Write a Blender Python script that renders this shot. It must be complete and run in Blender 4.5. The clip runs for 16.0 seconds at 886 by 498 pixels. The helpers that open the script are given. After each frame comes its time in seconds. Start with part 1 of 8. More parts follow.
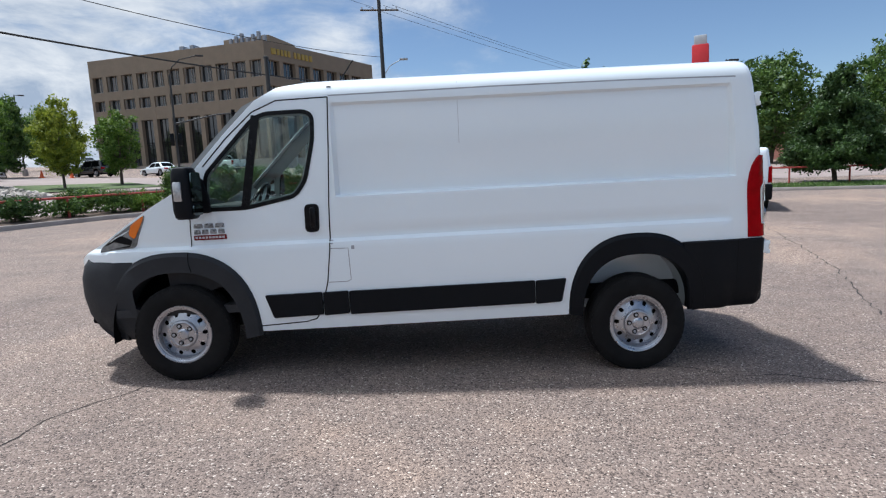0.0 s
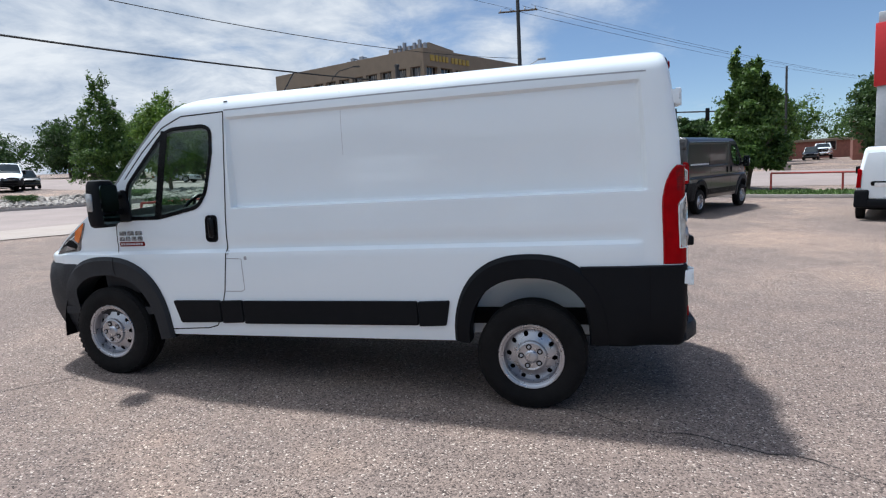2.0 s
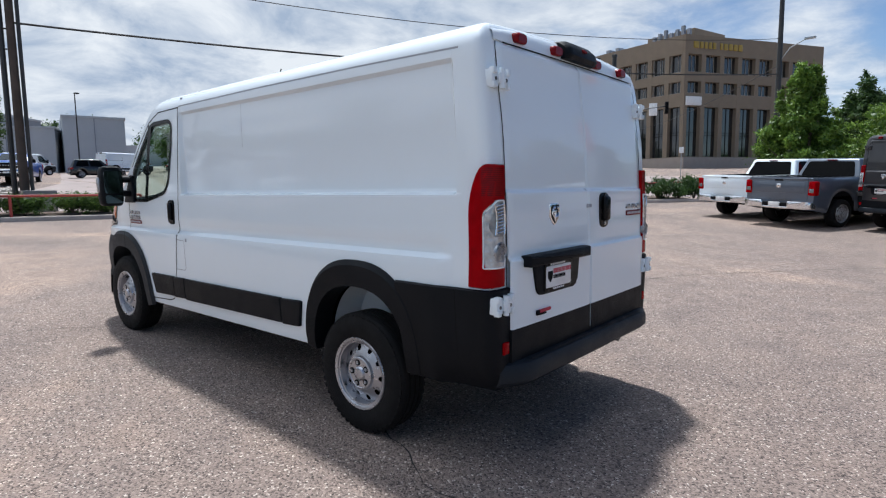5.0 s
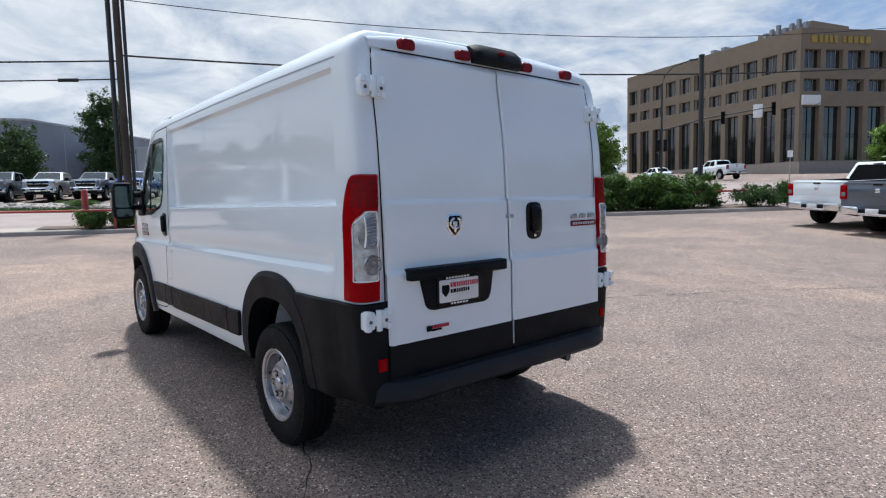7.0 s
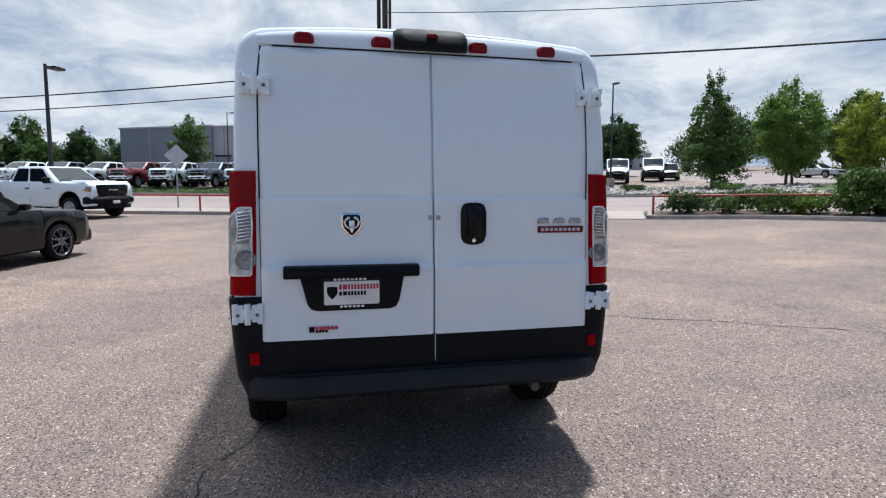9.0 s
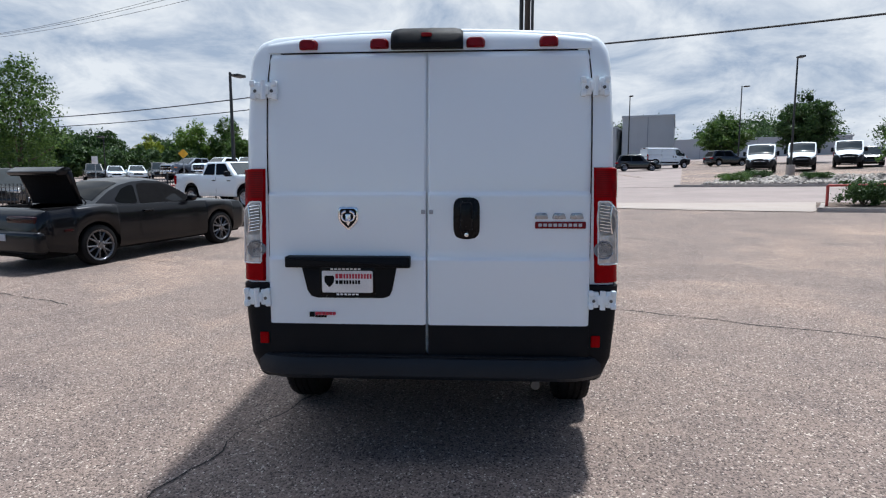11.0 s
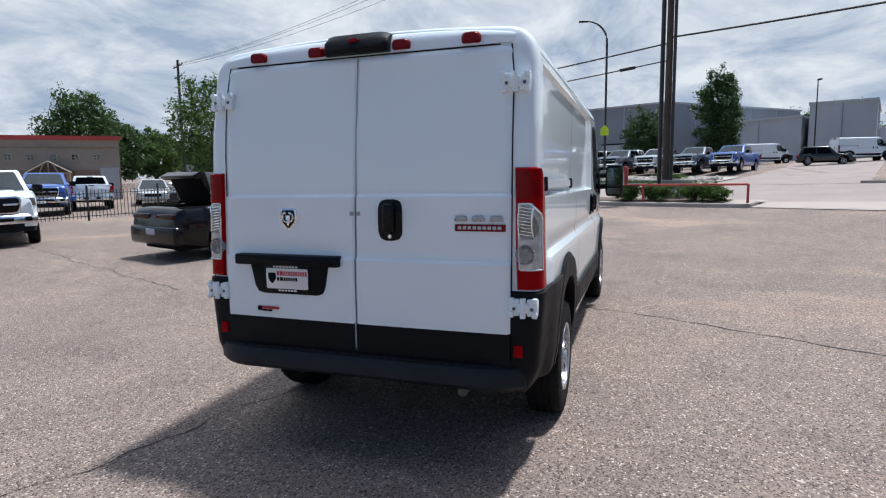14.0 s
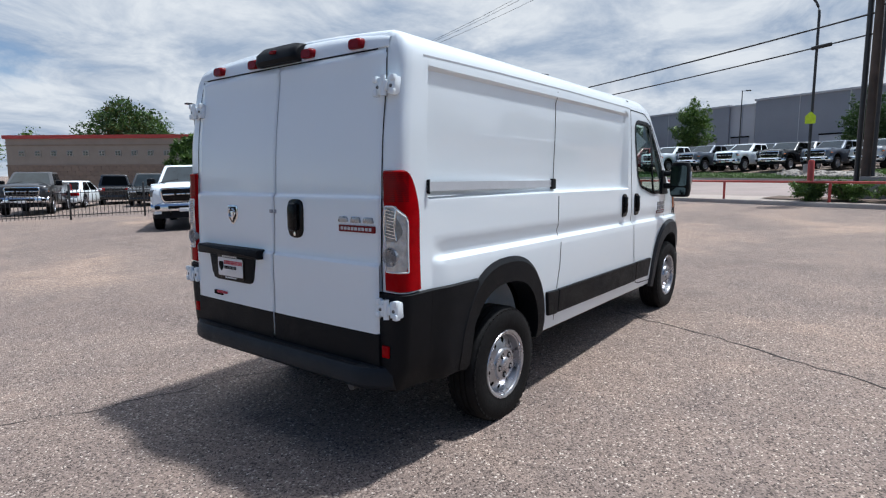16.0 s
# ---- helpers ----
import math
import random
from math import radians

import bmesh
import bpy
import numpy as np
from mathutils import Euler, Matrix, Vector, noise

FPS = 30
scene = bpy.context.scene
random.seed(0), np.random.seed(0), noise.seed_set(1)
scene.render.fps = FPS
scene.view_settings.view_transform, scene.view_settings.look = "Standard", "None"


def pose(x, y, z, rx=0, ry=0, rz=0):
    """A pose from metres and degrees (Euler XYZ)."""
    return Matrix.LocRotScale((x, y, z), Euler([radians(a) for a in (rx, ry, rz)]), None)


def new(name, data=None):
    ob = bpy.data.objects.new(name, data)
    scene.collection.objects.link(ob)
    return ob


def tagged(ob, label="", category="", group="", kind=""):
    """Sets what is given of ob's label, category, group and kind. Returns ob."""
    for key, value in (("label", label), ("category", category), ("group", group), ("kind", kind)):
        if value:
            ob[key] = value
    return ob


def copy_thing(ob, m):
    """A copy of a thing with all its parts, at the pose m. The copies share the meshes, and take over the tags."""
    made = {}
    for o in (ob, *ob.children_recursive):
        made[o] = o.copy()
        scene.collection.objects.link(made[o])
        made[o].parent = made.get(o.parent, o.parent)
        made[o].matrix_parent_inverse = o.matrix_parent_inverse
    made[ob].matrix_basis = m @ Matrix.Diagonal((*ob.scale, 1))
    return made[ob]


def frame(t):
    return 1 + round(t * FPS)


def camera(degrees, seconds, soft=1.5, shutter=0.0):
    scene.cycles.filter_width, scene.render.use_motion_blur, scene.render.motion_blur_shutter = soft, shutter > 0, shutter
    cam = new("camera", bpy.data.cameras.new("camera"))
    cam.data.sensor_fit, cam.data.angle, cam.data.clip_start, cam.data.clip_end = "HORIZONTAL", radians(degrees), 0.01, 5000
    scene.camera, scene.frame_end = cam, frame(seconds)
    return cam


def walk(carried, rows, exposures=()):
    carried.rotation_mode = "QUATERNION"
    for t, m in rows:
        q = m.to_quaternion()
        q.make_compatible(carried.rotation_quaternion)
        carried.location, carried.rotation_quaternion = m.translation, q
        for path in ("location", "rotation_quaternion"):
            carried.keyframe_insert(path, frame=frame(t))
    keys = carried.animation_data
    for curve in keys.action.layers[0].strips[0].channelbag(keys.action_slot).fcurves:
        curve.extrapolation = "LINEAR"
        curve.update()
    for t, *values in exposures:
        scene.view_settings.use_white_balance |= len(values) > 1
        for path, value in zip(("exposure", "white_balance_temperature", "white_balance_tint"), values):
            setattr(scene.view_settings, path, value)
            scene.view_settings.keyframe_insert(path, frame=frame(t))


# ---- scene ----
cam = camera(75.7, 16.0, soft=1.2)
METRES, EYE, TILT, LEAN, TURN = 11.404, 1.551, 0.0, 0.0, -0.7
ROWS = [
    (0.0, 0.0, 0.0, 0.0, -0.38, -7.39, 2.96),
    (0.5, 0.0335, 0.0049, -0.0028, 2.12, -6.82, 3.28),
    (1.0, 0.0769, 0.0125, -0.0026, 6.68, -7.03, 3.29),
    (1.5, 0.1261, 0.0234, -0.0014, 11.11, -6.82, 2.98),
    (2.0, 0.1718, 0.0442, -0.0016, 15.76, -6.47, 2.92),
    (2.5, 0.2202, 0.0654, -0.0027, 21.33, -6.02, 2.02),
    (3.0, 0.2612, 0.0949, -0.0057, 26.39, -6.18, 2.26),
    (3.5, 0.3014, 0.1245, -0.0074, 32.02, -6.45, 2.43),
    (4.0, 0.3297, 0.1532, -0.0066, 36.89, -6.55, 1.52),
    (6.5, 0.3901, 0.2179, -0.0088, 45.85, -4.75, 1.27),
    (7.0, 0.4158, 0.2533, -0.0089, 50.69, -4.91, 1.35),
    (7.5, 0.4388, 0.293, -0.0066, 56.32, -5.58, 0.95),
    (8.0, 0.4511, 0.3339, -0.0064, 62.86, -5.54, 0.04),
    (8.5, 0.4653, 0.3759, -0.006, 70.89, -5.47, 0.02),
    (9.0, 0.4671, 0.4127, -0.0073, 78.15, -5.48, -0.13),
    (9.5, 0.4719, 0.4446, -0.0066, 85.01, -5.65, -0.22),
    (10.0, 0.4753, 0.4686, -0.0053, 90.22, -6.09, -0.13),
    (12.5, 0.4779, 0.5022, -0.0047, 96.11, -6.66, 0.03),
    (13.0, 0.4751, 0.5218, -0.0058, 98.95, -6.71, -0.19),
    (13.5, 0.4705, 0.5556, -0.0039, 104.08, -6.65, 0.17),
    (14.0, 0.4549, 0.5933, -0.0041, 109.78, -6.54, 0.69),
    (14.5, 0.4393, 0.6368, -0.004, 115.67, -6.83, 0.47),
    (15.0, 0.4172, 0.6695, -0.0045, 120.96, -7.21, 0.07),
    (15.5, 0.3993, 0.6994, -0.0023, 125.38, -6.89, 0.13),
    (16.0, 0.3922, 0.7149, -0.0009, 128.22, -7.09, 0.21),
]
walk(cam, [(t, pose(0, 0, EYE, TILT, LEAN, TURN) @ pose(METRES * x, METRES * y, METRES * z, 90 + pitch, roll, yaw)) for t, x, y, z, yaw, pitch, roll in ROWS], [(0.0, 0.46, 5960.0, 8.0), (4.0, 0.48, 5960.0, 8.0), (8.5, 0.48, 5960.0, 8.0), (10.0, 0.42, 5960.0, 8.0), (13.0, 0.42, 5960.0, 8.0), (15.5, 0.34, 5960.0, 8.0), (16.0, 0.34, 5960.0, 8.0)])

# The ground rises gently to the west and north.
def soft(u, k):
    return k * math.log1p(math.exp(u / k)) if u < 30 * k else u


def ease(v, a, b):
    t = max(0.0, min(1.0, (v - a) / (b - a)))
    return t * t * (3 - 2 * t)


def ground_z(x, y):
    pad = 0.26 * ease(-x, 40, 46) * (1 - ease(-x, 58, 74)) * (1 - ease(y, 15, 20))
    x, y = 200 * math.tanh(x / 200), 200 * math.tanh(y / 200)
    return (pad + 0.046 - 0.0321 * x + 0.04 * soft(y - 11, 3) - 0.012 * soft(-y - 3, 3)
            + 0.02 * soft(-x - 32, 4) + 0.022 * soft(x - 14, 3) - 0.021 * math.exp(-(x * x + (y - 5.2) ** 2) / 130))


# ---- light ----
SUN_TO = Vector((-0.63, 0.45, 2.2)).normalized()
sun = new("sun", bpy.data.lights.new("sun", "SUN"))
sun.data.energy, sun.data.angle, sun.data.color = 3.75, radians(3.3), (1.0, 0.965, 0.92)
sun.matrix_world = Matrix.Translation((0, 0, 40)) @ SUN_TO.to_track_quat("Z", "Y").to_matrix().to_4x4()

world = bpy.data.worlds.new("sky")
scene.world = world
world.use_nodes = True
wn, wl = world.node_tree.nodes, world.node_tree.links
wn.clear()


def wnode(kind, **values):
    n = wn.new(kind)
    for k, v in values.items():
        n.inputs[k].default_value = v
    return n


def wmath(op, a, b=None, c=None):
    n = wn.new("ShaderNodeMath")
    n.operation = op
    for i, v in enumerate((a, b, c)):
        if v is None:
            continue
        if isinstance(v, (int, float)):
            n.inputs[i].default_value = v
        else:
            wl.new(v, n.inputs[i])
    return n.outputs[0]


sky = wn.new("ShaderNodeTexSky")
sky.sky_type, sky.sun_disc = "NISHITA", False
sky.sun_elevation, sky.sun_rotation = math.asin(SUN_TO.z), math.atan2(SUN_TO.x, SUN_TO.y)
sky.altitude, sky.dust_density = 1600, 0.6
coord = wn.new("ShaderNodeTexCoord")
split = wn.new("ShaderNodeSeparateXYZ")
wl.new(coord.outputs["Generated"], split.inputs[0])
up = wmath("MAXIMUM", split.outputs["Z"], 0.0)
flat = wmath("DIVIDE", 1.0, wmath("ADD", up, 0.26))
plane = wn.new("ShaderNodeCombineXYZ")
wl.new(wmath("MULTIPLY", split.outputs["X"], flat), plane.inputs[0])
wl.new(wmath("MULTIPLY", split.outputs["Y"], flat), plane.inputs[1])
cover = wnode("ShaderNodeTexNoise", Scale=0.85, Detail=9.0, Roughness=0.58, Distortion=0.25)
puffs = wnode("ShaderNodeTexNoise", Scale=2.6, Detail=8.0, Roughness=0.62, Distortion=0.4)
wl.new(plane.outputs[0], cover.inputs["Vector"])
wl.new(plane.outputs[0], puffs.inputs["Vector"])
# the overcast deck lies to the west and south and opens towards the north-east
open_sky = wmath("ADD", wmath("MULTIPLY", split.outputs["X"], 1.0), wmath("MULTIPLY", wmath("MAXIMUM", split.outputs["Y"], wmath("MULTIPLY", split.outputs["Y"], -0.55)), 0.36))
dens = wmath("SUBTRACT", wmath("ADD", cover.outputs[0], wmath("MULTIPLY", puffs.outputs[0], 0.35)), wmath("MULTIPLY", open_sky, 0.50))
low = wmath("MULTIPLY", wmath("SUBTRACT", 0.20, up), 0.95)
mask = wn.new("ShaderNodeMapRange")
mask.interpolation_type = "SMOOTHSTEP"
mask.inputs["From Min"].default_value, mask.inputs["From Max"].default_value = 0.47, 0.72
wl.new(wmath("ADD", dens, wmath("MAXIMUM", low, 0.0)), mask.inputs["Value"])
tone = wn.new("ShaderNodeValToRGB")
tone.color_ramp.elements[0].position, tone.color_ramp.elements[0].color = 0.36, (0.50, 0.585, 0.72, 1)
tone.color_ramp.elements[1].position, tone.color_ramp.elements[1].color = 0.62, (1.06, 1.06, 1.06, 1)
wl.new(puffs.outputs[0], tone.inputs[0])
clear_sky, clouds, both = wnode("ShaderNodeBackground", Strength=0.078), wnode("ShaderNodeBackground", Strength=0.66), wn.new("ShaderNodeMixShader")
wl.new(sky.outputs[0], clear_sky.inputs[0])
wl.new(tone.outputs[0], clouds.inputs[0])
# the deck shines brighter towards the high sun behind it
glow = wn.new("ShaderNodeMapRange")
glow.interpolation_type = "SMOOTHSTEP"
for key, v in (("From Min", 0.36), ("From Max", 0.85), ("To Min", 0.58), ("To Max", 1.15)):
    glow.inputs[key].default_value = v
wl.new(up, glow.inputs["Value"])
wl.new(glow.outputs[0], clouds.inputs["Strength"])
wl.new(mask.outputs[0], both.inputs[0])
wl.new(clear_sky.outputs[0], both.inputs[1])
wl.new(clouds.outputs[0], both.inputs[2])
world_out = wn.new("ShaderNodeOutputWorld")
wl.new(both.outputs[0], world_out.inputs[0])


# ---- materials ----
def material(name, color, rough=0.5, metal=0.0, vary=0.12, scale=6.0, bump=0.0, bump_scale=60.0, coat=0.0,
             fine=0.05, spec=0.5, dirt=None, dirt_scale=1.2, dirt_amount=0.25, island=0.0, per_object=0.0, wear=0.06):
    """Surface with broad and fine variation of tone, wear of roughness and fine relief, in metres."""
    m = bpy.data.materials.new(name)
    m.use_nodes = True
    n, l = m.node_tree.nodes, m.node_tree.links
    b = n["Principled BSDF"]
    b.inputs["Roughness"].default_value, b.inputs["Metallic"].default_value = rough, metal
    b.inputs["Specular IOR Level"].default_value = spec
    b.inputs["Coat Weight"].default_value, b.inputs["Coat Roughness"].default_value = coat, 0.04
    tc = n.new("ShaderNodeTexCoord")

    def noise_tex(s, detail=4.0):
        t = n.new("ShaderNodeTexNoise")
        t.inputs["Scale"].default_value, t.inputs["Detail"].default_value = s, detail
        l.new(tc.outputs["Object"], t.inputs["Vector"])
        return t.outputs[0]

    def scale_value(src, lo, hi):
        r = n.new("ShaderNodeMapRange")
        r.inputs["From Min"].default_value, r.inputs["From Max"].default_value = 0.3, 0.7
        r.inputs["To Min"].default_value, r.inputs["To Max"].default_value = lo, hi
        l.new(src, r.inputs["Value"])
        return r.outputs[0]

    def mul(a, c):
        k = n.new("ShaderNodeMath")
        k.operation = "MULTIPLY"
        l.new(a, k.inputs[0])
        l.new(c, k.inputs[1])
        return k.outputs[0]

    value = mul(scale_value(noise_tex(scale), 1 - vary, 1 + vary), scale_value(noise_tex(scale * 22, 2.0), 1 - fine, 1 + fine))
    if island:
        g = n.new("ShaderNodeNewGeometry")
        r = n.new("ShaderNodeMapRange")
        r.inputs["To Min"].default_value, r.inputs["To Max"].default_value = 1 - island, 1 + island
        l.new(g.outputs["Random Per Island"], r.inputs["Value"])
        value = mul(value, r.outputs[0])
    if per_object:
        g = n.new("ShaderNodeObjectInfo")
        r = n.new("ShaderNodeMapRange")
        r.inputs["To Min"].default_value, r.inputs["To Max"].default_value = 1 - per_object, 1 + per_object
        l.new(g.outputs["Random"], r.inputs["Value"])
        value = mul(value, r.outputs[0])
    v = n.new("ShaderNodeVectorMath")
    v.operation = "SCALE"
    v.inputs[0].default_value = color
    l.new(value, v.inputs["Scale"])
    out = v.outputs[0]
    if dirt:
        x = n.new("ShaderNodeMix")
        x.data_type = "RGBA"
        l.new(scale_value(noise_tex(dirt_scale, 6.0), 0.0, dirt_amount), x.inputs[0])
        l.new(out, x.inputs["A"])
        x.inputs["B"].default_value = (*dirt, 1)
        out = x.outputs["Result"]
    l.new(out, b.inputs["Base Color"])
    l.new(scale_value(noise_tex(scale * 3), max(0.02, rough - wear), min(1, rough + wear)), b.inputs["Roughness"])
    if bump:
        k = n.new("ShaderNodeBump")
        k.inputs["Strength"].default_value, k.inputs["Distance"].default_value = bump, 0.01
        l.new(noise_tex(bump_scale, 3.0), k.inputs["Height"])
        l.new(k.outputs[0], b.inputs["Normal"])
    return m


def glass_material(name, tint, rough=0.02):
    """Thin tinted car glass: mirror gloss over a tinted see-through pane."""
    m = bpy.data.materials.new(name)
    m.use_nodes = True
    n, l = m.node_tree.nodes, m.node_tree.links
    n.clear()
    clear, gloss, mix = n.new("ShaderNodeBsdfTransparent"), n.new("ShaderNodeBsdfGlossy"), n.new("ShaderNodeMixShader")
    clear.inputs[0].default_value = (*tint, 1)
    gloss.inputs["Roughness"].default_value = rough
    edge, power, gain = n.new("ShaderNodeLayerWeight"), n.new("ShaderNodeMath"), n.new("ShaderNodeMath")
    edge.inputs["Blend"].default_value = 0.5
    power.operation, power.inputs[1].default_value = "POWER", 5.0
    gain.operation, gain.inputs[1].default_value, gain.inputs[2].default_value = "MULTIPLY_ADD", 0.75, 0.06
    l.new(edge.outputs["Facing"], power.inputs[0])
    l.new(power.outputs[0], gain.inputs[0])
    l.new(gain.outputs[0], mix.inputs[0])
    l.new(clear.outputs[0], mix.inputs[1])
    l.new(gloss.outputs[0], mix.inputs[2])
    o = n.new("ShaderNodeOutputMaterial")
    l.new(mix.outputs[0], o.inputs[0])
    return m


def leaf_material(name, dark, light):
    m = bpy.data.materials.new(name)
    m.use_nodes = True
    n, l = m.node_tree.nodes, m.node_tree.links
    b = n["Principled BSDF"]
    b.inputs["Roughness"].default_value = 0.5
    b.inputs["Specular IOR Level"].default_value = 0.35
    g = n.new("ShaderNodeNewGeometry")
    ramp = n.new("ShaderNodeValToRGB")
    ramp.color_ramp.elements[0].color, ramp.color_ramp.elements[1].color = (*dark, 1), (*light, 1)
    l.new(g.outputs["Random Per Island"], ramp.inputs[0])
    tc, big = n.new("ShaderNodeTexCoord"), n.new("ShaderNodeTexNoise")
    big.inputs["Scale"].default_value = 0.9
    l.new(tc.outputs["Object"], big.inputs["Vector"])
    hue = n.new("ShaderNodeHueSaturation")
    r = n.new("ShaderNodeMapRange")
    r.inputs["From Min"].default_value, r.inputs["From Max"].default_value = 0.3, 0.7
    r.inputs["To Min"].default_value, r.inputs["To Max"].default_value = 0.7, 1.25
    l.new(big.outputs[0], r.inputs["Value"])
    l.new(r.outputs[0], hue.inputs["Value"])
    l.new(ramp.outputs[0], hue.inputs["Color"])
    l.new(hue.outputs[0], b.inputs["Base Color"])
    tr, mix = n.new("ShaderNodeBsdfTranslucent"), n.new("ShaderNodeMixShader")
    l.new(hue.outputs[0], tr.inputs[0])
    mix.inputs[0].default_value = 0.3
    l.new(b.outputs[0], mix.inputs[1])
    l.new(tr.outputs[0], mix.inputs[2])
    l.new(mix.outputs[0], n["Material Output"].inputs[0])
    return m


def asphalt_material():
    """Worn chip-seal: pink and tan stone chips in grey binder, pale worn drifts, darker tar stains."""
    m = bpy.data.materials.new("worn_asphalt")
    m.use_nodes = True
    n, l = m.node_tree.nodes, m.node_tree.links
    b = n["Principled BSDF"]
    b.inputs["Specular IOR Level"].default_value = 0.25
    tc = n.new("ShaderNodeTexCoord")

    def tex(kind, s, **kw):
        t = n.new(kind)
        t.inputs["Scale"].default_value = s
        for k, v in kw.items():
            t.inputs[k].default_value = v
        l.new(tc.outputs["Object"], t.inputs["Vector"])
        return t

    def ramp(src, stops):
        r = n.new("ShaderNodeValToRGB")
        e = r.color_ramp.elements
        while len(e) < len(stops):
            e.new(0.5)
        for k, (p, c) in zip(e, stops):
            k.position, k.color = p, (*c, 1)
        l.new(src, r.inputs[0])
        return r.outputs[0]

    def mix(kind, fac, a, c):
        x = n.new("ShaderNodeMix")
        x.data_type, x.blend_type = "RGBA", kind
        if isinstance(fac, float):
            x.inputs[0].default_value = fac
        else:
            l.new(fac, x.inputs[0])
        l.new(a, x.inputs["A"])
        l.new(c, x.inputs["B"])
        return x.outputs["Result"]

    chips = tex("ShaderNodeTexVoronoi", 100.0)
    chip_split = n.new("ShaderNodeSeparateColor")
    l.new(chips.outputs["Color"], chip_split.inputs[0])
    chip_tone = ramp(chip_split.outputs[0], [(0.0, (0.055, 0.044, 0.040)), (0.20, (0.150, 0.121, 0.108)), (0.45, (0.226, 0.182, 0.161)), (0.8, (0.278, 0.222, 0.193)),
                                             (0.94, (0.33, 0.27, 0.235)), (0.975, (0.50, 0.44, 0.39)), (1.0, (0.64, 0.58, 0.52))])
    broad = tex("ShaderNodeTexNoise", 0.23, Detail=6.0, Roughness=0.6, Distortion=0.6)
    drift = ramp(broad.outputs[0], [(0.30, (0.78, 0.75, 0.75)), (0.50, (0.95, 0.92, 0.90)), (0.68, (1.40, 1.27, 1.14))])
    patch = tex("ShaderNodeTexNoise", 1.7, Detail=5.0, Roughness=0.65)
    blots = ramp(patch.outputs[0], [(0.28, (0.80, 0.80, 0.82)), (0.45, (1.0, 1.0, 1.0)), (0.70, (1.12, 1.10, 1.07))])
    color = mix("MULTIPLY", 1.0, mix("MULTIPLY", 1.0, chip_tone, drift), blots)
    l.new(color, b.inputs["Base Color"])
    b.inputs["Roughness"].default_value = 0.82
    k = n.new("ShaderNodeBump")
    k.inputs["Strength"].default_value, k.inputs["Distance"].default_value = 0.75, 0.008
    l.new(chips.outputs["Distance"], k.inputs["Height"])
    k.invert = True
    l.new(k.outputs[0], b.inputs["Normal"])
    return m


ASPHALT = asphalt_material()
ROAD = material("road_concrete", (0.285, 0.232, 0.212), 0.85, vary=0.12, scale=0.5, bump=0.3, bump_scale=50, dirt=(0.2, 0.17, 0.16), dirt_scale=0.3)
WALKWAY = material("sidewalk_concrete", (0.37, 0.312, 0.272), 0.85, vary=0.08, scale=1.2, bump=0.25, bump_scale=70, dirt=(0.3, 0.27, 0.24))
KERB = material("kerb_concrete", (0.36, 0.32, 0.29), 0.9, vary=0.15, scale=2.0, bump=0.4, bump_scale=50, dirt=(0.16, 0.14, 0.13))
SOIL = material("bark_mulch", (0.12, 0.085, 0.065), 0.95, vary=0.3, scale=3, bump=0.9, bump_scale=45)
GRASS = material("grass_blades", (0.09, 0.15, 0.035), 0.8, vary=0.3, scale=1.5, island=0.35)
TURF = material("turf_ground", (0.075, 0.11, 0.035), 0.9, vary=0.3, scale=1.2, bump=0.8, bump_scale=60)
PAINT_WHITE = material("white_car_paint", (0.795, 0.860, 0.900), 0.5, vary=0.004, scale=0.6, coat=1.0, fine=0.002, wear=0.0, spec=0.15)
PAINT_GRAPHITE = material("graphite_car_paint", (0.03, 0.03, 0.033), 0.3, vary=0.05, coat=0.6, metal=0.2, wear=0.0)
PAINT_GREY = material("steel_grey_car_paint", (0.09, 0.11, 0.145), 0.3, vary=0.05, coat=0.7, metal=0.3, wear=0.0)
PAINT_BLACK = material("black_car_paint", (0.0048, 0.0052, 0.0078), 0.34, metal=0.6, vary=0.1, coat=0.5, spec=0.2, wear=0.0)
BLACK_LINER_AND_SHADE = material("black_moulded_liner_and_cabin_shade", (0.004, 0.004, 0.005), 0.85, vary=0.2, spec=0.1, bump=0.15, bump_scale=120)
SMOKED_LAMP = material("smoked_lamp_lens", (0.022, 0.001, 0.002), 0.12, vary=0.2, spec=0.25)
PAINT_DARK = material("near_black_car_paint", (0.010, 0.0105, 0.012), 0.25, vary=0.1, coat=0.6, wear=0.0)
PAINT_RED = material("red_car_paint", (0.22, 0.012, 0.018), 0.3, vary=0.05, coat=0.7, wear=0.0)
PAINT_BLUE = material("blue_car_paint", (0.008, 0.07, 0.34), 0.3, vary=0.05, coat=0.7, wear=0.0)
PAINT_SILVER = material("silver_car_paint", (0.45, 0.46, 0.47), 0.3, vary=0.03, coat=0.9, metal=0.5, wear=0.0)
CLADDING = material("black_grained_plastic", (0.0028, 0.0041, 0.0066), 0.52, vary=0.2, scale=3, bump=0.25, bump_scale=260, dirt=(0.03, 0.03, 0.03), dirt_amount=0.05, spec=0.16)
STEP_PLASTIC = material("slate_step_plastic", (0.0065, 0.0100, 0.0155), 0.5, spec=0.30, vary=0.15, scale=3, bump=0.25, bump_scale=260)
GREY_PLASTIC = material("dark_grey_bumper_plastic", (0.023, 0.0255, 0.030), 0.6, spec=0.25, vary=0.15, scale=3, bump=0.25, bump_scale=260)
GLOSS_BLACK = material("gloss_black_plastic", (0.005, 0.005, 0.006), 0.25, vary=0.1, spec=0.18)
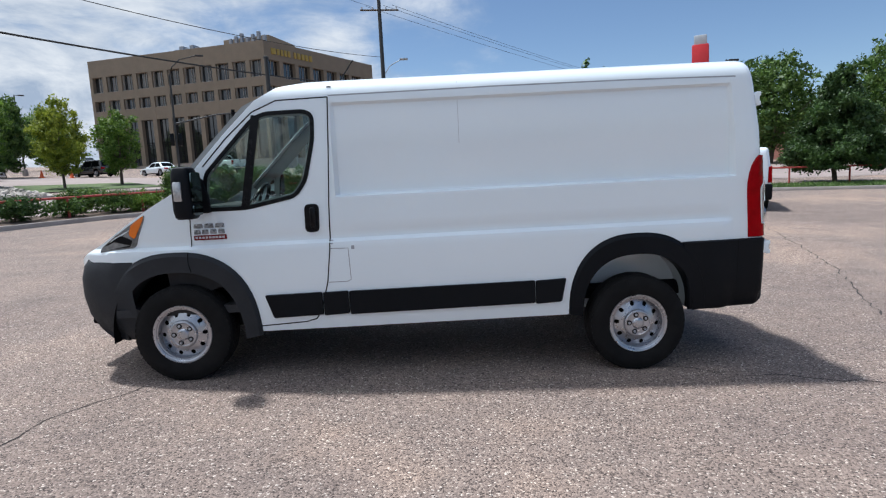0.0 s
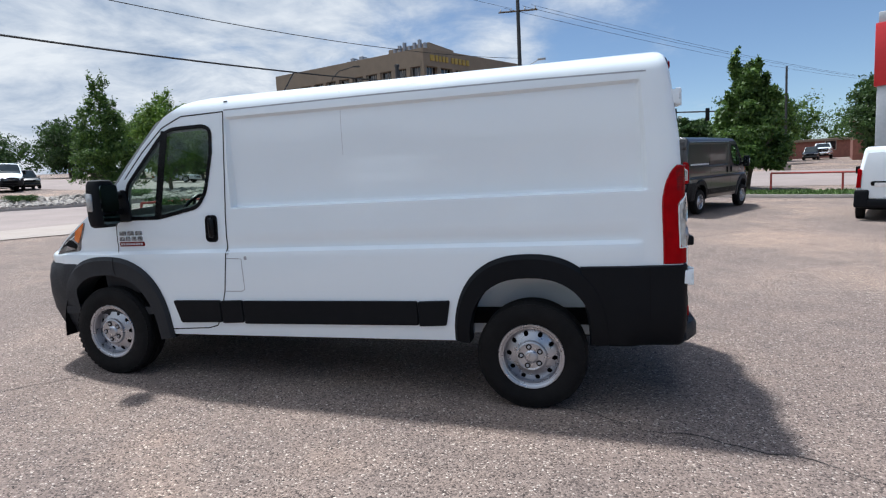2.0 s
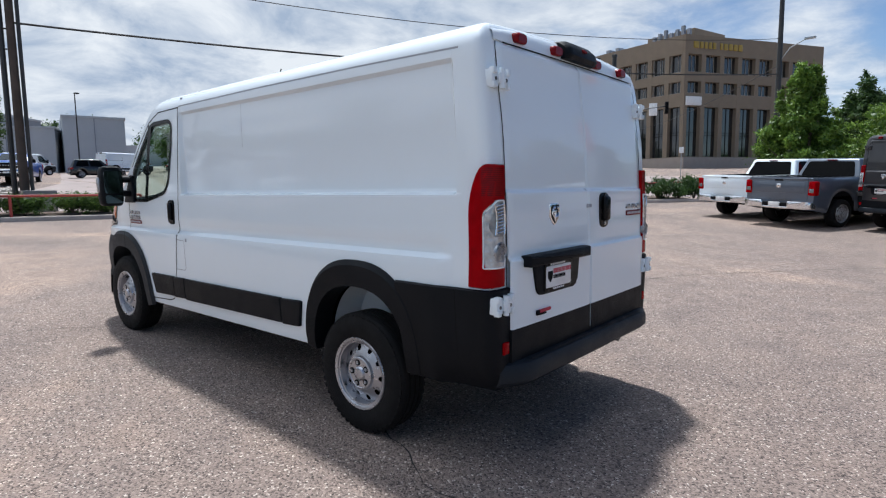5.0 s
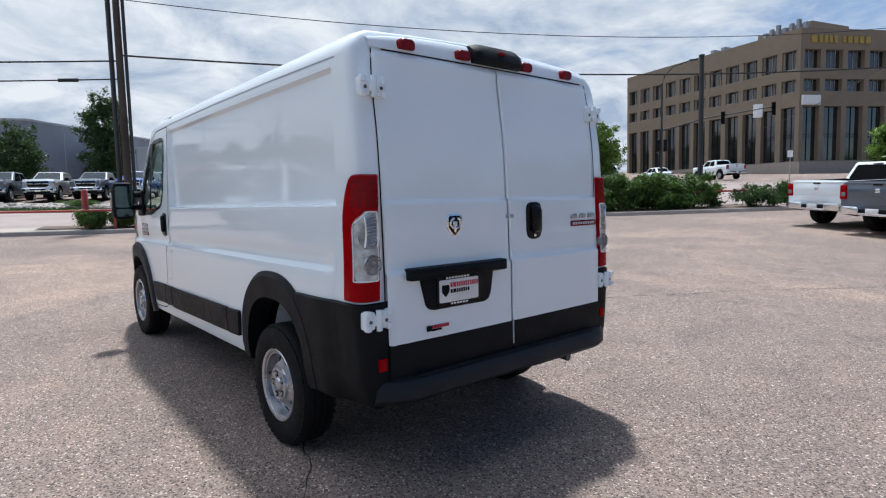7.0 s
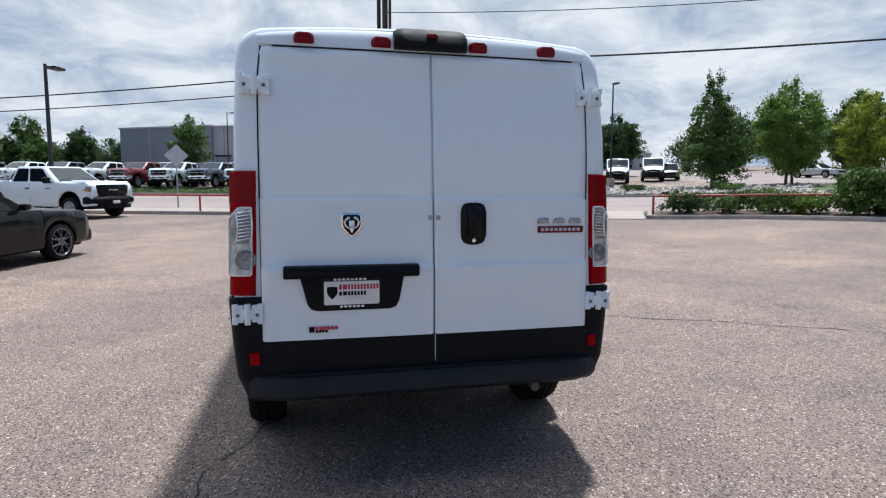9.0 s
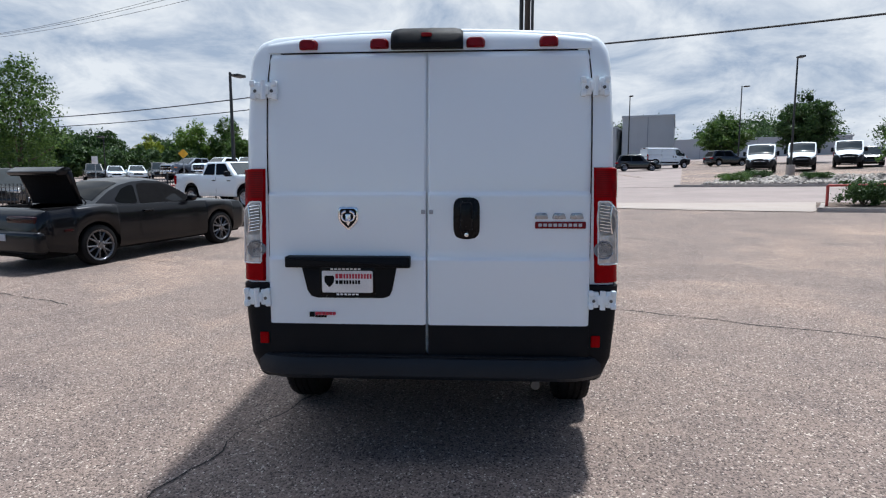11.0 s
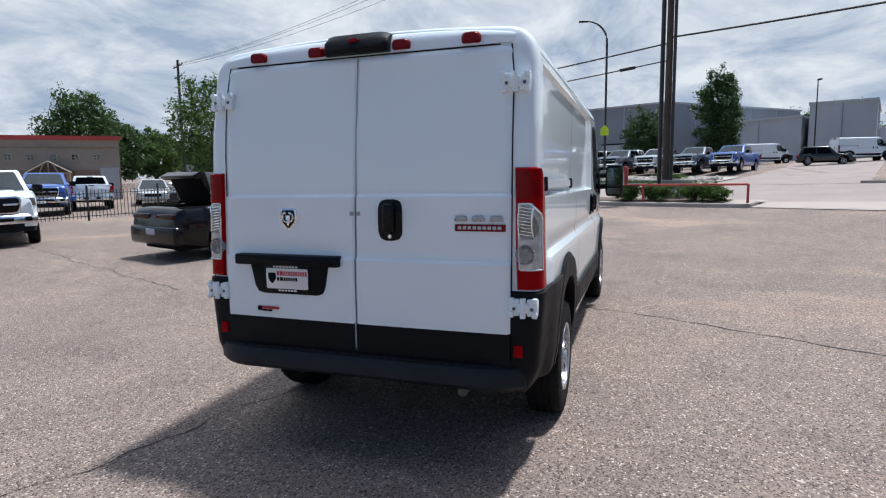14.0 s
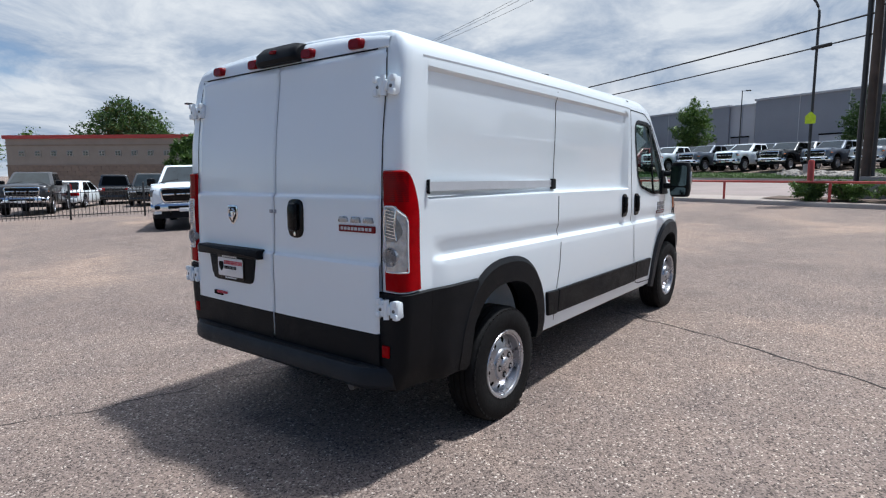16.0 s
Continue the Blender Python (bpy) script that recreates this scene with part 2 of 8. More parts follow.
RUBBER = material("tyre_rubber", (0.006, 0.0062, 0.007), 0.75, vary=0.2, scale=8, bump=0.4, bump_scale=120, dirt=(0.06, 0.054, 0.048), dirt_scale=5, dirt_amount=0.10, spec=0.16)
SEAM = material("dark_panel_gap", (0.008, 0.008, 0.009), 0.8, spec=0.1)
MIRROR = material("dark_mirror_glass", (0.08, 0.11, 0.12), 0.05, metal=1.0, vary=0.03)
SEAM_SHADOW_GREY = material("grey_gap_and_shadow_line", (0.34, 0.355, 0.38), 0.6)
STEEL = material("silver_wheel_paint", (0.44, 0.45, 0.485), 0.30, metal=0.85, vary=0.08, bump=0.1)
CHROME = material("chrome", (0.80, 0.81, 0.83), 0.2, metal=1.0, vary=0.04)
CHROME_PALE = material("satin_chrome_lettering", (0.36, 0.37, 0.39), 0.28, metal=0.7, vary=0.1)
TIMBER_DARK = material("dark_brown_timber", (0.09, 0.06, 0.045), 0.8, vary=0.2)
DULL_METAL = material("dull_underbody_metal", (0.13, 0.13, 0.13), 0.6, metal=0.6, vary=0.25, scale=10)
LAMP_RED = material("red_lamp_lens", (0.30, 0.0004, 0.003), 0.16, vary=0.15, scale=20, spec=0.07, wear=0.0)
LAMP_DEEP = material("deep_red_lamp_lens", (0.17, 0.001, 0.004), 0.2, vary=0.2, scale=26, spec=0.2)
LAMP_CLEAR = material("clear_lamp_lens", (0.50, 0.51, 0.52), 0.14, metal=0.6, vary=0.25, scale=30, coat=0.6, bump=0.5, bump_scale=55)
LENS_GREY = material("smoky_lamp_lens", (0.22, 0.225, 0.23), 0.18, metal=0.5, vary=0.35, scale=24, coat=0.5, bump=0.4, bump_scale=60)
GUNMETAL = material("gunmetal_wheel", (0.16, 0.16, 0.17), 0.3, metal=0.85, vary=0.08)
LAMP_AMBER = material("amber_lamp_lens", (0.78, 0.2, 0.03), 0.15, vary=0.1, coat=1.0)
BADGE_RED = material("red_badge_enamel", (0.15, 0.004, 0.008), 0.3, spec=0.2)
PLATE_WHITE = material("white_plate", (0.78, 0.78, 0.78), 0.4)
PLATE_RED = material("red_print", (0.5, 0.03, 0.06), 0.5)
SEAT_CLOTH = material("dark_seat_cloth", (0.03, 0.03, 0.033), 0.9, vary=0.2, bump=0.3, bump_scale=200)
LINING = material("grey_cab_lining", (0.22, 0.23, 0.23), 0.85, vary=0.1)
GLASS = glass_material("tinted_side_glass", (0.80, 0.90, 0.85))
DARK_GLASS = material("dark_car_glass", (0.0018, 0.0022, 0.0025), 0.04, vary=0.1, spec=0.07, wear=0.0)
SCREEN_GLASS = material("pale_reflecting_windshield", (0.020, 0.028, 0.033), 0.05, vary=0.3, scale=2.0, spec=0.4, wear=0.0)
RAIL_RED = material("weathered_red_steel", (0.42, 0.055, 0.045), 0.55, vary=0.15, scale=5, dirt=(0.2, 0.08, 0.06), dirt_scale=8)
FENCE_BLACK = material("black_fence_paint", (0.018, 0.018, 0.02), 0.45, vary=0.2)
POLE_WOOD = material("creosoted_pole_wood", (0.075, 0.058, 0.047), 0.9, vary=0.25, scale=2, bump=0.6, bump_scale=25)
POLE_DARK = material("dark_bronze_pole", (0.03, 0.03, 0.03), 0.5, vary=0.15)
POLE_GALV = material("galvanised_pole", (0.36, 0.38, 0.40), 0.45, metal=0.6, vary=0.1)
CABLE = material("black_cable", (0.015, 0.015, 0.016), 0.7)
BARK = material("tree_bark", (0.11, 0.085, 0.065), 0.95, vary=0.3, scale=6, bump=0.8, bump_scale=30)
LEAF_GREEN = leaf_material("green_leaves", (0.032, 0.075, 0.016), (0.125, 0.205, 0.042))
LEAF_DARK = leaf_material("dark_green_leaves", (0.022, 0.053, 0.016), (0.078, 0.138, 0.036))
LEAF_BRIGHT = leaf_material("fresh_green_leaves", (0.055, 0.12, 0.018), (0.19, 0.29, 0.045))
LEAF_YELLOW = leaf_material("yellow_green_leaves", (0.11, 0.16, 0.016), (0.36, 0.40, 0.045))
STONE = material("pale_landscape_rock", (0.37, 0.335, 0.30), 0.9, vary=0.2, scale=5, bump=0.5, bump_scale=20, island=0.3)
BRONZE_WALL = material("brown_office_panels", (0.225, 0.178, 0.13), 0.8, vary=0.07, scale=0.7, bump=0.2, bump_scale=14)
BRONZE_GLASS = material("dark_bronze_glazing", (0.02, 0.021, 0.022), 0.06, vary=0.25, scale=0.6, coat=1.0)
FRAME_PALE = material("pale_window_reveal", (0.36, 0.33, 0.29), 0.6)
GOLD = material("gold_sign_metal", (0.42, 0.28, 0.06), 0.4, metal=0.4)
METAL_SIDING = material("blue_grey_metal_siding", (0.235, 0.255, 0.29), 0.55, vary=0.05, scale=0.4, bump=0.1, bump_scale=12)
METAL_PALE = material("pale_grey_siding", (0.42, 0.44, 0.47), 0.55, vary=0.05, scale=0.4)
STUCCO = material("tan_stucco", (0.35, 0.30, 0.245), 0.9, vary=0.06, scale=1, bump=0.3, bump_scale=30)
BLOCK = material("split_face_block", (0.27, 0.205, 0.155), 0.9, vary=0.14, scale=2.2, bump=0.5, bump_scale=12, per_object=0.1)
BRICK_FAR = material("red_brick_wall", (0.24, 0.10, 0.075), 0.9, vary=0.15, scale=3, bump=0.3, bump_scale=20)
TRIM_RED = material("red_metal_trim", (0.5, 0.06, 0.05), 0.5, vary=0.08)
SIGN_RED = material("red_sign_face", (0.62, 0.022, 0.028), 0.4, vary=0.04)
SIGN_GREY = material("pale_sign_column", (0.50, 0.52, 0.55), 0.5, vary=0.05)
SIGN_YELLOW = material("fluorescent_yellow_sign", (0.62, 0.78, 0.02), 0.5)
SIGN_AMBER = material("amber_warning_sign", (0.8, 0.42, 0.02), 0.5)
CRACK = material("tar_crack", (0.034, 0.029, 0.027), 0.95, vary=0.3, scale=12)
TAPE = material("orange_cone_plastic", (0.75, 0.12, 0.02), 0.5)


# ---- mesh helpers ----
def part(name, bm, mat, parent=None, label="", smooth=True):
    """Links a bmesh as one mesh object under a thing."""
    me = bpy.data.meshes.new(name)
    bmesh.ops.recalc_face_normals(bm, faces=bm.faces)
    bm.to_mesh(me)
    bm.free()
    for m in mat if isinstance(mat, (list, tuple)) else [mat]:
        me.materials.append(m)
    if smooth:
        me.polygons.foreach_set("use_smooth", [True] * len(me.polygons))
        me.set_sharp_from_angle(angle=radians(38))
    ob = new(name, me)
    ob.parent = parent
    return tagged(ob, label)


def thing(name, label, category, m=None, group="", kind=""):
    ob = new(name)
    ob.empty_display_size = 0.2
    ob.matrix_world = m or Matrix()
    return tagged(ob, label, category, group, kind)


def quads(bm, rows, close=False):
    """Joins rows of points of equal count by faces; rows may hold None where a point is missing."""
    vs = [[None if p is None else bm.verts.new(p) for p in r] for r in rows]
    made = []
    for a, b in zip(vs, vs[1:]):
        n = len(a)
        for i in range(n if close else n - 1):
            q = [a[i], a[(i + 1) % n], b[(i + 1) % n], b[i]]
            if None not in q:
                made.append(bm.faces.new(q))
    return vs


def box(bm, lo, hi, bevel=0.0, seg=2):
    c = [(a + b) / 2 for a, b in zip(lo, hi)]
    s = [abs(b - a) for a, b in zip(lo, hi)]
    r = bmesh.ops.create_cube(bm, size=1.0, matrix=Matrix.Translation(c) @ Matrix.Diagonal((*s, 1)))
    if bevel:
        vs = set(r["verts"])
        bmesh.ops.bevel(bm, geom=[e for e in bm.edges if e.verts[0] in vs and e.verts[1] in vs], offset=min(bevel, min(s) * 0.45), segments=seg, affect="EDGES", profile=0.5)
    return r["verts"]


def boxed(lo, hi, bevel=0.0, seg=2):
    bm = bmesh.new()
    box(bm, lo, hi, bevel, seg)
    return bm


def lathe(bm, profile, axis="y", n=32, at=(0, 0, 0)):
    """Turns (radius, along) pairs round an axis."""
    rows = []
    for r, a in profile:
        ring = []
        for i in range(n):
            t = 2 * math.pi * i / n
            u, v = r * math.cos(t), r * math.sin(t)
            p = {"y": (u, a, v), "z": (u, v, a), "x": (a, u, v)}[axis]
            ring.append((p[0] + at[0], p[1] + at[1], p[2] + at[2]))
        rows.append(ring)
    quads(bm, rows, close=True)


def tube(bm, pts, radius, n=8, taper=None):
    """A round bar along a path; taper gives the end radius."""
    pts = [Vector(p) for p in pts]
    rows, side = [], None
    for i, p in enumerate(pts):
        d = (pts[min(i + 1, len(pts) - 1)] - pts[max(i - 1, 0)]).normalized()
        ref = Vector((0, 0, 1)) if abs(d.z) < 0.95 else Vector((1, 0, 0))
        u = d.cross(ref).normalized()
        v = d.cross(u).normalized()
        r = radius if taper is None else radius + (taper - radius) * i / max(1, len(pts) - 1)
        rows.append([p + r * (math.cos(2 * math.pi * k / n) * u + math.sin(2 * math.pi * k / n) * v) for k in range(n)])
    vs = quads(bm, rows, close=True)
    for ring in (vs[0], vs[-1]):
        bm.faces.new(ring)


def prism(bm, poly, lo, hi, axis="y", bevel=0.0):
    """Extrudes an outline; poly is (x, z) for axis y, (y, z) for x, (x, y) for z."""
    def at(p, a):
        return {"y": (p[0], a, p[1]), "x": (a, p[0], p[1]), "z": (p[0], p[1], a)}[axis]
    a = [bm.verts.new(at(p, lo)) for p in poly]
    b = [bm.verts.new(at(p, hi)) for p in poly]
    fs = [bm.faces.new(a), bm.faces.new(b)]
    n = len(poly)
    for i in range(n):
        fs.append(bm.faces.new((a[i], a[(i + 1) % n], b[(i + 1) % n], b[i])))
    if bevel:
        bmesh.ops.bevel(bm, geom=list({e for f in fs[:2] for e in f.edges}), offset=bevel, segments=2, affect="EDGES", profile=0.5)


def inside(poly, x, y):
    hit, j = False, len(poly) - 1
    for i in range(len(poly)):
        (xi, yi), (xj, yj) = poly[i], poly[j]
        if (yi > y) != (yj > y) and x < (xj - xi) * (y - yi) / (yj - yi) + xi:
            hit = not hit
        j = i
    return hit


def rounded(poly, r=0.03, n=4):
    """Rounds the corners of an outline."""
    out, m = [], len(poly)
    for i in range(m):
        p, a, b = Vector(poly[i]), Vector(poly[i - 1]), Vector(poly[(i + 1) % m])
        ra, rb = min(r, (a - p).length * 0.45), min(r, (b - p).length * 0.45)
        s, e = p + (a - p).normalized() * ra, p + (b - p).normalized() * rb
        for k in range(n + 1):
            t = k / n
            q = (1 - t) ** 2 * s + 2 * t * (1 - t) * p + t * t * e
            out.append((q.x, q.y))
    return out


ramp01 = ease


# ---- wheels ----
WHEEL_MESHES = {}


def cached(key, name, build, mat, parent):
    """A part whose mesh is shared by all wheels of one kind."""
    key = (key, name, mat.name)
    if key in WHEEL_MESHES:
        ob = new(name, WHEEL_MESHES[key])
        ob.parent = parent
        return ob
    ob = part(name, build(), mat, parent)
    WHEEL_MESHES[key] = ob.data
    return ob


def wheel_thing(parent, x, y, z, r, width, rim_r, rim_mat, side, spokes=0, holes=10, lugs=5, name="wheel", turn=0.0, fine=True):
    """Tyre with tread, rim with real hand holes or spokes, hub and lug nuts; side is the outer side (+1 or -1 in y)."""
    h, n = width / 2, 48 if fine else 24
    o = side * h
    key = (round(r, 3), round(width, 3), round(rim_r, 3), side, spokes, holes, fine)
    hub = cached(key, name, lambda: boxed((-0.05, -width * 0.3, -0.05), (0.05, width * 0.3, 0.05)), DULL_METAL, parent)
    hub.matrix_basis = pose(x, y, z, 0, turn, 0)

    def tyre():
        bm = bmesh.new()
        lathe(bm, [(rim_r - 0.005, -h * 0.82), (rim_r + 0.02, -h * 0.98), (r - 0.07, -h), (r - 0.025, -h * 0.94), (r - 0.008, -h * 0.8), (r, -h * 0.66),
                   (r, -h * 0.42), (r - 0.009, -h * 0.40), (r - 0.009, -h * 0.33), (r, -h * 0.31), (r, -h * 0.04), (r - 0.009, -h * 0.02), (r - 0.009, h * 0.05),
                   (r, h * 0.07), (r, h * 0.32), (r - 0.009, h * 0.34), (r - 0.009, h * 0.41), (r, h * 0.43), (r, h * 0.66), (r - 0.008, h * 0.8), (r - 0.025, h * 0.94),
                   (r - 0.07, h), (rim_r + 0.02, h * 0.98), (rim_r - 0.005, h * 0.82)], n=n)
        for k in range(n if fine else 0):  # shoulder blocks
            a = 2 * math.pi * k / n
            for s in (-1, 1):
                m = pose(0, 0, 0, 0, math.degrees(-a), 0) @ pose(r - 0.021, s * h * 0.86, 0)
                bmesh.ops.create_cube(bm, size=1.0, matrix=m @ Matrix.Diagonal((0.012, h * 0.17, 2 * math.pi * r / n * 0.55, 1)))
        return bm

    def rim():
        bm = bmesh.new()
        lathe(bm, [(rim_r + 0.012, o * 0.92), (rim_r + 0.008, o * 0.99), (rim_r - 0.006, o * 0.97), (rim_r - 0.012, o * 0.93), (rim_r - 0.014, o * 0.86), (rim_r - 0.022, o * 0.84), (rim_r - 0.024, o * 0.60), (rim_r - 0.026, o * 0.42), (rim_r - 0.03, -o * 0.8)], n=n)
        if not spokes:
            if fine:
                rr = [rim_r - 0.024 - 0.0027 * k for k in range(30)] + [rim_r - 0.105]
                yy = list(np.interp(rr, [rim_r - 0.105, rim_r - 0.092, rim_r - 0.075, rim_r - 0.04, rim_r - 0.024], [o * 0.74, o * 0.70, o * 0.64, o * 0.50, o * 0.40]))
                per = 34
            else:
                rr = [rim_r - 0.026, rim_r - 0.045, rim_r - 0.050, rim_r - 0.060, rim_r - 0.070, rim_r - 0.075, rim_r - 0.090, rim_r - 0.105]
                yy = [o * 0.68, o * 0.77, o * 0.79, o * 0.81, o * 0.825, o * 0.83, o * 0.82, o * 0.79]
                per = 8
            m = holes * per
            mid = rim_r - 0.058
            vs = [[bm.verts.new((a * math.cos(2 * math.pi * k / m), b, a * math.sin(2 * math.pi * k / m))) for k in range(m)] for a, b in zip(rr, yy)]
            for i in range(len(vs) - 1):
                for k in range(m):
                    f = (k % per + 0.5) / per - 0.5
                    across, along_r = f * 2 * math.pi * mid / holes, (rr[i] + rr[i + 1]) / 2 - mid
                    if (across / 0.0158) ** 2 + (along_r / 0.0185) ** 2 < 1:
                        continue
                    bm.faces.new((vs[i][k], vs[i][(k + 1) % m], vs[i + 1][(k + 1) % m], vs[i + 1][k]))
            lathe(bm, [(rim_r - 0.105, o * 0.74), (rim_r - 0.107, o * 0.77), (rim_r - 0.110, o * 0.90), (rim_r - 0.116, o * 0.935), (rim_r - 0.124, o * 0.935), (rim_r - 0.128, o * 0.90), (0.046, o * 0.89), (0.042, o * 0.96), (0.036, o * 1.0), (0.026, o * 1.02), (0.001, o * 1.03)], n=n)
        else:
            lathe(bm, [(0.075, o * 0.6), (0.07, o * 0.85), (0.05, o * 0.9), (0.001, o * 0.9)], n=24)
            for k in range(spokes):
                a = 2 * math.pi * k / spokes
                for da in (-0.2, 0.2):
                    tube(bm, [(0.06 * math.cos(a), o * 0.82, 0.06 * math.sin(a)), ((rim_r - 0.02) * math.cos(a + da), o * 0.72, (rim_r - 0.02) * math.sin(a + da))], 0.016, 6)
        return bm

    def disc():
        bm = bmesh.new()
        lathe(bm, [(rim_r - 0.03, o * 0.2), (0.02, o * 0.2)], n=24)
        lathe(bm, [(rim_r - 0.032, o * 0.3), (rim_r - 0.032, -o * 0.7)], n=24)
        return bm

    def nut():
        bm = bmesh.new()
        lathe(bm, [(0.017, o * 0.88), (0.017, o * 0.935), (0.011, o * 0.925), (0.010, o * 0.98), (0.001, o * 0.99)], n=8)
        return bm

    def nut_seat():
        bm = bmesh.new()
        lathe(bm, [(0.0205, o * 0.88), (0.0195, o * 0.925), (0.0165, o * 0.93), (0.0150, o * 0.905), (0.001, o * 0.90)], n=16)
        return bm

    def bolt_head():
        bm = bmesh.new()
        lathe(bm, [(0.0115, o * 0.88), (0.0105, o * 0.955), (0.0085, o * 0.965), (0.0055, o * 0.95), (0.001, o * 0.95)], n=10)
        return bm

    cached(key, "tyre", tyre, RUBBER, hub)
    cached(key, "rim", rim, rim_mat, hub)
    cached(key, "brake_disc", disc, SEAM, hub)
    for k in range(lugs):
        a = 2 * math.pi * (k + 0.25) / lugs
        at = pose(0.068 * math.cos(a), 0, 0.068 * math.sin(a))
        ob = cached(key, "lug_nut", bolt_head if fine else nut, STEEL if fine or spokes else DULL_METAL, hub)
        ob.matrix_basis = at
        if fine:
            ob = cached(key, "nut_seat", nut_seat, SEAM, hub)
            ob.matrix_basis = at
    return hub


# ---- cargo van ----
VZ = [0.44, 0.50, 0.56, 0.75, 0.95, 1.06, 1.098, 1.124, 1.15, 1.21, 1.42, 1.46, 1.80, 2.10, 2.15, 2.19, 2.23, 2.265, 2.29]
VY = [0.985, 1.0, 1.005, 1.015, 1.02, 1.020, 1.017, 0.985, 0.982, 0.992, 0.990, 0.988, 0.982, 0.970, 0.966, 0.958, 0.938, 0.902, 0.84]
RX_Z, RX_X = [0.4, 1.10, 1.58, 1.76, 2.11, 2.20, 2.26, 2.31], [0.965, 0.965, 0.953, 0.943, 0.897, 0.882, 0.868, 0.845]
NOSE_X = [-4.36, -4.30, -4.22, -4.12, -3.95, -3.75, -3.60, -3.40, -3.15, -2.5]
NOSE_W = [0.60, 0.72, 0.80, 0.865, 0.925, 0.962, 0.98, 0.992, 1.0, 1.0]
LINE_X = [-4.36, -4.30, -4.20, -4.07, -3.92, -3.76, -3.615, -3.42, -3.227, -2.992, -2.78, -2.62, -2.40, -2.2]
LINE_Z = [0.99, 1.03, 1.09, 1.15, 1.235, 1.335, 1.42, 1.525, 1.713, 1.955, 2.155, 2.245, 2.285, 2.29]
WINDOW = [(-3.20, 1.385), (-3.175, 1.64), (-2.81, 2.015), (-2.72, 2.06), (-2.42, 2.065), (-2.365, 2.03), (-2.375, 1.85), (-2.45, 1.56), (-2.53, 1.455), (-2.89, 1.385)]


def van_arch(x):
    """Lower edge of the white body, over the wheel openings."""
    z = 0.445 if x > -3.6 else 0.84
    for xc, a, b, z0 in ((-3.455, 0.545, 0.585, 0.445), (0.0, 0.47, 0.50, 0.455)):
        u = abs(x - xc) / a
        if u < 1:
            z = max(z, z0 + b * (1 - u ** 2.4) ** (1 / 2.4))
    return z


def van_recess(side, x, z):
    """How far the pressed panels lie behind the side surface."""
    fields = [(-2.225, 0.745, 1.435, 2.105)] if side < 0 else [(-2.15, 0.745, 1.435, 2.105)]
    d = 0.0
    for x0, x1, z0, z1 in fields:
        d = max(d, (0.046 - 0.022 * ramp01(z, 1.50, 2.05)) * ramp01(x, x0 - 0.012, x0 + 0.018) * ramp01(-x, -x1 - 0.012, -x1 + 0.018) * ramp01(z, z0 - 0.004, z0 + 0.012) * ramp01(-z, -z1 - 0.012, -z1 + 0.008))
    x0, x1 = -2.18, 0.70
    d += 0.006 * ramp01(x, x0, x0 + 0.1) * ramp01(-x, -x1, -x1 + 0.1) * ramp01(z, 1.10, 1.12) * ramp01(-z, -1.21, -1.16)
    return d


def van_even(z):
    """Half width at the rear corner, where the waist ledge has run out."""
    return float(np.interp(z, [0.44, 0.56, 0.75, 0.95, 1.21], [0.935, 0.972, 0.990, 1.002, 0.992])) if z < 1.21 else float(np.interp(z, VZ, VY))


def van_side(side, x, z, off=0.0):
    w = float(np.interp(z, VZ, VY))
    if x > 0.64:
        w += (van_even(z) - w) * ramp01(x, 0.64, 0.74)
    w *= float(np.interp(x, NOSE_X, NOSE_W))
    return (van_x(x, z), side * (w - van_recess(side, x, z) + off), z)


def van_x(x, z):
    """Shears the rear end so that the tail leans forward towards the roof."""
    if x <= 0.5:
        return x
    return 0.5 + (x - 0.5) / 0.465 * (float(np.interp(z, RX_Z, RX_X)) - 0.5)


def van_tail(side, z, w, off=0.0):
    """Runs round the rear corner: w from 0 (on the side) to 1 (on the rear face, 0.16 m in)."""
    r = 0.05
    xr = float(np.interp(z, RX_Z, RX_X))
    y = van_even(z)
    s = w * 0.36
    if s < 0.12:
        return (xr - r - 0.12 + s, side * (y + off), z)
    s -= 0.12
    if s < r * math.pi / 2:
        a = s / r
        return (xr - r + (r + off) * math.sin(a), side * (y - r + (r + off) * math.cos(a)), z)
    return (xr + off, side * (y - r - (s - r * math.pi / 2)), z)


def strip(bm, side, pts, w=0.008, off=0.0015, close=False):
    """A ribbon on the side of the van along (x, z) points."""
    pts = [Vector(p) for p in pts]
    fine = []
    for a, b in zip(pts, pts[1:] + ([pts[0]] if close else [])):
        n = max(1, int((b - a).length / 0.04))
        fine += [a.lerp(b, k / n) for k in range(n)]
    if not close:
        fine.append(pts[-1])
    rows, m = [], len(fine)
    for i, p in enumerate(fine):
        q, o = (fine[(i + 1) % m], fine[i - 1]) if close else (fine[min(i + 1, m - 1)], fine[max(i - 1, 0)])
        d = (q - o).normalized()
        nrm = Vector((-d.y, d.x)) * w / 2
        rows.append([van_side(side, *(p + nrm), off), van_side(side, *(p - nrm), off)])
    if close:
        rows.append(rows[0])
    quads(bm, rows)


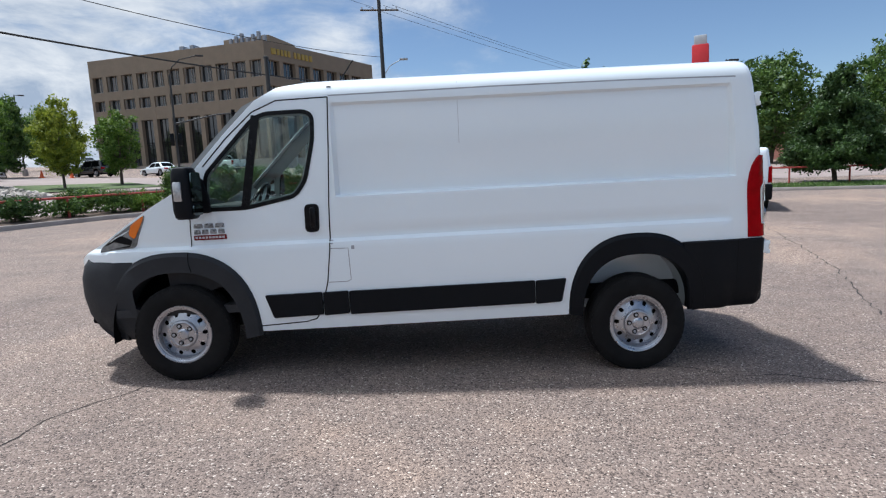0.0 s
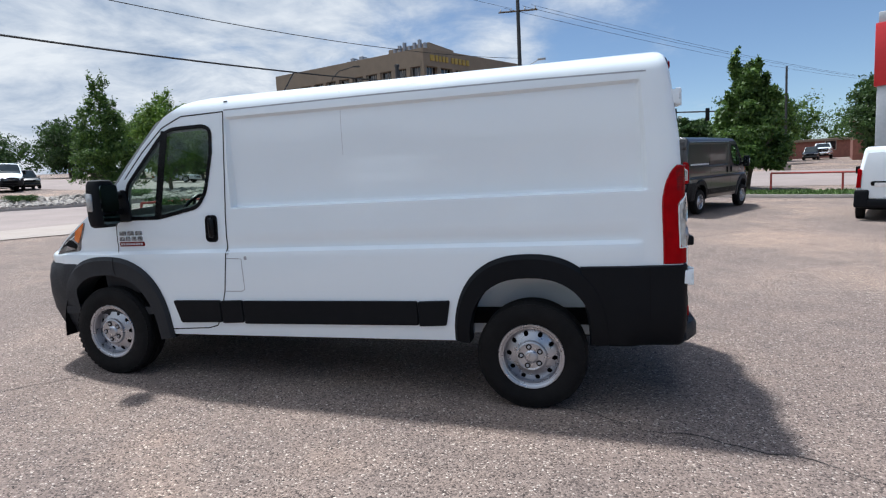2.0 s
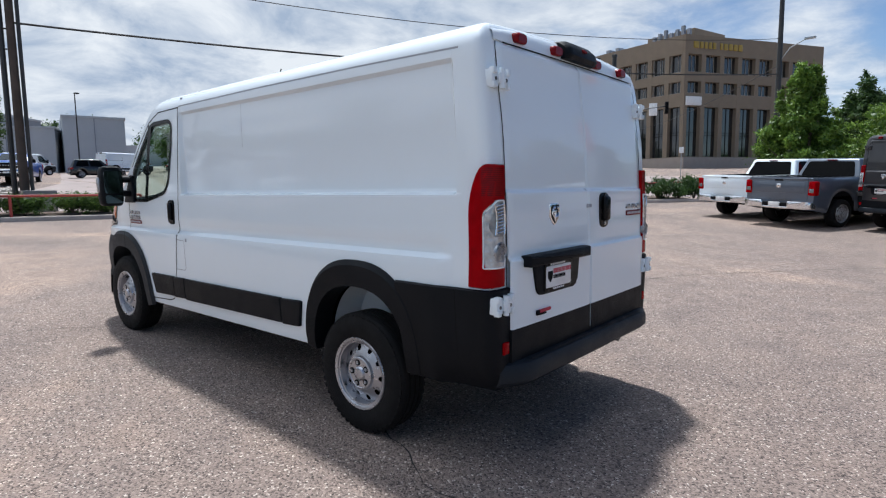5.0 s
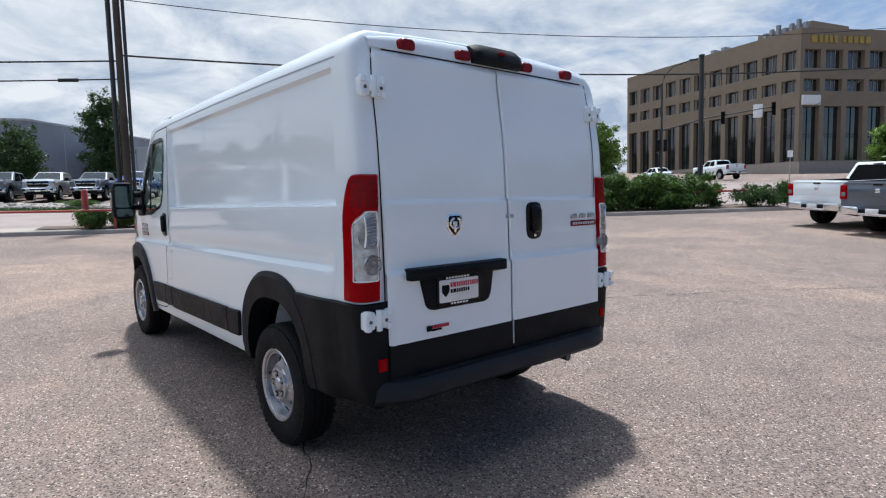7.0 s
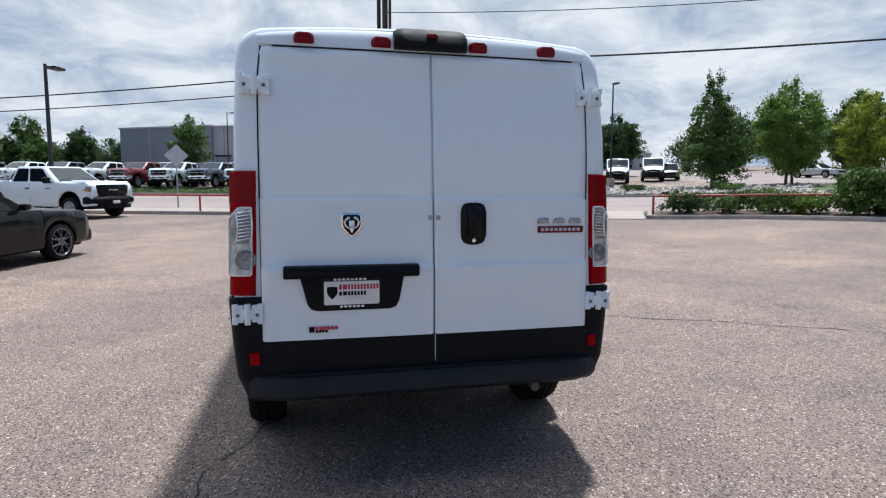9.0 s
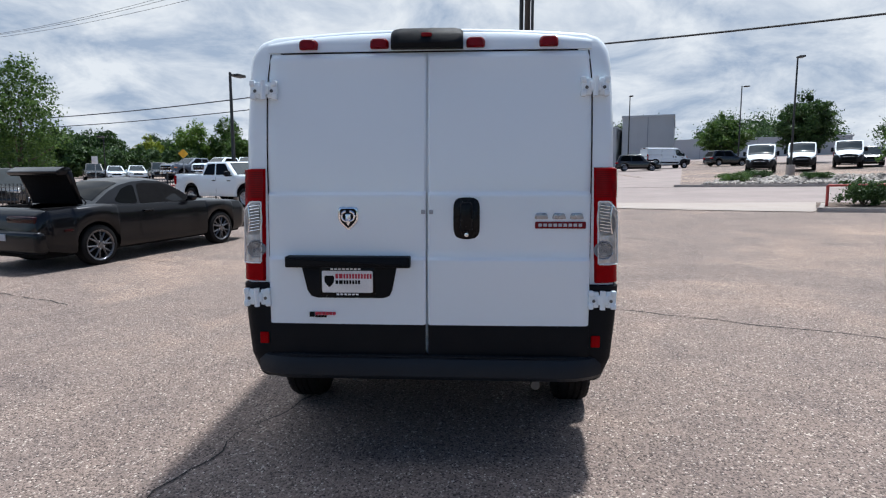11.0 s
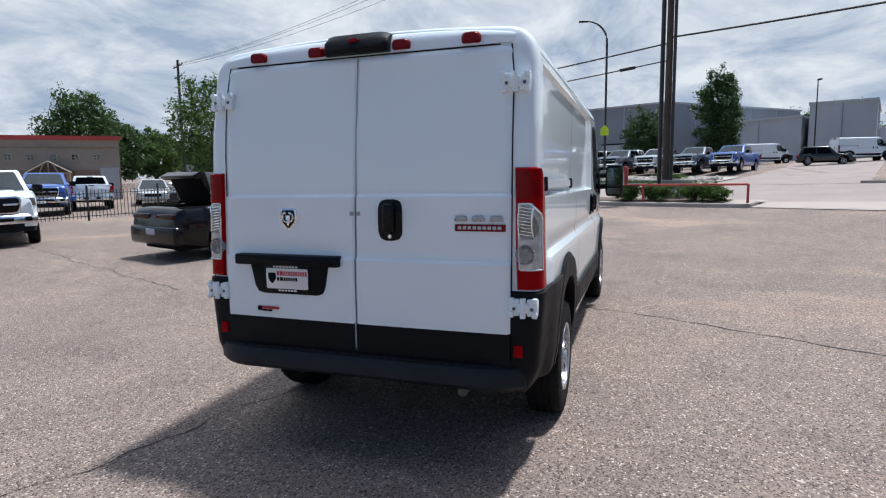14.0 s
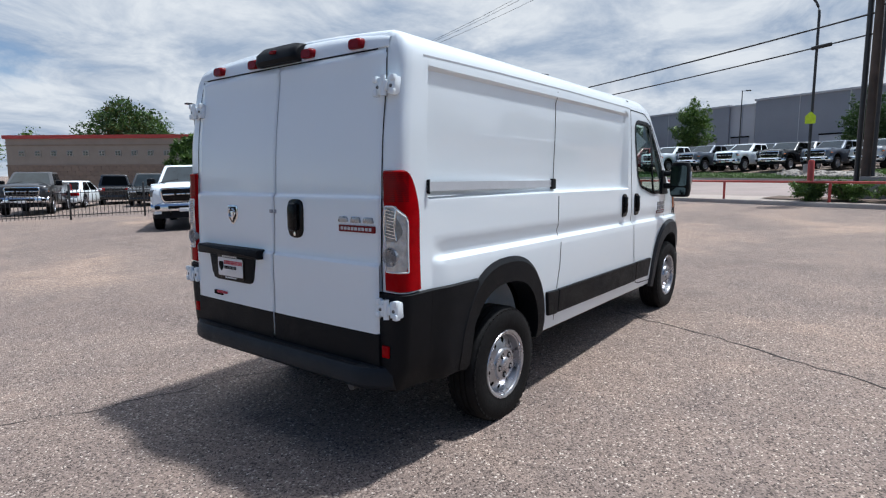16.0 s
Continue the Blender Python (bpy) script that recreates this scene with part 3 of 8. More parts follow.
def slab(bm, side, poly, inner=0.0, outer=0.012, bevel=0.004):
    """A raised plate on the side of the van with an (x, z) outline."""
    n = len(poly)
    c = Vector((sum(p[0] for p in poly) / n, sum(p[1] for p in poly) / n))
    loops = []
    for shrink, off in ((0, inner), (0, outer - bevel), (bevel, outer)):
        ring = []
        for p in poly:
            d = c - Vector(p)
            q = Vector(p) + d.normalized() * min(shrink, d.length * 0.5)
            ring.append(van_side(side, q.x, q.y, off))
        loops.append(ring)
    vs = quads(bm, loops, close=True)
    bm.faces.new(vs[-1])


def arch_pts(xc, z0, a, b, n=28, p=2.4, x0=-1.0, x1=1.0):
    out = []
    for i in range(n + 1):
        t = math.pi * (1 - i / n)
        c, s = math.cos(t), math.sin(t)
        u, v = math.copysign(abs(c) ** (2 / p), c), abs(s) ** (2 / p)
        if x0 <= u <= x1:
            out.append((xc + a * u, z0 + b * v))
    return out


def cargo_van(paint, m, label, group="", front_drop=0.0, plates=True, fine=True, hub_z=0.37):
    root = thing("cargo_van", label, "van", m, group)
    # -- white shell
    xs = sorted(set([round(v, 3) for v in list(np.arange(-4.36, -3.95, 0.04)) + list(np.arange(-3.95, -2.2, 0.03)) + list(np.arange(-2.2, 0.86, 0.06))
                     + list(np.arange(-0.5, 0.5, 0.03)) + [-2.237, -2.22, -2.207, -2.19, 0.715, 0.727, 0.737, 0.745, 0.757, 0.89, -0.845, -0.83, -0.815, -0.712, -0.70, -0.685]]))
    lv = [0.445, 0.50, 0.56, 0.65, 0.75, 0.85, 0.95, 1.0, 1.05, 1.075, 1.10, 1.107, 1.118, 1.125, 1.135, 1.15, 1.18, 1.21, 1.25, 1.30, 1.34, 1.38, 1.41, 1.426, 1.432, 1.438, 1.444, 1.450, 1.47]
    lv += [round(v, 3) for v in np.arange(1.50, 2.07, 0.035)] + [2.085, 2.095, 2.105, 2.115, 2.15, 2.165, 2.19, 2.21, 2.23, 2.248, 2.265, 2.278, 2.29]
    tops = [(0.9, 0.008), (0.75, 0.018), (0.5, 0.030), (0.25, 0.037), (0.0, 0.040)]
    body, screen = bmesh.new(), bmesh.new()
    for side in (-1, 1):
        grid = []
        for x in xs:
            zb = van_arch(x)
            line = float(np.interp(x, LINE_X, LINE_Z))
            zl = min(2.29, line)
            col = []
            for z in lv:
                zz = max(zb, min(z, zl))
                y = van_side(side, x, zz)
                col.append(Vector(y))
            base = col[-1]
            nose = ramp01(-x, 2.3, 3.2)
            for f, dz in tops:
                col.append(Vector((van_x(x, zl + dz), base.y * f, base.z + dz * (1 + 1.6 * nose))))
            grid.append(col)
        vb = [[body.verts.new(p) for p in col] for col in grid]
        nl = len(lv)
        for i in range(len(xs) - 1):
            xm = (xs[i] + xs[i + 1]) / 2
            for j in range(nl + len(tops) - 1):
                q = [vb[i][j], vb[i + 1][j], vb[i + 1][j + 1], vb[i][j + 1]]
                if j < nl - 1 and inside(WINDOW, xm, (lv[j] + lv[j + 1]) / 2):
                    continue
                if j >= nl and -3.72 < xm < -2.74:
                    screen.faces.new([screen.verts.new(v.co + Vector((0, 0, 0.004))) for v in q])
                    continue
                if len({tuple(round(c, 4) for c in v.co) for v in q}) > 2:
                    body.faces.new(q)
        # tail corner down the side and over the roof edge
        end = grid[-1]
        rows = [[Vector(p) for p in end]]
        n = len(end)
        nrm = []
        for k in range(n):
            d = end[min(k + 1, n - 1)] - end[max(k - 1, 0)]
            q = Vector((0, d.z, -d.y)).normalized() if side > 0 else Vector((0, -d.z, d.y)).normalized()
            nrm.append(q)
        for a in (30, 60, 90):
            s, c = math.sin(radians(a)), math.cos(radians(a))
            rows.append([Vector((float(np.interp(p.z, RX_Z, RX_X)) - 0.05 * (1 - s), p.y - q.y * 0.05 * (1 - c), p.z - q.z * 0.022 * (1 - c))) for p, q in zip(end, nrm)])
        quads(body, rows)
        inner = rows[-1]
        quads(body, [inner, [Vector((p.x, 0, p.z)) for p in inner]])
    bmesh.ops.remove_doubles(body, verts=body.verts, dist=0.0015)
    bmesh.ops.dissolve_degenerate(body, dist=0.0005, edges=body.edges)
    part("body_shell", body, paint, root, "glossy painted sheet-metal body with pressed side panels")
    bmesh.ops.remove_doubles(screen, verts=screen.verts, dist=0.002)
    ob = part("windshield", screen, GLASS if fine else SCREEN_GLASS, root, "tinted windshield glass")
    # -- seams
    for s in (-1, 1):
        bm = bmesh.new()
        strip(bm, s, [(-2.245, 2.155), (-2.262, 1.8), (-2.288, 1.38), (-2.30, 1.05), (-2.335, 0.80), (-2.40, 0.58), (-2.44, 0.525), (-2.52, 0.505), (-2.86, 0.49)], 0.009)
        strip(bm, s, [(-3.318, 1.37), (-3.33, 1.12), (-3.345, 0.98)], 0.008)
        strip(bm, s, [(-2.245, 2.158), (-2.62, 2.150), (-2.80, 2.075), (-3.0, 1.90), (-3.19, 1.70)], 0.009)
        part("door_seam", bm, SEAM, root)
    # the two long grey strips paint the soft shadow line along the roof gutter
    for s, pts, w, mat in ((-1, [(-2.24, 2.168), (-1.0, 2.176), (0.0, 2.172), (0.80, 2.16)], 0.010, SEAM_SHADOW_GREY), (1, [(-2.24, 2.168), (-1.0, 2.176), (0.0, 2.172), (0.80, 2.16)], 0.010, SEAM_SHADOW_GREY),
                           (-1, [(-2.30, 1.055), (-2.165, 1.05), (-2.158, 0.815), (-2.185, 0.80), (-2.325, 0.80)], 0.006, SEAM_SHADOW_GREY),
                           (1, [(-0.765, 2.15), (-0.765, 1.2), (-0.745, 0.9), (-0.70, 0.70), (-0.69, 0.50)], 0.009, SEAM),
                           (-1, [(-1.30, 2.28), (-1.30, 2.17)], 0.003, SEAM_SHADOW_GREY), (-1, [(-1.30, 2.09), (-1.30, 1.78)], 0.0025, SEAM_SHADOW_GREY)):
        bm = bmesh.new()
        strip(bm, s, pts, w, 0.0012)
        part("panel_seam", bm, mat, root)
    for x, z in ((-2.285, 1.10), (-2.13, 1.055)):
        bm = bmesh.new()
        slab(bm, -1, rounded([(x - 0.012, z - 0.014), (x + 0.012, z - 0.014), (x + 0.012, z + 0.014), (x - 0.012, z + 0.014)], 0.004, 2), -0.001, 0.002, 0.001)
        part("plastic_plug", bm, SEAM_SHADOW_GREY, root)
    # -- black lower side mouldings, in the sections that the seams divide
    for s in (-1, 1):
        cuts = ([(-2.81, -2.381), (-2.376, -2.186), (-2.181, -0.781), (-0.776, -0.545)] if s < 0 else [(-2.81, -2.381), (-2.376, -0.717), (-0.712, -0.535)])
        for i, (a, b) in enumerate(cuts):
            la, lb = (0.055 if i == 0 else 0), (0.035 if i == len(cuts) - 1 else 0)
            bm = bmesh.new()
            pts = rounded([(a, 0.727), (b, 0.735 if i == len(cuts) - 1 else 0.73), (b - lb, 0.556), (a + la, 0.548)], 0.012, 2)
            slab(bm, s, pts, -0.002, 0.022, 0.006)
            part("side_moulding", bm, CLADDING, root, "black grained plastic strip")
    # -- wheel arch flares
    for s in (-1, 1):
        bm = bmesh.new()
        o, i = arch_pts(-3.455, 0.42, 0.60, 0.665), arch_pts(-3.455, 0.40, 0.475, 0.535)
        rows = []
        for (ox, oz), (ix, iz) in zip(o, i):
            tuck = 0.06 * (1 - ramp01(oz, 0.40, 0.80)) if ox < -3.455 else 0.0
            a, b = van_side(s, ox, oz, 0.004 - tuck), van_side(s, ox * 0.8 + ix * 0.2, oz * 0.8 + iz * 0.2, 0.028 - tuck)
            c, d = van_side(s, ix, iz, 0.024 - tuck), van_side(s, ix, iz, -0.16)
            rows.append([a, b, c, d])
        quads(bm, rows)
        part("front_wheel_flare", bm, GREY_PLASTIC, root, "dark grey plastic arch")
        bm = bmesh.new()
        strip(bm, s, [(-3.34, 1.085), (-3.345, 1.0), (-3.33, 0.935)], 0.007, 0.03)
        part("flare_joint", bm, SEAM, root)
        bm = bmesh.new()
        o, i = arch_pts(0.0, 0.45, 0.525, 0.60), arch_pts(0.0, 0.43, 0.42, 0.46)
        rows = []
        for (ox, oz), (ix, iz) in zip(o, i):
            rows.append([van_side(s, ox, oz, 0.003), van_side(s, ox * 0.8 + ix * 0.2, oz * 0.8 + iz * 0.2, 0.026), van_side(s, ix, iz, 0.022), van_side(s, ix, iz, -0.12)])
        quads(bm, rows)
        part("rear_wheel_flare", bm, CLADDING, root, "black plastic arch")
        # pale wheel housing inside the rear arch and dark one in front
        for xc, mat, lo, hi, rr in ((0.0, LINING, 0.16, 0.30, 0.47), (-3.455, SEAM, 0.02, 0.46, 0.545)):
            bm = bmesh.new()
            pts = arch_pts(xc, 0.40, rr, rr + 0.03)
            quads(bm, [[(x, s * (0.985 - lo), z), (x, s * (0.90 - hi), z)] for x, z in pts])
            quads(bm, [[(x, s * (0.90 - hi), z), (x, s * (0.90 - hi), 0.40)] for x, z in pts])
            part("wheel_housing", bm, paint if xc == 0.0 else mat, root)
    # -- rear corner cladding
    for s in (-1, 1):
        bm = bmesh.new()
        rows = []
        for z in (0.432, 0.447, 0.56, 0.66, 0.76, 0.86, 0.93, 0.955, 0.963):
            edge = 0.022 if 0.44 < z < 0.957 else 0.006
            lean = 0.02 * (0.96 - z) / 0.5
            x0 = 0.335 + 0.05 * ramp01(-z, -0.9, -0.5)
            row = [van_side(s, x0, z, 0.002)] + [van_side(s, x0 + 0.012 + k * (0.77 - x0 - 0.012) / 6, z, edge) for k in range(7)]
            row += [van_tail(s, z, w, edge - (0.012 if z < 0.5 else 0)) for w in (0.34, 0.39, 0.44, 0.50, 0.55, 0.62, 0.72, 0.84)]
            rows.append(row)
        quads(bm, rows)
        corner = part("rear_corner_cladding", bm, CLADDING, root, "black plastic bumper corner")
        bm = bmesh.new()
        z0, z1 = 0.475, 0.955
        quads(bm, [[van_side(s, 0.755, z, 0.0235), van_side(s, 0.761, z, 0.0235)] for z in np.linspace(z0, z1, 8)])
        part("cladding_joint", bm, SEAM, root)
        bm = bmesh.new()
        y = s * 0.90
        box(bm, (0.965, y - 0.024, 0.625), (0.998, y + 0.024, 0.688), 0.006)
        part("reflector", bm, LAMP_RED, root, "small red rear reflector")
    # -- rear bumper step
    bm = bmesh.new()
    prof = [(0.93, 0.445), (1.045, 0.45), (1.072, 0.475), (1.072, 0.535), (1.055, 0.565), (1.03, 0.575), (0.93, 0.575)]
    rows = []
    for y in np.linspace(-0.935, 0.935, 27):
        pull = 0.11 * max(0, (abs(y) - 0.72) / 0.235) ** 2
        rows.append([(x - (pull if x > 0.95 else 0), y, z) for x, z in prof])
    vs = quads(bm, rows, close=True)
    for ring in (vs[0], vs[-1]):
        bm.faces.new(ring)
    part("rear_bumper_step", bm, STEP_PLASTIC, root, "black plastic step bumper")
    bm = bmesh.new()
    for k in range(5):
        box(bm, (0.985 + k * 0.014, -0.74, 0.574), (0.991 + k * 0.014, 0.74, 0.578))
    part("tread_ribs", bm, STEP_PLASTIC, root)
    # -- rear doors
    for s in (-1, 1):
        bm = bmesh.new()
        y0, y1 = 0.004, 0.86
        zs = [0.605, 0.615, 0.70, 0.80, 0.95, 1.06, 1.085, 1.092, 1.097, 1.102, 1.107, 1.112, 1.15, 1.25, 1.38, 1.425, 1.436, 1.441, 1.446, 1.451, 1.456, 1.465, 1.52, 1.65, 1.80, 1.95, 2.06, 2.13, 2.15, 2.165, 2.178, 2.185]
        ys = [0.0, 0.006, 0.014, 0.06, 0.12, 0.25, 0.4, 0.6, 0.75, 0.86, 0.94, 0.985, 0.993, 1.0]
        rows = []
        for z in zs:
            row = []
            half = min(y1, float(np.interp(z, VZ, VY)) - 0.115)
            for f in ys:
                y = y0 + (half - y0) * f
                edge = -0.010 * (1 - ramp01(min(f, 1 - f), 0.0, 0.014)) - 0.010 * (1 - ramp01(min(z - 0.575, 2.185 - z), 0.0, 0.02))
                d = 0.020 - 0.016 * ramp01(z, 1.436, 1.456) * (1 - 0.5 * ramp01(z, 2.12, 2.15)) + 0.015 * ramp01(-z, -1.112, -1.092)
                d += 0.012 * (1 - (y / 0.87) ** 2)
                row.append((float(np.interp(z, RX_Z, RX_X)) + d + edge, s * y, z))
            rows.append(row)
        quads(bm, rows)
        door = part("rear_door", bm, paint, root, "painted rear cargo door")
        bm = bmesh.new()
        rows = []
        for z in (0.572, 0.585, 0.66, 0.73, 0.742, 0.747):
            e = 0.036 if 0.57 < z < 0.745 else 0.022
            rows.append([(float(np.interp(z, RX_Z, RX_X)) + e + 0.012 * (1 - (y / 0.87) ** 2), s * y, z) for y in (0.006, 0.02, 0.2, 0.4, 0.6, 0.8, 0.860)] + [(float(np.interp(z, RX_Z, RX_X)) - 0.002, s * 0.868, z)])
        quads(bm, rows)
        part("door_kick_panel", bm, CLADDING, door, "black plastic lower door panel")
        bm = bmesh.new()
        tops_ = [(y, 2.189) for y in (0.0, 0.2, 0.4, 0.6, 0.79)]
        quads(bm, [[(float(np.interp(z, RX_Z, RX_X)) + 0.009 + 0.012 * (1 - (y / 0.87) ** 2), s * y, z + k) for k in (-0.003, 0.004)] for y, z in tops_])
        quads(bm, [[(float(np.interp(z, RX_Z, RX_X)) + 0.004, s * (min(0.86, float(np.interp(z, VZ, VY)) - 0.115) + k), z) for k in (-0.002, 0.005)] for z in np.linspace(0.57, 2.19, 14)])
        part("door_gap", bm, SEAM, root)
        # hinges: white forged straps with bolt recesses
        for z, w in ((1.995, 0.0), (0.885, 0.028)):
            xh = float(np.interp(z, RX_Z, RX_X)) + 0.03 + w * 0.3
            yh = float(np.interp(z, VZ, VY)) - 0.10 + w * 0.3
            bm = bmesh.new()
            for dy in (-0.072, 0.018):
                box(bm, (xh - 0.05, s * (yh + dy), z - 0.043), (xh + 0.004, s * (yh + dy + 0.055), z + 0.043), 0.008)
            box(bm, (xh - 0.03, s * (yh - 0.03), z - 0.026), (xh + 0.016, s * (yh + 0.03), z + 0.026), 0.008)
            lathe(bm, [(0.001, -0.05), (0.015, -0.05), (0.015, 0.05), (0.001, 0.05)], "z", 12, (xh + 0.008, s * yh, z))
            for dy in (-0.06, 0.058):
                box(bm, (xh - 0.02, s * (yh + dy - 0.014), z + 0.018), (xh + 0.014, s * (yh + dy + 0.014), z + 0.05), 0.006)
                box(bm, (xh - 0.02, s * (yh + dy - 0.014), z - 0.05), (xh + 0.014, s * (yh + dy + 0.014), z - 0.018), 0.006)
            hinge = part("hinge", bm, paint, root, "white exposed door hinge")
            for dy in (-0.045, 0.045):
                bm = bmesh.new()
                lathe(bm, [(0.001, xh + 0.0065), (0.009, xh + 0.0065), (0.009, xh - 0.01)], "x", 10, (0, s * (yh + dy), z - 0.005))
                part("bolt", bm, DULL_METAL, hinge)
    # rear lock plug, handle
    xr = 0.985
    def rear_slab(name, poly, depth, mat, label="", x=xr, bev=0.005, par=root):
        bm = bmesh.new()
        prism(bm, poly, x - 0.02, x + depth, "x", bev)
        return part(name, bm, mat, par, label)
    handle = rear_slab("rear_handle", rounded([(0.142, 1.205), (0.28, 1.205), (0.28, 1.425), (0.142, 1.425)], 0.05, 5), 0.012, GLOSS_BLACK, "black oval door handle recess", bev=0.008)
    bm = bmesh.new()
    box(bm, (xr, 0.175, 1.245), (xr + 0.045, 0.245, 1.405), 0.025, 3)
    part("grip", bm, GLOSS_BLACK, handle)
    bm = bmesh.new()
    lathe(bm, [(0.011, xr), (0.011, xr + 0.018), (0.001, xr + 0.019)], "x", 12, (0, 0.211, 1.228))
    part("lock_cylinder", bm, CHROME, handle)
    rear_slab("lock_cover", rounded([(-0.03, 1.337), (-0.008, 1.337), (-0.008, 1.36), (-0.03, 1.36)], 0.004, 2), 0.012, SEAM_SHADOW_GREY)
    rear_slab("lock_cover", rounded([(0.012, 1.337), (0.034, 1.337), (0.034, 1.36), (0.012, 1.36)], 0.004, 2), 0.012, SEAM_SHADOW_GREY)
    # maker's emblem and lettering stand as plain chrome shapes
    shield = rear_slab("emblem", rounded([(-0.475, 1.375), (-0.475, 1.30), (-0.42, 1.245), (-0.365, 1.30), (-0.365, 1.375)], 0.02, 3), 0.008, CHROME, "chrome shield emblem", bev=0.004)
    rear_slab("emblem_field", rounded([(-0.463, 1.366), (-0.463, 1.303), (-0.42, 1.258), (-0.377, 1.303), (-0.377, 1.366)], 0.015, 3), 0.0105, GLOSS_BLACK, par=shield, bev=0.002)
    for sgn in (-1, 1):
        bm = bmesh.new()
        tube(bm, [(xr + 0.013, -0.42 + sgn * (0.010 + 0.024 * math.sin(q)), 1.326 + 0.026 * math.cos(q)) for q in np.linspace(0.0, 4.3, 14)], 0.0075, 6, taper=0.004)
        part("emblem_relief", bm, CHROME, shield)
    rear_slab("emblem_relief", rounded([(-0.436, 1.338), (-0.404, 1.338), (-0.409, 1.292), (-0.42, 1.270), (-0.431, 1.292)], 0.006, 2), 0.014, CHROME, par=shield, bev=0.003)
    for k in range(3):
        y0 = 0.565 + k * 0.092
        rear_slab("badge_bar", rounded([(y0, 1.312), (y0 + 0.075, 1.312), (y0 + 0.066, 1.342), (y0 + 0.009, 1.342)], 0.008, 2), 0.006, CHROME_PALE, "plain chrome badge shape", x=xr + 0.002, bev=0.002)
    badge = rear_slab("badge_plate", rounded([(0.57, 1.262), (0.835, 1.262), (0.835, 1.298), (0.57, 1.298)], 0.006, 2), 0.005, BADGE_RED, "dark red badge plate", x=xr + 0.002, bev=0.002)
    for k in range(9):
        rear_slab("badge_line", [(0.588 + k * 0.026, 1.272), (0.606 + k * 0.026, 1.272), (0.606 + k * 0.026, 1.288), (0.588 + k * 0.026, 1.288)], 0.0065, SIGN_GREY, x=xr + 0.002, bev=0.0, par=badge)
    # number plate holder
    bm = bmesh.new()
    prism(bm, rounded([(-0.755, 1.055), (-0.085, 1.055), (-0.085, 1.115), (-0.755, 1.115)], 0.008, 2), 0.97, 1.055, "x", 0.012)
    bar = part("plate_light_bar", bm, CLADDING, root, "black plate lamp bar")
    holder = rear_slab("plate_recess", rounded([(-0.68, 1.07), (-0.155, 1.07), (-0.19, 0.91), (-0.215, 0.888), (-0.61, 0.888), (-0.64, 0.91)], 0.02, 3), 0.012, CLADDING, "black plastic plate surround", x=xr + 0.02, bev=0.008)
    if plates:
        fr = rear_slab("plate_frame", rounded([(-0.575, 0.90), (-0.275, 0.90), (-0.275, 1.055), (-0.575, 1.055)], 0.012, 2), 0.006, GLOSS_BLACK, par=holder, x=xr + 0.032, bev=0.003)
        pl = rear_slab("plate", rounded([(-0.562, 0.918), (-0.288, 0.918), (-0.288, 1.036), (-0.562, 1.036)], 0.008, 2), 0.006, PLATE_WHITE, "white dealer plate with printed bars", par=holder, x=xr + 0.035, bev=0.001)
        for a, b, z0, z1, mt in ((-0.488, -0.30, 0.995, 1.020, PLATE_RED), (-0.488, -0.36, 0.965, 0.985, SEAM)):
            k = a
            while k < b:
                w = 0.016 + 0.006 * math.sin(k * 400)
                rear_slab("printed_bar", [(k, z0), (k + w, z0), (k + w, z1), (k, z1)], 0.0, mt, x=xr + 0.0425, bev=0.0, par=holder)
                k += w + 0.005
        rear_slab("printed_shield", rounded([(-0.548, 1.01), (-0.548, 0.975), (-0.522, 0.945), (-0.496, 0.975), (-0.496, 1.01)], 0.008, 2), 0.0, SEAM, x=xr + 0.0425, bev=0.0, par=holder)
        for k in range(8):
            rear_slab("printed_bar", [(-0.515 + k * 0.021, 1.040), (-0.500 + k * 0.021, 1.040), (-0.500 + k * 0.021, 1.050), (-0.515 + k * 0.021, 1.050)], 0.0, PLATE_WHITE, x=xr + 0.0395, bev=0.0, par=holder)
        for k in range(6):
            rear_slab("printed_bar", [(-0.485 + k * 0.021, 0.904), (-0.470 + k * 0.021, 0.904), (-0.470 + k * 0.021, 0.913), (-0.485 + k * 0.021, 0.913)], 0.0, PLATE_WHITE, x=xr + 0.0395, bev=0.0, par=holder)
        st = rear_slab("dealer_sticker", [(-0.637, 0.782), (-0.612, 0.782), (-0.612, 0.808), (-0.637, 0.808)], 0.003, SEAM, "small red and black sticker on the door", x=xr + 0.030, bev=0.0)
        for k in range(6):
            rear_slab("printed_bar", [(-0.606 + k * 0.019, 0.793), (-0.591 + k * 0.019, 0.793), (-0.591 + k * 0.019, 0.808), (-0.606 + k * 0.019, 0.808)], 0.003, PLATE_RED, x=xr + 0.030, bev=0.0, par=st)
        for k in range(4):
            rear_slab("printed_bar", [(-0.606 + k * 0.016, 0.780), (-0.594 + k * 0.016, 0.780), (-0.594 + k * 0.016, 0.789), (-0.606 + k * 0.016, 0.789)], 0.003, SEAM, x=xr + 0.030, bev=0.0, par=st)
    # header panel over the doors
    bm = bmesh.new()
    rows = []
    for t, e in ((0.0, -0.02), (0.0, 0.007), (0.25, 0.009), (0.6, 0.009), (0.9, 0.007), (0.97, 0.002), (1.0, -0.02)):
        row = []
        for y in np.linspace(-0.86, 0.86, 25):
            top = 2.302 - 0.055 * abs(y / 0.86) ** 3
            z = 2.197 + (top - 2.197) * t
            row.append((float(np.interp(z, RX_Z, RX_X)) + e + 0.006 * (1 - (y / 0.86) ** 2), y, z))
        rows.append(row)
    quads(bm, rows)
    part("rear_header", bm, paint, root)
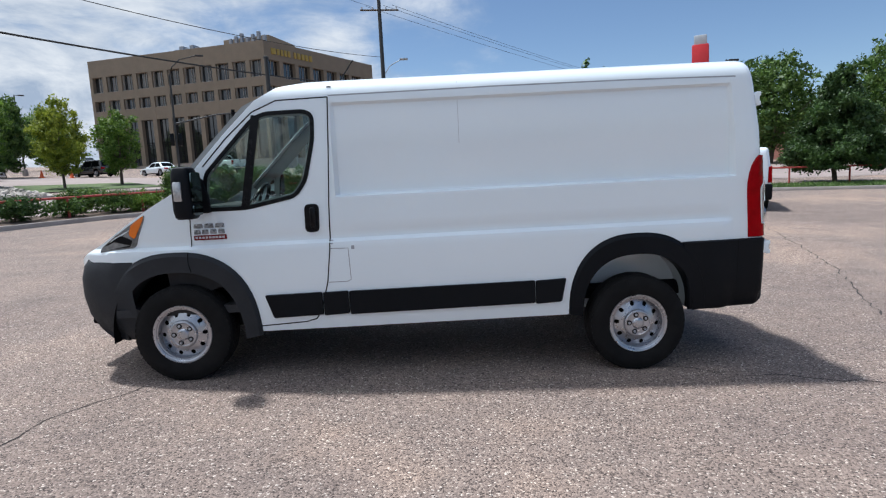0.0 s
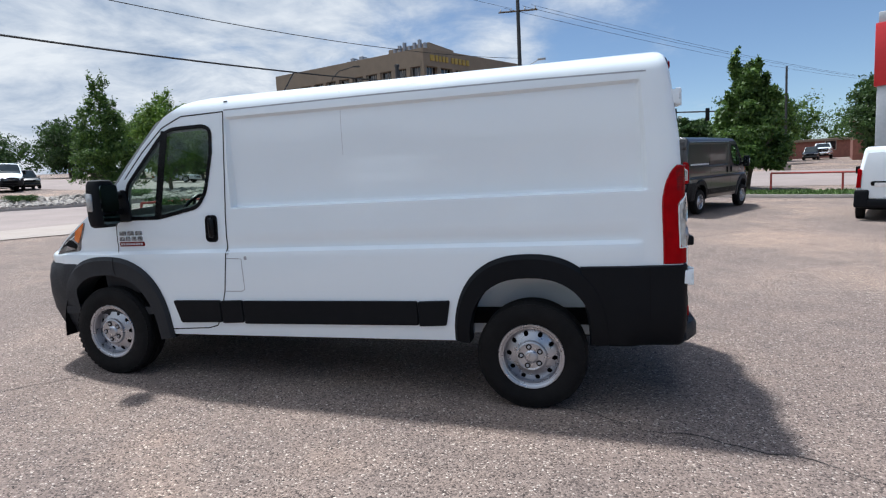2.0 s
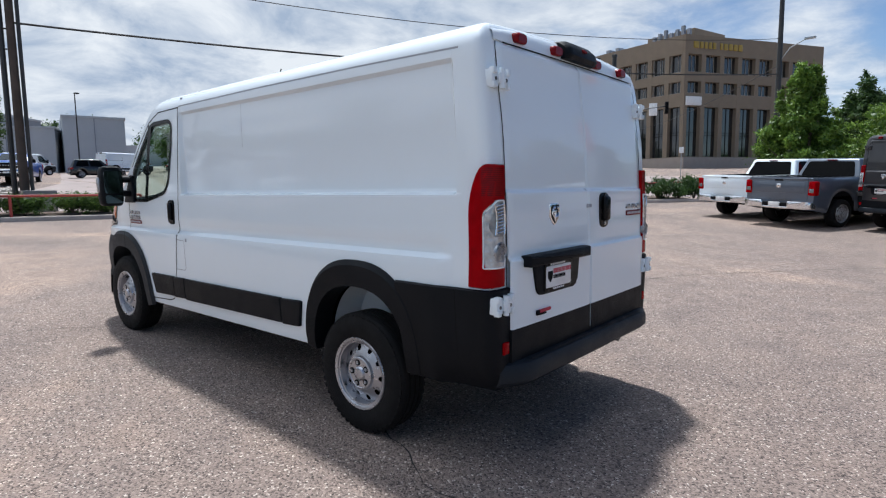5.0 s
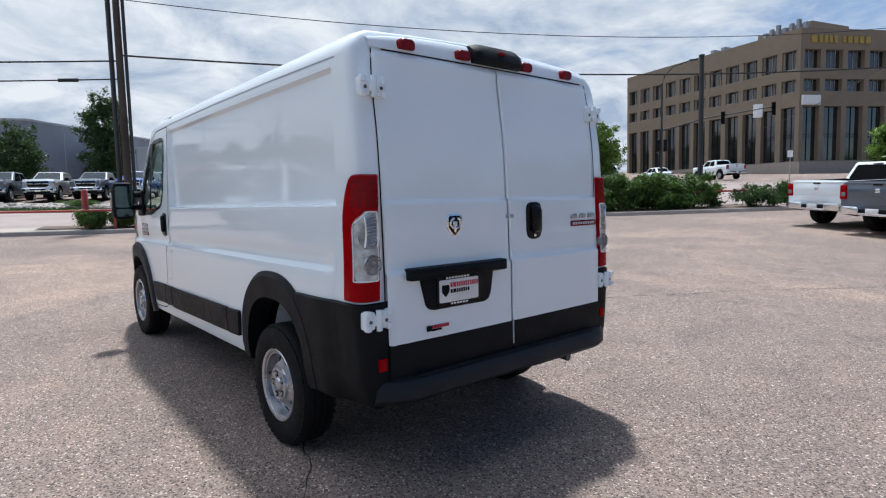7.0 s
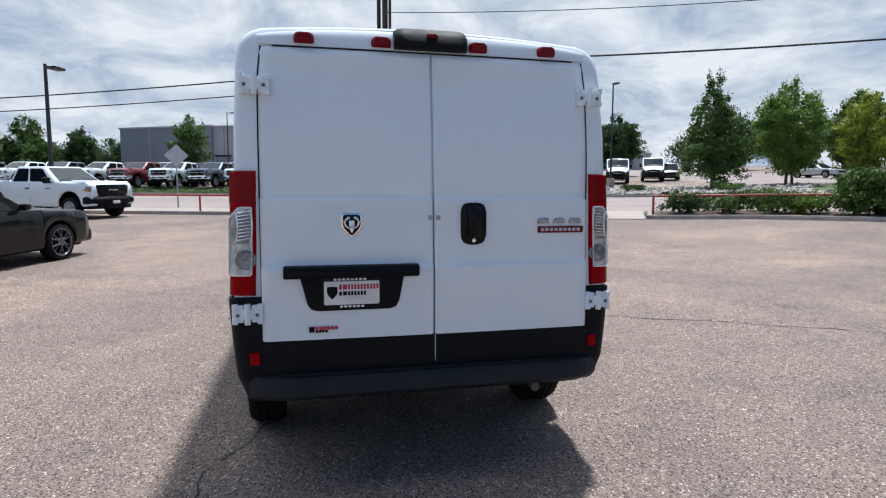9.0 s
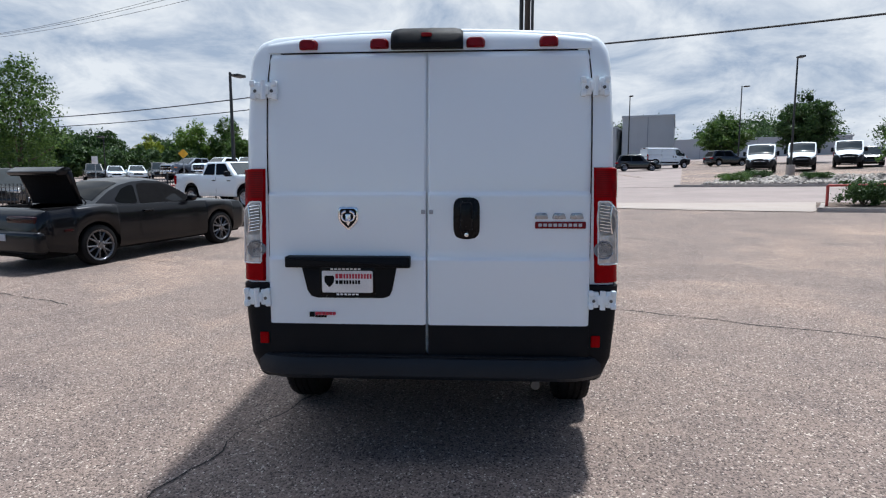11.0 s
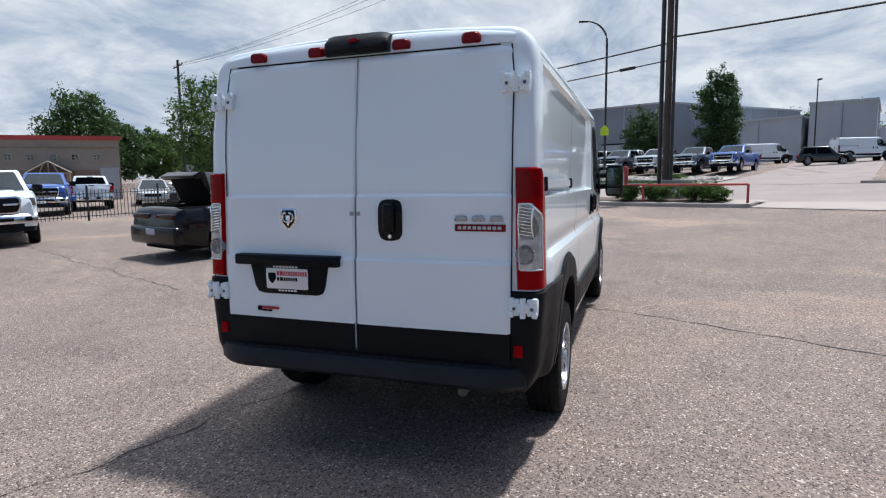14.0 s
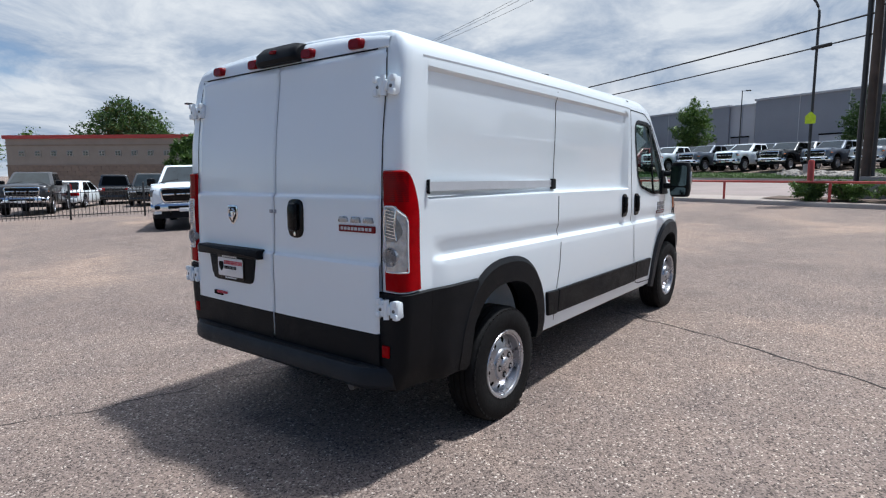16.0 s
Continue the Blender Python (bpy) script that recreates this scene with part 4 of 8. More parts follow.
    # roof marker lamps and camera housing
    for y in (-0.637, -0.255, 0.255, 0.637):
        bm = bmesh.new()
        rows = []
        for x, k in ((0.84, 1.0), (0.898, 1.0), (0.912, 0.93), (0.921, 0.75)):
            rows.append([(x, y + p * k, 2.232 + q * k) for p, q in rounded([(-0.05, -0.024), (0.05, -0.024), (0.05, 0.016), (0.034, 0.030), (-0.034, 0.030), (-0.05, 0.016)], 0.012, 3)])
        vs = quads(bm, rows, close=True)
        bm.faces.new(vs[-1])
        part("roof_marker_lamp", bm, LAMP_DEEP, root, "red oval marker lamp")
    bm = bmesh.new()
    rows = []
    for y, k in ((-0.19, 0.45), (-0.175, 0.8), (-0.14, 1.0), (0, 1.02), (0.14, 1.0), (0.175, 0.8), (0.19, 0.45)):
        rows.append([(0.86, y, 2.20), (0.915 + 0.02 * k, y, 2.205), (0.905 + 0.05 * k, y, 2.225), (0.90 + 0.045 * k, y, 2.268), (0.87 + 0.03 * k, y, 2.285 + 0.025 * k), (0.78, y, 2.295 + 0.025 * k), (0.74, y, 2.28)])
    vs = quads(bm, rows, close=True)
    for ring in (vs[0], vs[-1]):
        bm.faces.new(ring)
    housing = part("brake_lamp_housing", bm, CLADDING, root, "black housing with rear camera and brake lamp")
    part("high_brake_lamp", boxed((0.92, -0.03, 2.255), (0.957, 0.03, 2.277), 0.010), LAMP_DEEP, housing)
    # -- tail lamps round the corners
    for s in (-1, 1):
        def lamp_left(z):
            u = max(0.0, min(1.0, (z - 1.335) / 0.25))
            return 0.125 + 0.33 * (1 - math.sqrt(1 - u * u)) ** 0.85
        bm = bmesh.new()
        zs = [0.968, 0.976, 1.03, 1.07, 1.12, 1.18, 1.25, 1.32, 1.38, 1.44, 1.49, 1.53, 1.56, 1.574, 1.580]
        rows = []
        for z in zs:
            e = 0.018 if 0.97 < z < 1.575 else 0.0
            a = lamp_left(z)
            rows.append([van_tail(s, z, a, 0.0)] + [van_tail(s, z, a + (0.712 - a) * f, e) for f in (0.03, 0.15, 0.3, 0.45, 0.6, 0.75, 0.9, 0.97)] + [van_tail(s, z, 0.722, 0.0)])
        quads(bm, rows)
        lamp = part("tail_lamp", bm, LAMP_RED, root, "tall red tail lamp with clear lower lens")
        bm = bmesh.new()
        rows = []
        for z in np.linspace(1.425, 1.555, 14):
            for dz in (0.0, 0.006):
                a = max(0.36, lamp_left(z) + 0.04)
                rows.append([van_tail(s, z + dz, a + (0.70 - a) * f, 0.0195) for f in (0, 0.25, 0.5, 0.75, 1)])
        vs = [[bm.verts.new(p) for p in r] for r in rows]
        for i in range(0, len(vs) - 1, 2):
            for k in range(4):
                bm.faces.new((vs[i][k], vs[i][k + 1], vs[i + 1][k + 1], vs[i + 1][k]))
        part("lamp_ribs", bm, LAMP_DEEP, lamp)
        bm = bmesh.new()
        rows = []
        for z in np.linspace(1.072, 1.405, 22):
            t = (z - 1.072) / 0.333
            inset = 0.05 * (1 - math.sin(math.pi * min(0.98, max(0.02, t)))) ** 4 + 0.10 * ramp01(t, 0.72, 1.0) ** 2
            rows.append([van_tail(s, z, w, 0.0195) for w in np.linspace(0.365 + inset, 0.668, 11)])
        quads(bm, rows)
        lens = part("clear_lens", bm, LAMP_CLEAR, lamp, "clear reversing and indicator lens")
        bm = bmesh.new()
        edge = [van_tail(s, z, 0.668, 0.021) for z in np.linspace(1.075, 1.40, 12)]
        edge += [van_tail(s, 1.402, w, 0.021) for w in np.linspace(0.66, 0.54, 5)]
        edge += [van_tail(s, z, 0.375 + 0.15 * ramp01((z - 1.072) / 0.333, 0.70, 1.0) ** 2, 0.021) for z in np.linspace(1.40, 1.075, 14)]
        edge += [van_tail(s, 1.072, w, 0.021) for w in np.linspace(0.38, 0.66, 8)]
        tube(bm, edge, 0.004, 5)
        part("lens_rim", bm, PLATE_WHITE, lens)
        bm = bmesh.new()
        rows = []
        for z in np.linspace(1.225, 1.392, 12):
            t = (z - 1.225) / 0.167
            inset = 0.05 * (1 - math.sin(math.pi * min(0.97, max(0.03, t)))) ** 2
            rows.append([van_tail(s, z, w, 0.0225) for w in np.linspace(0.43 + inset * 1.5 + 0.09 * ramp01(t, 0.3, 1.0), 0.650 - inset * 0.5, 11)])
        quads(bm, rows)
        part("indicator_bowl", bm, LENS_GREY, lens)
        bm = bmesh.new()
        for k in range(9):
            z = 1.243 + k * 0.0165
            tube(bm, [van_tail(s, z + 0.012 * math.sin(6 * (f - 0.5)), f, 0.0235) for f in np.linspace(0.50, 0.645, 7)], 0.0028, 5)
        for f in (0.49, 0.655):
            tube(bm, [van_tail(s, z, f + 0.02 * math.sin((z - 1.23) / 0.16 * 3.1), 0.024) for z in np.linspace(1.235, 1.385, 9)], 0.005, 6)
        part("lens_ribs", bm, CHROME, lens)
        bm = bmesh.new()
        c = Vector(van_tail(s, 1.148, 0.585, 0.022))
        prof = [(0.050, c.x - 0.030), (0.050, c.x - 0.002), (0.047, c.x + 0.003), (0.043, c.x + 0.001)]
        for k in range(4):
            r = 0.040 - k * 0.009
            prof += [(r, c.x - 0.003), (r - 0.002, c.x + 0.004), (r - 0.005, c.x + 0.004), (r - 0.007, c.x - 0.003)]
        lathe(bm, prof + [(0.001, c.x + 0.003)], "x", 28, (0, c.y, c.z))
        part("reversing_lamp", bm, CHROME_PALE, lens, "ringed reversing lamp")
    # -- cab windows
    for s in (-1, 1):
        bm = bmesh.new()
        edge = rounded(WINDOW, 0.045, 4)
        strip(bm, s, edge, 0.030, 0.0045, close=True)
        strip(bm, s, [(-2.775, 2.05), (-2.90, 1.39)], 0.062, 0.006)
        part("window_frame", bm, GLOSS_BLACK, root, "black window rubber and division bar")
        bm = bmesh.new()
        bm.faces.new([bm.verts.new(van_side(s, x, z, -0.006)) for x, z in edge])
        bmesh.ops.triangulate(bm, faces=bm.faces)
        g = part("side_window", bm, GLASS, root, "greenish tinted door glass")
        bm = bmesh.new()
        strip(bm, s, [(-3.40, 1.50), (-3.21, 1.70), (-2.84, 2.07), (-2.74, 2.115), (-2.40, 2.12), (-2.32, 2.04), (-2.34, 1.80), (-2.44, 1.50)], 0.13, -0.030)
        strip(bm, s, edge, 0.055, -0.014, close=True)
        part("pillar_trim", bm, LINING, root, "grey inner pillar lining")
        bm = bmesh.new()
        slab(bm, s, rounded([(-3.40, 1.362), (-3.15, 1.362), (-3.165, 1.50), (-3.20, 1.62), (-3.235, 1.62)], 0.02, 2), 0.0, 0.02, 0.006)
        tri = part("mirror_base", bm, CLADDING, root)
        # mirror
        bm = bmesh.new()
        yo = s * 1.0
        rows = []
        for k, z in enumerate((1.335, 1.35, 1.40, 1.50, 1.60, 1.66, 1.69, 1.70)):
            sc = (0.72, 0.9, 1.0, 1.0, 0.98, 0.92, 0.8, 0.55)[k]
            ring = []
            for a in range(20):
                t = 2 * math.pi * a / 20
                c, q = math.cos(t), math.sin(t)
                ring.append((-3.255 + 0.075 * sc * math.copysign(abs(c) ** 0.6, c), yo + s * (0.165 + 0.10 * sc * math.copysign(abs(q) ** 0.6, q)), z))
            rows.append(ring)
        vs = quads(bm, rows, close=True)
        bm.faces.new(vs[0])
        bm.faces.new(vs[-1])
        mir = part("door_mirror", bm, CLADDING, root, "tall black door mirror")
        bm = bmesh.new()
        prism(bm, rounded([(yo + s * 0.085, 1.45), (yo + s * 0.245, 1.45), (yo + s * 0.245, 1.66), (yo + s * 0.085, 1.66)], 0.03, 3), -3.183, -3.174, "x")
        part("mirror_glass", bm, MIRROR, mir)
        bm = bmesh.new()
        prism(bm, rounded([(yo + s * 0.09, 1.36), (yo + s * 0.24, 1.36), (yo + s * 0.24, 1.435), (yo + s * 0.09, 1.435)], 0.02, 3), -3.183, -3.174, "x")
        part("wide_mirror_glass", bm, MIRROR, mir)
        bm = bmesh.new()
        box(bm, (-3.30, yo + s * 0.235, 1.46), (-3.24, yo + s * 0.272, 1.60), 0.012)
        part("mirror_indicator", bm, LAMP_CLEAR, mir)
        bm = bmesh.new()
        for z in (1.45, 1.58):
            tube(bm, [(-3.24, yo * 0.96, z), (-3.25, yo + s * 0.12, z)], 0.03, 8)
        part("mirror_arm", bm, CLADDING, mir)
        # door handles
        spots = [(-2.42, 1.285)] if s < 0 else [(-2.42, 1.285), (-2.10, 1.285)]
        for xh, zh in spots:
            bm = bmesh.new()
            slab(bm, s, rounded([(xh - 0.056, zh - 0.105), (xh + 0.05, zh - 0.105), (xh + 0.058, zh + 0.105), (xh - 0.05, zh + 0.105)], 0.04, 4), 0.0, 0.012, 0.006)
            hd = part("door_handle", bm, GLOSS_BLACK, root, "black oval door handle")
            bm = bmesh.new()
            c = Vector(van_side(s, xh + 0.01, zh, 0.02))
            box(bm, (c.x - 0.022, c.y - 0.018, zh - 0.07), (c.x + 0.024, c.y + 0.018, zh + 0.085), 0.016, 3)
            part("grip", bm, GLOSS_BLACK, hd)
        # badge on the front door as plain chrome shapes
        for row_z in (1.252, 1.208):
            for k in range(3 if row_z > 1.23 else 4):
                w = 0.072 if row_z > 1.23 else 0.052
                a = -3.30 + k * (w + 0.008)
                bm = bmesh.new()
                slab(bm, s, rounded([(a, row_z), (a + w, row_z), (a + w * 0.92, row_z + 0.034), (a + w * 0.08, row_z + 0.034)], 0.007, 2), 0.0, 0.006, 0.002)
                part("badge_bar", bm, CHROME_PALE, root, "plain chrome badge shape")
        bm = bmesh.new()
        slab(bm, s, rounded([(-3.305, 1.163), (-3.06, 1.163), (-3.06, 1.2), (-3.305, 1.2)], 0.006, 2), 0.0, 0.006, 0.002)
        bd = part("badge_plate", bm, BADGE_RED, root, "dark red badge plate")
        for k in range(9):
            a = -3.292 + k * 0.025
            bm = bmesh.new()
            slab(bm, s, [(a, 1.174), (a + 0.018, 1.174), (a + 0.018, 1.190), (a, 1.190)], 0.0, 0.0075, 0.0005)
            part("badge_line", bm, SIGN_GREY, bd)
    # -- sliding door rail on the kerb side
    bm = bmesh.new()
    slab(bm, 1, [(-0.76, 1.474), (0.765, 1.474), (0.765, 1.522), (-0.76, 1.522)], -0.015, 0.010, 0.004)
    rail = part("sliding_door_rail", bm, SIGN_GREY, root, "pale rail with black end caps")
    bm = bmesh.new()
    slab(bm, 1, [(-0.70, 1.487), (0.70, 1.487), (0.70, 1.509), (-0.70, 1.509)], 0.0, 0.012, 0.001)
    part("rail_slot", bm, SEAM, rail)
    for a in (-0.775, 0.705):
        bm = bmesh.new()
        slab(bm, 1, rounded([(a, 1.460), (a + 0.06, 1.460), (a + 0.06, 1.534), (a, 1.534)], 0.01, 2), -0.01, 0.020, 0.004)
        part("rail_end_cap", bm, CLADDING, rail)
    # -- nose: bumper, grille, headlamps
    bm = bmesh.new()
    rows = []
    for z in (0.40, 0.42, 0.46, 0.50, 0.56, 0.62, 0.76, 0.83, 0.90, 0.96, 1.0, 1.03, 1.06, 1.085):
        k = 0.06 - float(np.interp(z, [0.40, 0.42, 0.50, 0.62, 0.76, 0.90, 1.0, 1.06, 1.085], [0.22, 0.18, 0.10, 0.03, 0.0, 0.0, 0.03, 0.08, 0.13]))
        row = []
        for a in np.linspace(-1, 1, 41):
            s = math.copysign(1, a)
            t = abs(a)
            if t > 0.55:
                u = (t - 0.55) / 0.45
                x = -4.20 + u * 0.42
                row.append((x - k * (1 - 0.6 * u), s * (float(np.interp(x, NOSE_X, NOSE_W)) * 1.015 + k * 0.35), z))
            else:
                y = a / 0.55 * 0.835
                row.append((-4.20 - 0.17 * (1 - (abs(y) / 0.835) ** 2.4) - k, y, z))
        rows.append(row)
    quads(bm, rows)
    part("front_bumper", bm, GREY_PLASTIC, root, "dark grey plastic front bumper")
    bm = bmesh.new()
    for z0, z1, w in ((0.60, 0.80, 0.50), (0.47, 0.53, 0.55), (0.93, 1.02, 0.42)):
        box(bm, (-4.40 if z0 < 0.5 else -4.455, -w, z0), (-4.30, w, z1), 0.02)
    part("grille_opening", bm, SEAM, root, "black grille openings")
    bm = bmesh.new()
    box(bm, (-4.462, -0.40, 0.86), (-4.36, 0.40, 0.90), 0.012)
    part("grille_bar", bm, CHROME, root)
    for s in (-1, 1):
        bm = bmesh.new()
        slab(bm, s, rounded([(-4.06, 1.10), (-3.76, 1.13), (-3.67, 1.33), (-3.66, 1.375), (-3.90, 1.235), (-4.06, 1.13)], 0.02, 3), -0.03, 0.010, 0.006)
        hl = part("headlamp", bm, LENS_GREY, root, "clear headlamp with amber corner")
        bm = bmesh.new()
        slab(bm, s, rounded([(-3.80, 1.225), (-3.757, 1.195), (-3.675, 1.335), (-3.667, 1.37), (-3.78, 1.295)], 0.015, 3), 0.0, 0.013, 0.003)
        part("amber_lens", bm, LAMP_AMBER, hl)
        bm = bmesh.new()
        slab(bm, s, rounded([(-4.03, 1.115), (-3.80, 1.135), (-3.775, 1.185), (-3.87, 1.225), (-4.03, 1.145)], 0.015, 3), 0.0, 0.012, 0.003)
        part("lamp_shadow_line", bm, SEAM, hl)
    # -- underbody, axle, exhaust
    bm = bmesh.new()
    box(bm, (-4.02, -0.80, 0.45), (-2.95, 0.80, 0.60), 0.03)
    box(bm, (-3.0, -0.975, 0.45), (-0.52, 0.975, 0.60), 0.01)
    box(bm, (-0.52, -0.66, 0.48), (0.90, 0.66, 0.60), 0.03)
    part("underbody", bm, SEAM, root)
    bm = bmesh.new()
    tube(bm, [(0, -0.86, 0.36), (0, 0.86, 0.36)], 0.045, 10)
    for s in (-1, 1):
        tube(bm, [(-0.62, s * 0.55, 0.46), (0.0, s * 0.56, 0.30), (0.68, s * 0.56, 0.50)], 0.03, 6)
    part("rear_axle", bm, DULL_METAL, root)
    bm = bmesh.new()
    tube(bm, [(-0.4, 0.50, 0.42), (0.55, 0.57, 0.42), (0.85, 0.59, 0.40), (0.95, 0.59, 0.395)], 0.026, 10)
    part("exhaust_pipe", bm, DULL_METAL, root)
    bm = bmesh.new()
    tube(bm, [(0.78, -0.42, 0.47), (0.86, -0.42, 0.40), (0.92, -0.42, 0.41)], 0.014, 6)
    part("tow_eye", bm, DULL_METAL, root)
    # -- wheels
    for s in (-1, 1):
        wheel_thing(root, 0.0, s * 0.915, hub_z, 0.372, 0.215, 0.212, STEEL, s, turn=random.uniform(0, 70), fine=fine)
        wheel_thing(root, -3.455, s * 0.915, hub_z + front_drop, 0.372, 0.215, 0.212, STEEL, s, turn=random.uniform(0, 70), fine=fine)
    # -- cab interior
    part("cab_floor", boxed((-3.95, -0.975, 0.60), (-2.22, 0.975, 0.66)), SEAT_CLOTH, root)
    part("bulkhead", boxed((-2.25, -0.94, 0.66), (-2.22, 0.94, 2.24)), LINING, root)
    bm = bmesh.new()
    prism(bm, [(-3.55, 0.66), (-3.12, 0.80), (-3.08, 1.20), (-3.2, 1.34), (-3.45, 1.40), (-3.62, 1.38)], -0.92, 0.92, "y", 0.03)
    part("dashboard", bm, SEAT_CLOTH, root)
    bm = bmesh.new()
    ring = []
    for k in range(28):
        a = 2 * math.pi * k / 28
        ring.append(Vector((-2.98 + 0.11 * math.sin(a) * 0.9, -0.46 + 0.20 * math.cos(a), 1.37 + 0.18 * math.sin(a))))
    tube(bm, ring + [ring[0]], 0.016, 8)
    for a in (0.0, 2.1, 4.2):
        tube(bm, [(-3.0, -0.46, 1.27), (-2.98 + 0.10 * math.sin(a), -0.46 + 0.19 * math.cos(a), 1.37 + 0.17 * math.sin(a))], 0.014, 6)
    tube(bm, [(-3.0, -0.46, 1.27), (-3.2, -0.46, 1.18)], 0.03, 8)
    part("steering_wheel", bm, GLOSS_BLACK, root)
    for y in (-0.46, 0.46):
        bm = bmesh.new()
        box(bm, (-2.88, y - 0.24, 0.66), (-2.38, y + 0.24, 1.05), 0.06, 3)
        seat = part("cab_seat", bm, SEAT_CLOTH, root, "dark cloth cab seat")
        bm = bmesh.new()
        prism(bm, [(-2.52, 1.0), (-2.36, 1.0), (-2.27, 1.66), (-2.38, 1.68)], y - 0.23, y + 0.23, "y", 0.03)
        part("backrest", bm, SEAT_CLOTH, seat)
        part("headrest", boxed((-2.375, y - 0.13, 1.70), (-2.275, y + 0.13, 1.88), 0.03, 3), SEAT_CLOTH, seat)
    # -- roof aerial
    bm = bmesh.new()
    tube(bm, [(-2.40, -0.0, 2.32), (-2.35, -0.0, 2.34), (-2.16, -0.0, 2.60)], 0.006, 6)
    part("roof_aerial", bm, GLOSS_BLACK, root)
    return root



# ---- ground and roads ----
def axis_steps():
    near = [float(v) for v in range(-70, 71, 2)]
    far, v, d = [], 70.0, 4.0
    while v < 2600:
        v += d
        d *= 1.35
        far.append(v)
    return [-q for q in reversed(far)] + near + far


def height_sheet(name, xs, ys, mat):
    bm = bmesh.new()
    quads(bm, [[(x, y, ground_z(x, y)) for y in ys] for x in xs])
    return part(name, bm, mat)


ground = height_sheet("ground", axis_steps(), axis_steps(), ASPHALT)
tagged(ground, "worn pinkish grey chip-seal asphalt lot", "ground", kind="structure")


def along(pts, n):
    """n + 1 points at even steps along a line on the plan."""
    pts = [Vector(p) for p in pts]
    acc = [0.0]
    for a, b in zip(pts, pts[1:]):
        acc.append(acc[-1] + (b - a).length)
    out = []
    for i in range(n + 1):
        s = acc[-1] * i / n
        k = max(0, min(len(pts) - 2, sum(1 for v in acc[1:-1] if v <= s)))
        out.append(pts[k].lerp(pts[k + 1], (s - acc[k]) / (acc[k + 1] - acc[k])))
    return out


def sheet(name, one, two, lift, mat, label, category, n=40, across=5, kind="structure"):
    """A paved or planted strip between two lines on the plan, draped on the ground."""
    bm = bmesh.new()
    a, b = along(one, n), along(two, n)
    rows = []
    for p, q in zip(a, b):
        row = [p.lerp(q, k / across) for k in range(across + 1)]
        rows.append([(v.x, v.y, ground_z(v.x, v.y) + lift) for v in row])
    quads(bm, rows)
    return tagged(part(name, bm, mat), label, category, kind=kind)


def kerb(pts, label, width=0.16, high=0.14, step=1.2):
    """Kerb stones: a raised rounded strip with joints."""
    line = [Vector(p) for p in pts]
    length = sum((b - a).length for a, b in zip(line, line[1:]))
    p = along(pts, max(2, int(length / 0.6)))
    bm = bmesh.new()
    rows = []
    for i, v in enumerate(p):
        d = (p[min(i + 1, len(p) - 1)] - p[max(i - 1, 0)]).normalized()
        nrm = Vector((-d.y, d.x))
        g = ground_z(v.x, v.y)
        ring = []
        for o, z in ((0, -0.05), (0.015, high - 0.03), (0.035, high), (width, high), (width + 0.01, -0.05)):
            q = v + nrm * o
            ring.append((q.x, q.y, g + z))
        rows.append(ring)
    quads(bm, rows)
    return tagged(part("kerb", bm, KERB), label, "kerb", kind="structure")


LOT_WEST = [(-28.0, -27.0), (-19.9, -4.0), (-17.6, 4.0), (-15.3, 10.0)]
LOT_NORTH = [(-12.0, 15.6), (-10.3, 18.7), (-7.4, 21.4), (-5.2, 24.0), (-3.2, 26.6), (2.0, 27.6), (8.7, 25.2), (18.4, 23.4), (40.0, 20.0)]
kerb(LOT_WEST, "concrete kerb along the street edge of the lot")
kerb(LOT_NORTH, "concrete kerb round the planted edge of the lot")
kerb([(-15.3, 10.0), (-16.6, 10.5)], "short concrete kerb end beside the driveway")
kerb([(-13.6, 16.6), (-12.0, 15.6)], "short concrete kerb end beside the driveway")


def shifted(pts, d):
    out = []
    pts = [Vector(p) for p in pts]
    for i, p in enumerate(pts):
        t = (pts[min(i + 1, len(pts) - 1)] - pts[max(i - 1, 0)]).normalized()
        out.append(tuple(p + Vector((-t.y, t.x)) * d))
    return out


sheet("road", shifted(LOT_WEST[:-1] + [(-15.3, 10.0), (-12.0, 15.6), (-8.5, 20.5), (-3.2, 26.6), (4.0, 34.0)], 2.6),
      [(-60.0, -45.0), (-41.0, -10.0), (-35.0, 5.0), (-29.0, 17.0), (-22.0, 26.0), (-16.0, 34.0), (-10.0, 41.0)], 0.010, ROAD, "pale concrete street beside the lot", "road", 60, 8)
sheet("road", [(-150, 44.0), (-60, 42.5), (-9, 34.5), (40, 30.0), (160, 22.0)], [(-150, 66.0), (-60, 62.0), (-9, 55.0), (40, 50.0), (160, 44.0)], 0.016, ROAD, "wide pale concrete cross street", "road", 80, 8)
sheet("road", [(-29.0, 17.5), (-70, 32.0)], [(-33.5, 8.0), (-44.0, 15.8), (-74, 24.5)], 0.014, ROAD, "pale driveway into the lot across the street", "road", 30, 6)
sheet("pavement", shifted(LOT_WEST, 0.16), shifted(LOT_WEST, 2.6), 0.10, WALKWAY, "pale concrete sidewalk along the street", "pavement", 40, 3)
sheet("pavement", [(-15.5, 10.0), (-12.0, 15.5)], [(-18.6, 9.2), (-15.2, 18.0)], 0.022, WALKWAY, "pale concrete driveway apron", "pavement", 12, 5)
sheet("planting_bed", shifted(LOT_NORTH[:5], 0.16), shifted(LOT_NORTH[:5], 2.5), 0.11, SOIL, "bark mulch bed along the lot edge", "planting bed", 30, 3)
sheet("planting_bed", [(-18.7, 4.6), (-16.4, 9.4)], [(-20.2, 5.0), (-17.9, 9.9)], 0.135, SOIL, "bark mulch bed round the utility pole", "planting bed", 14, 3)
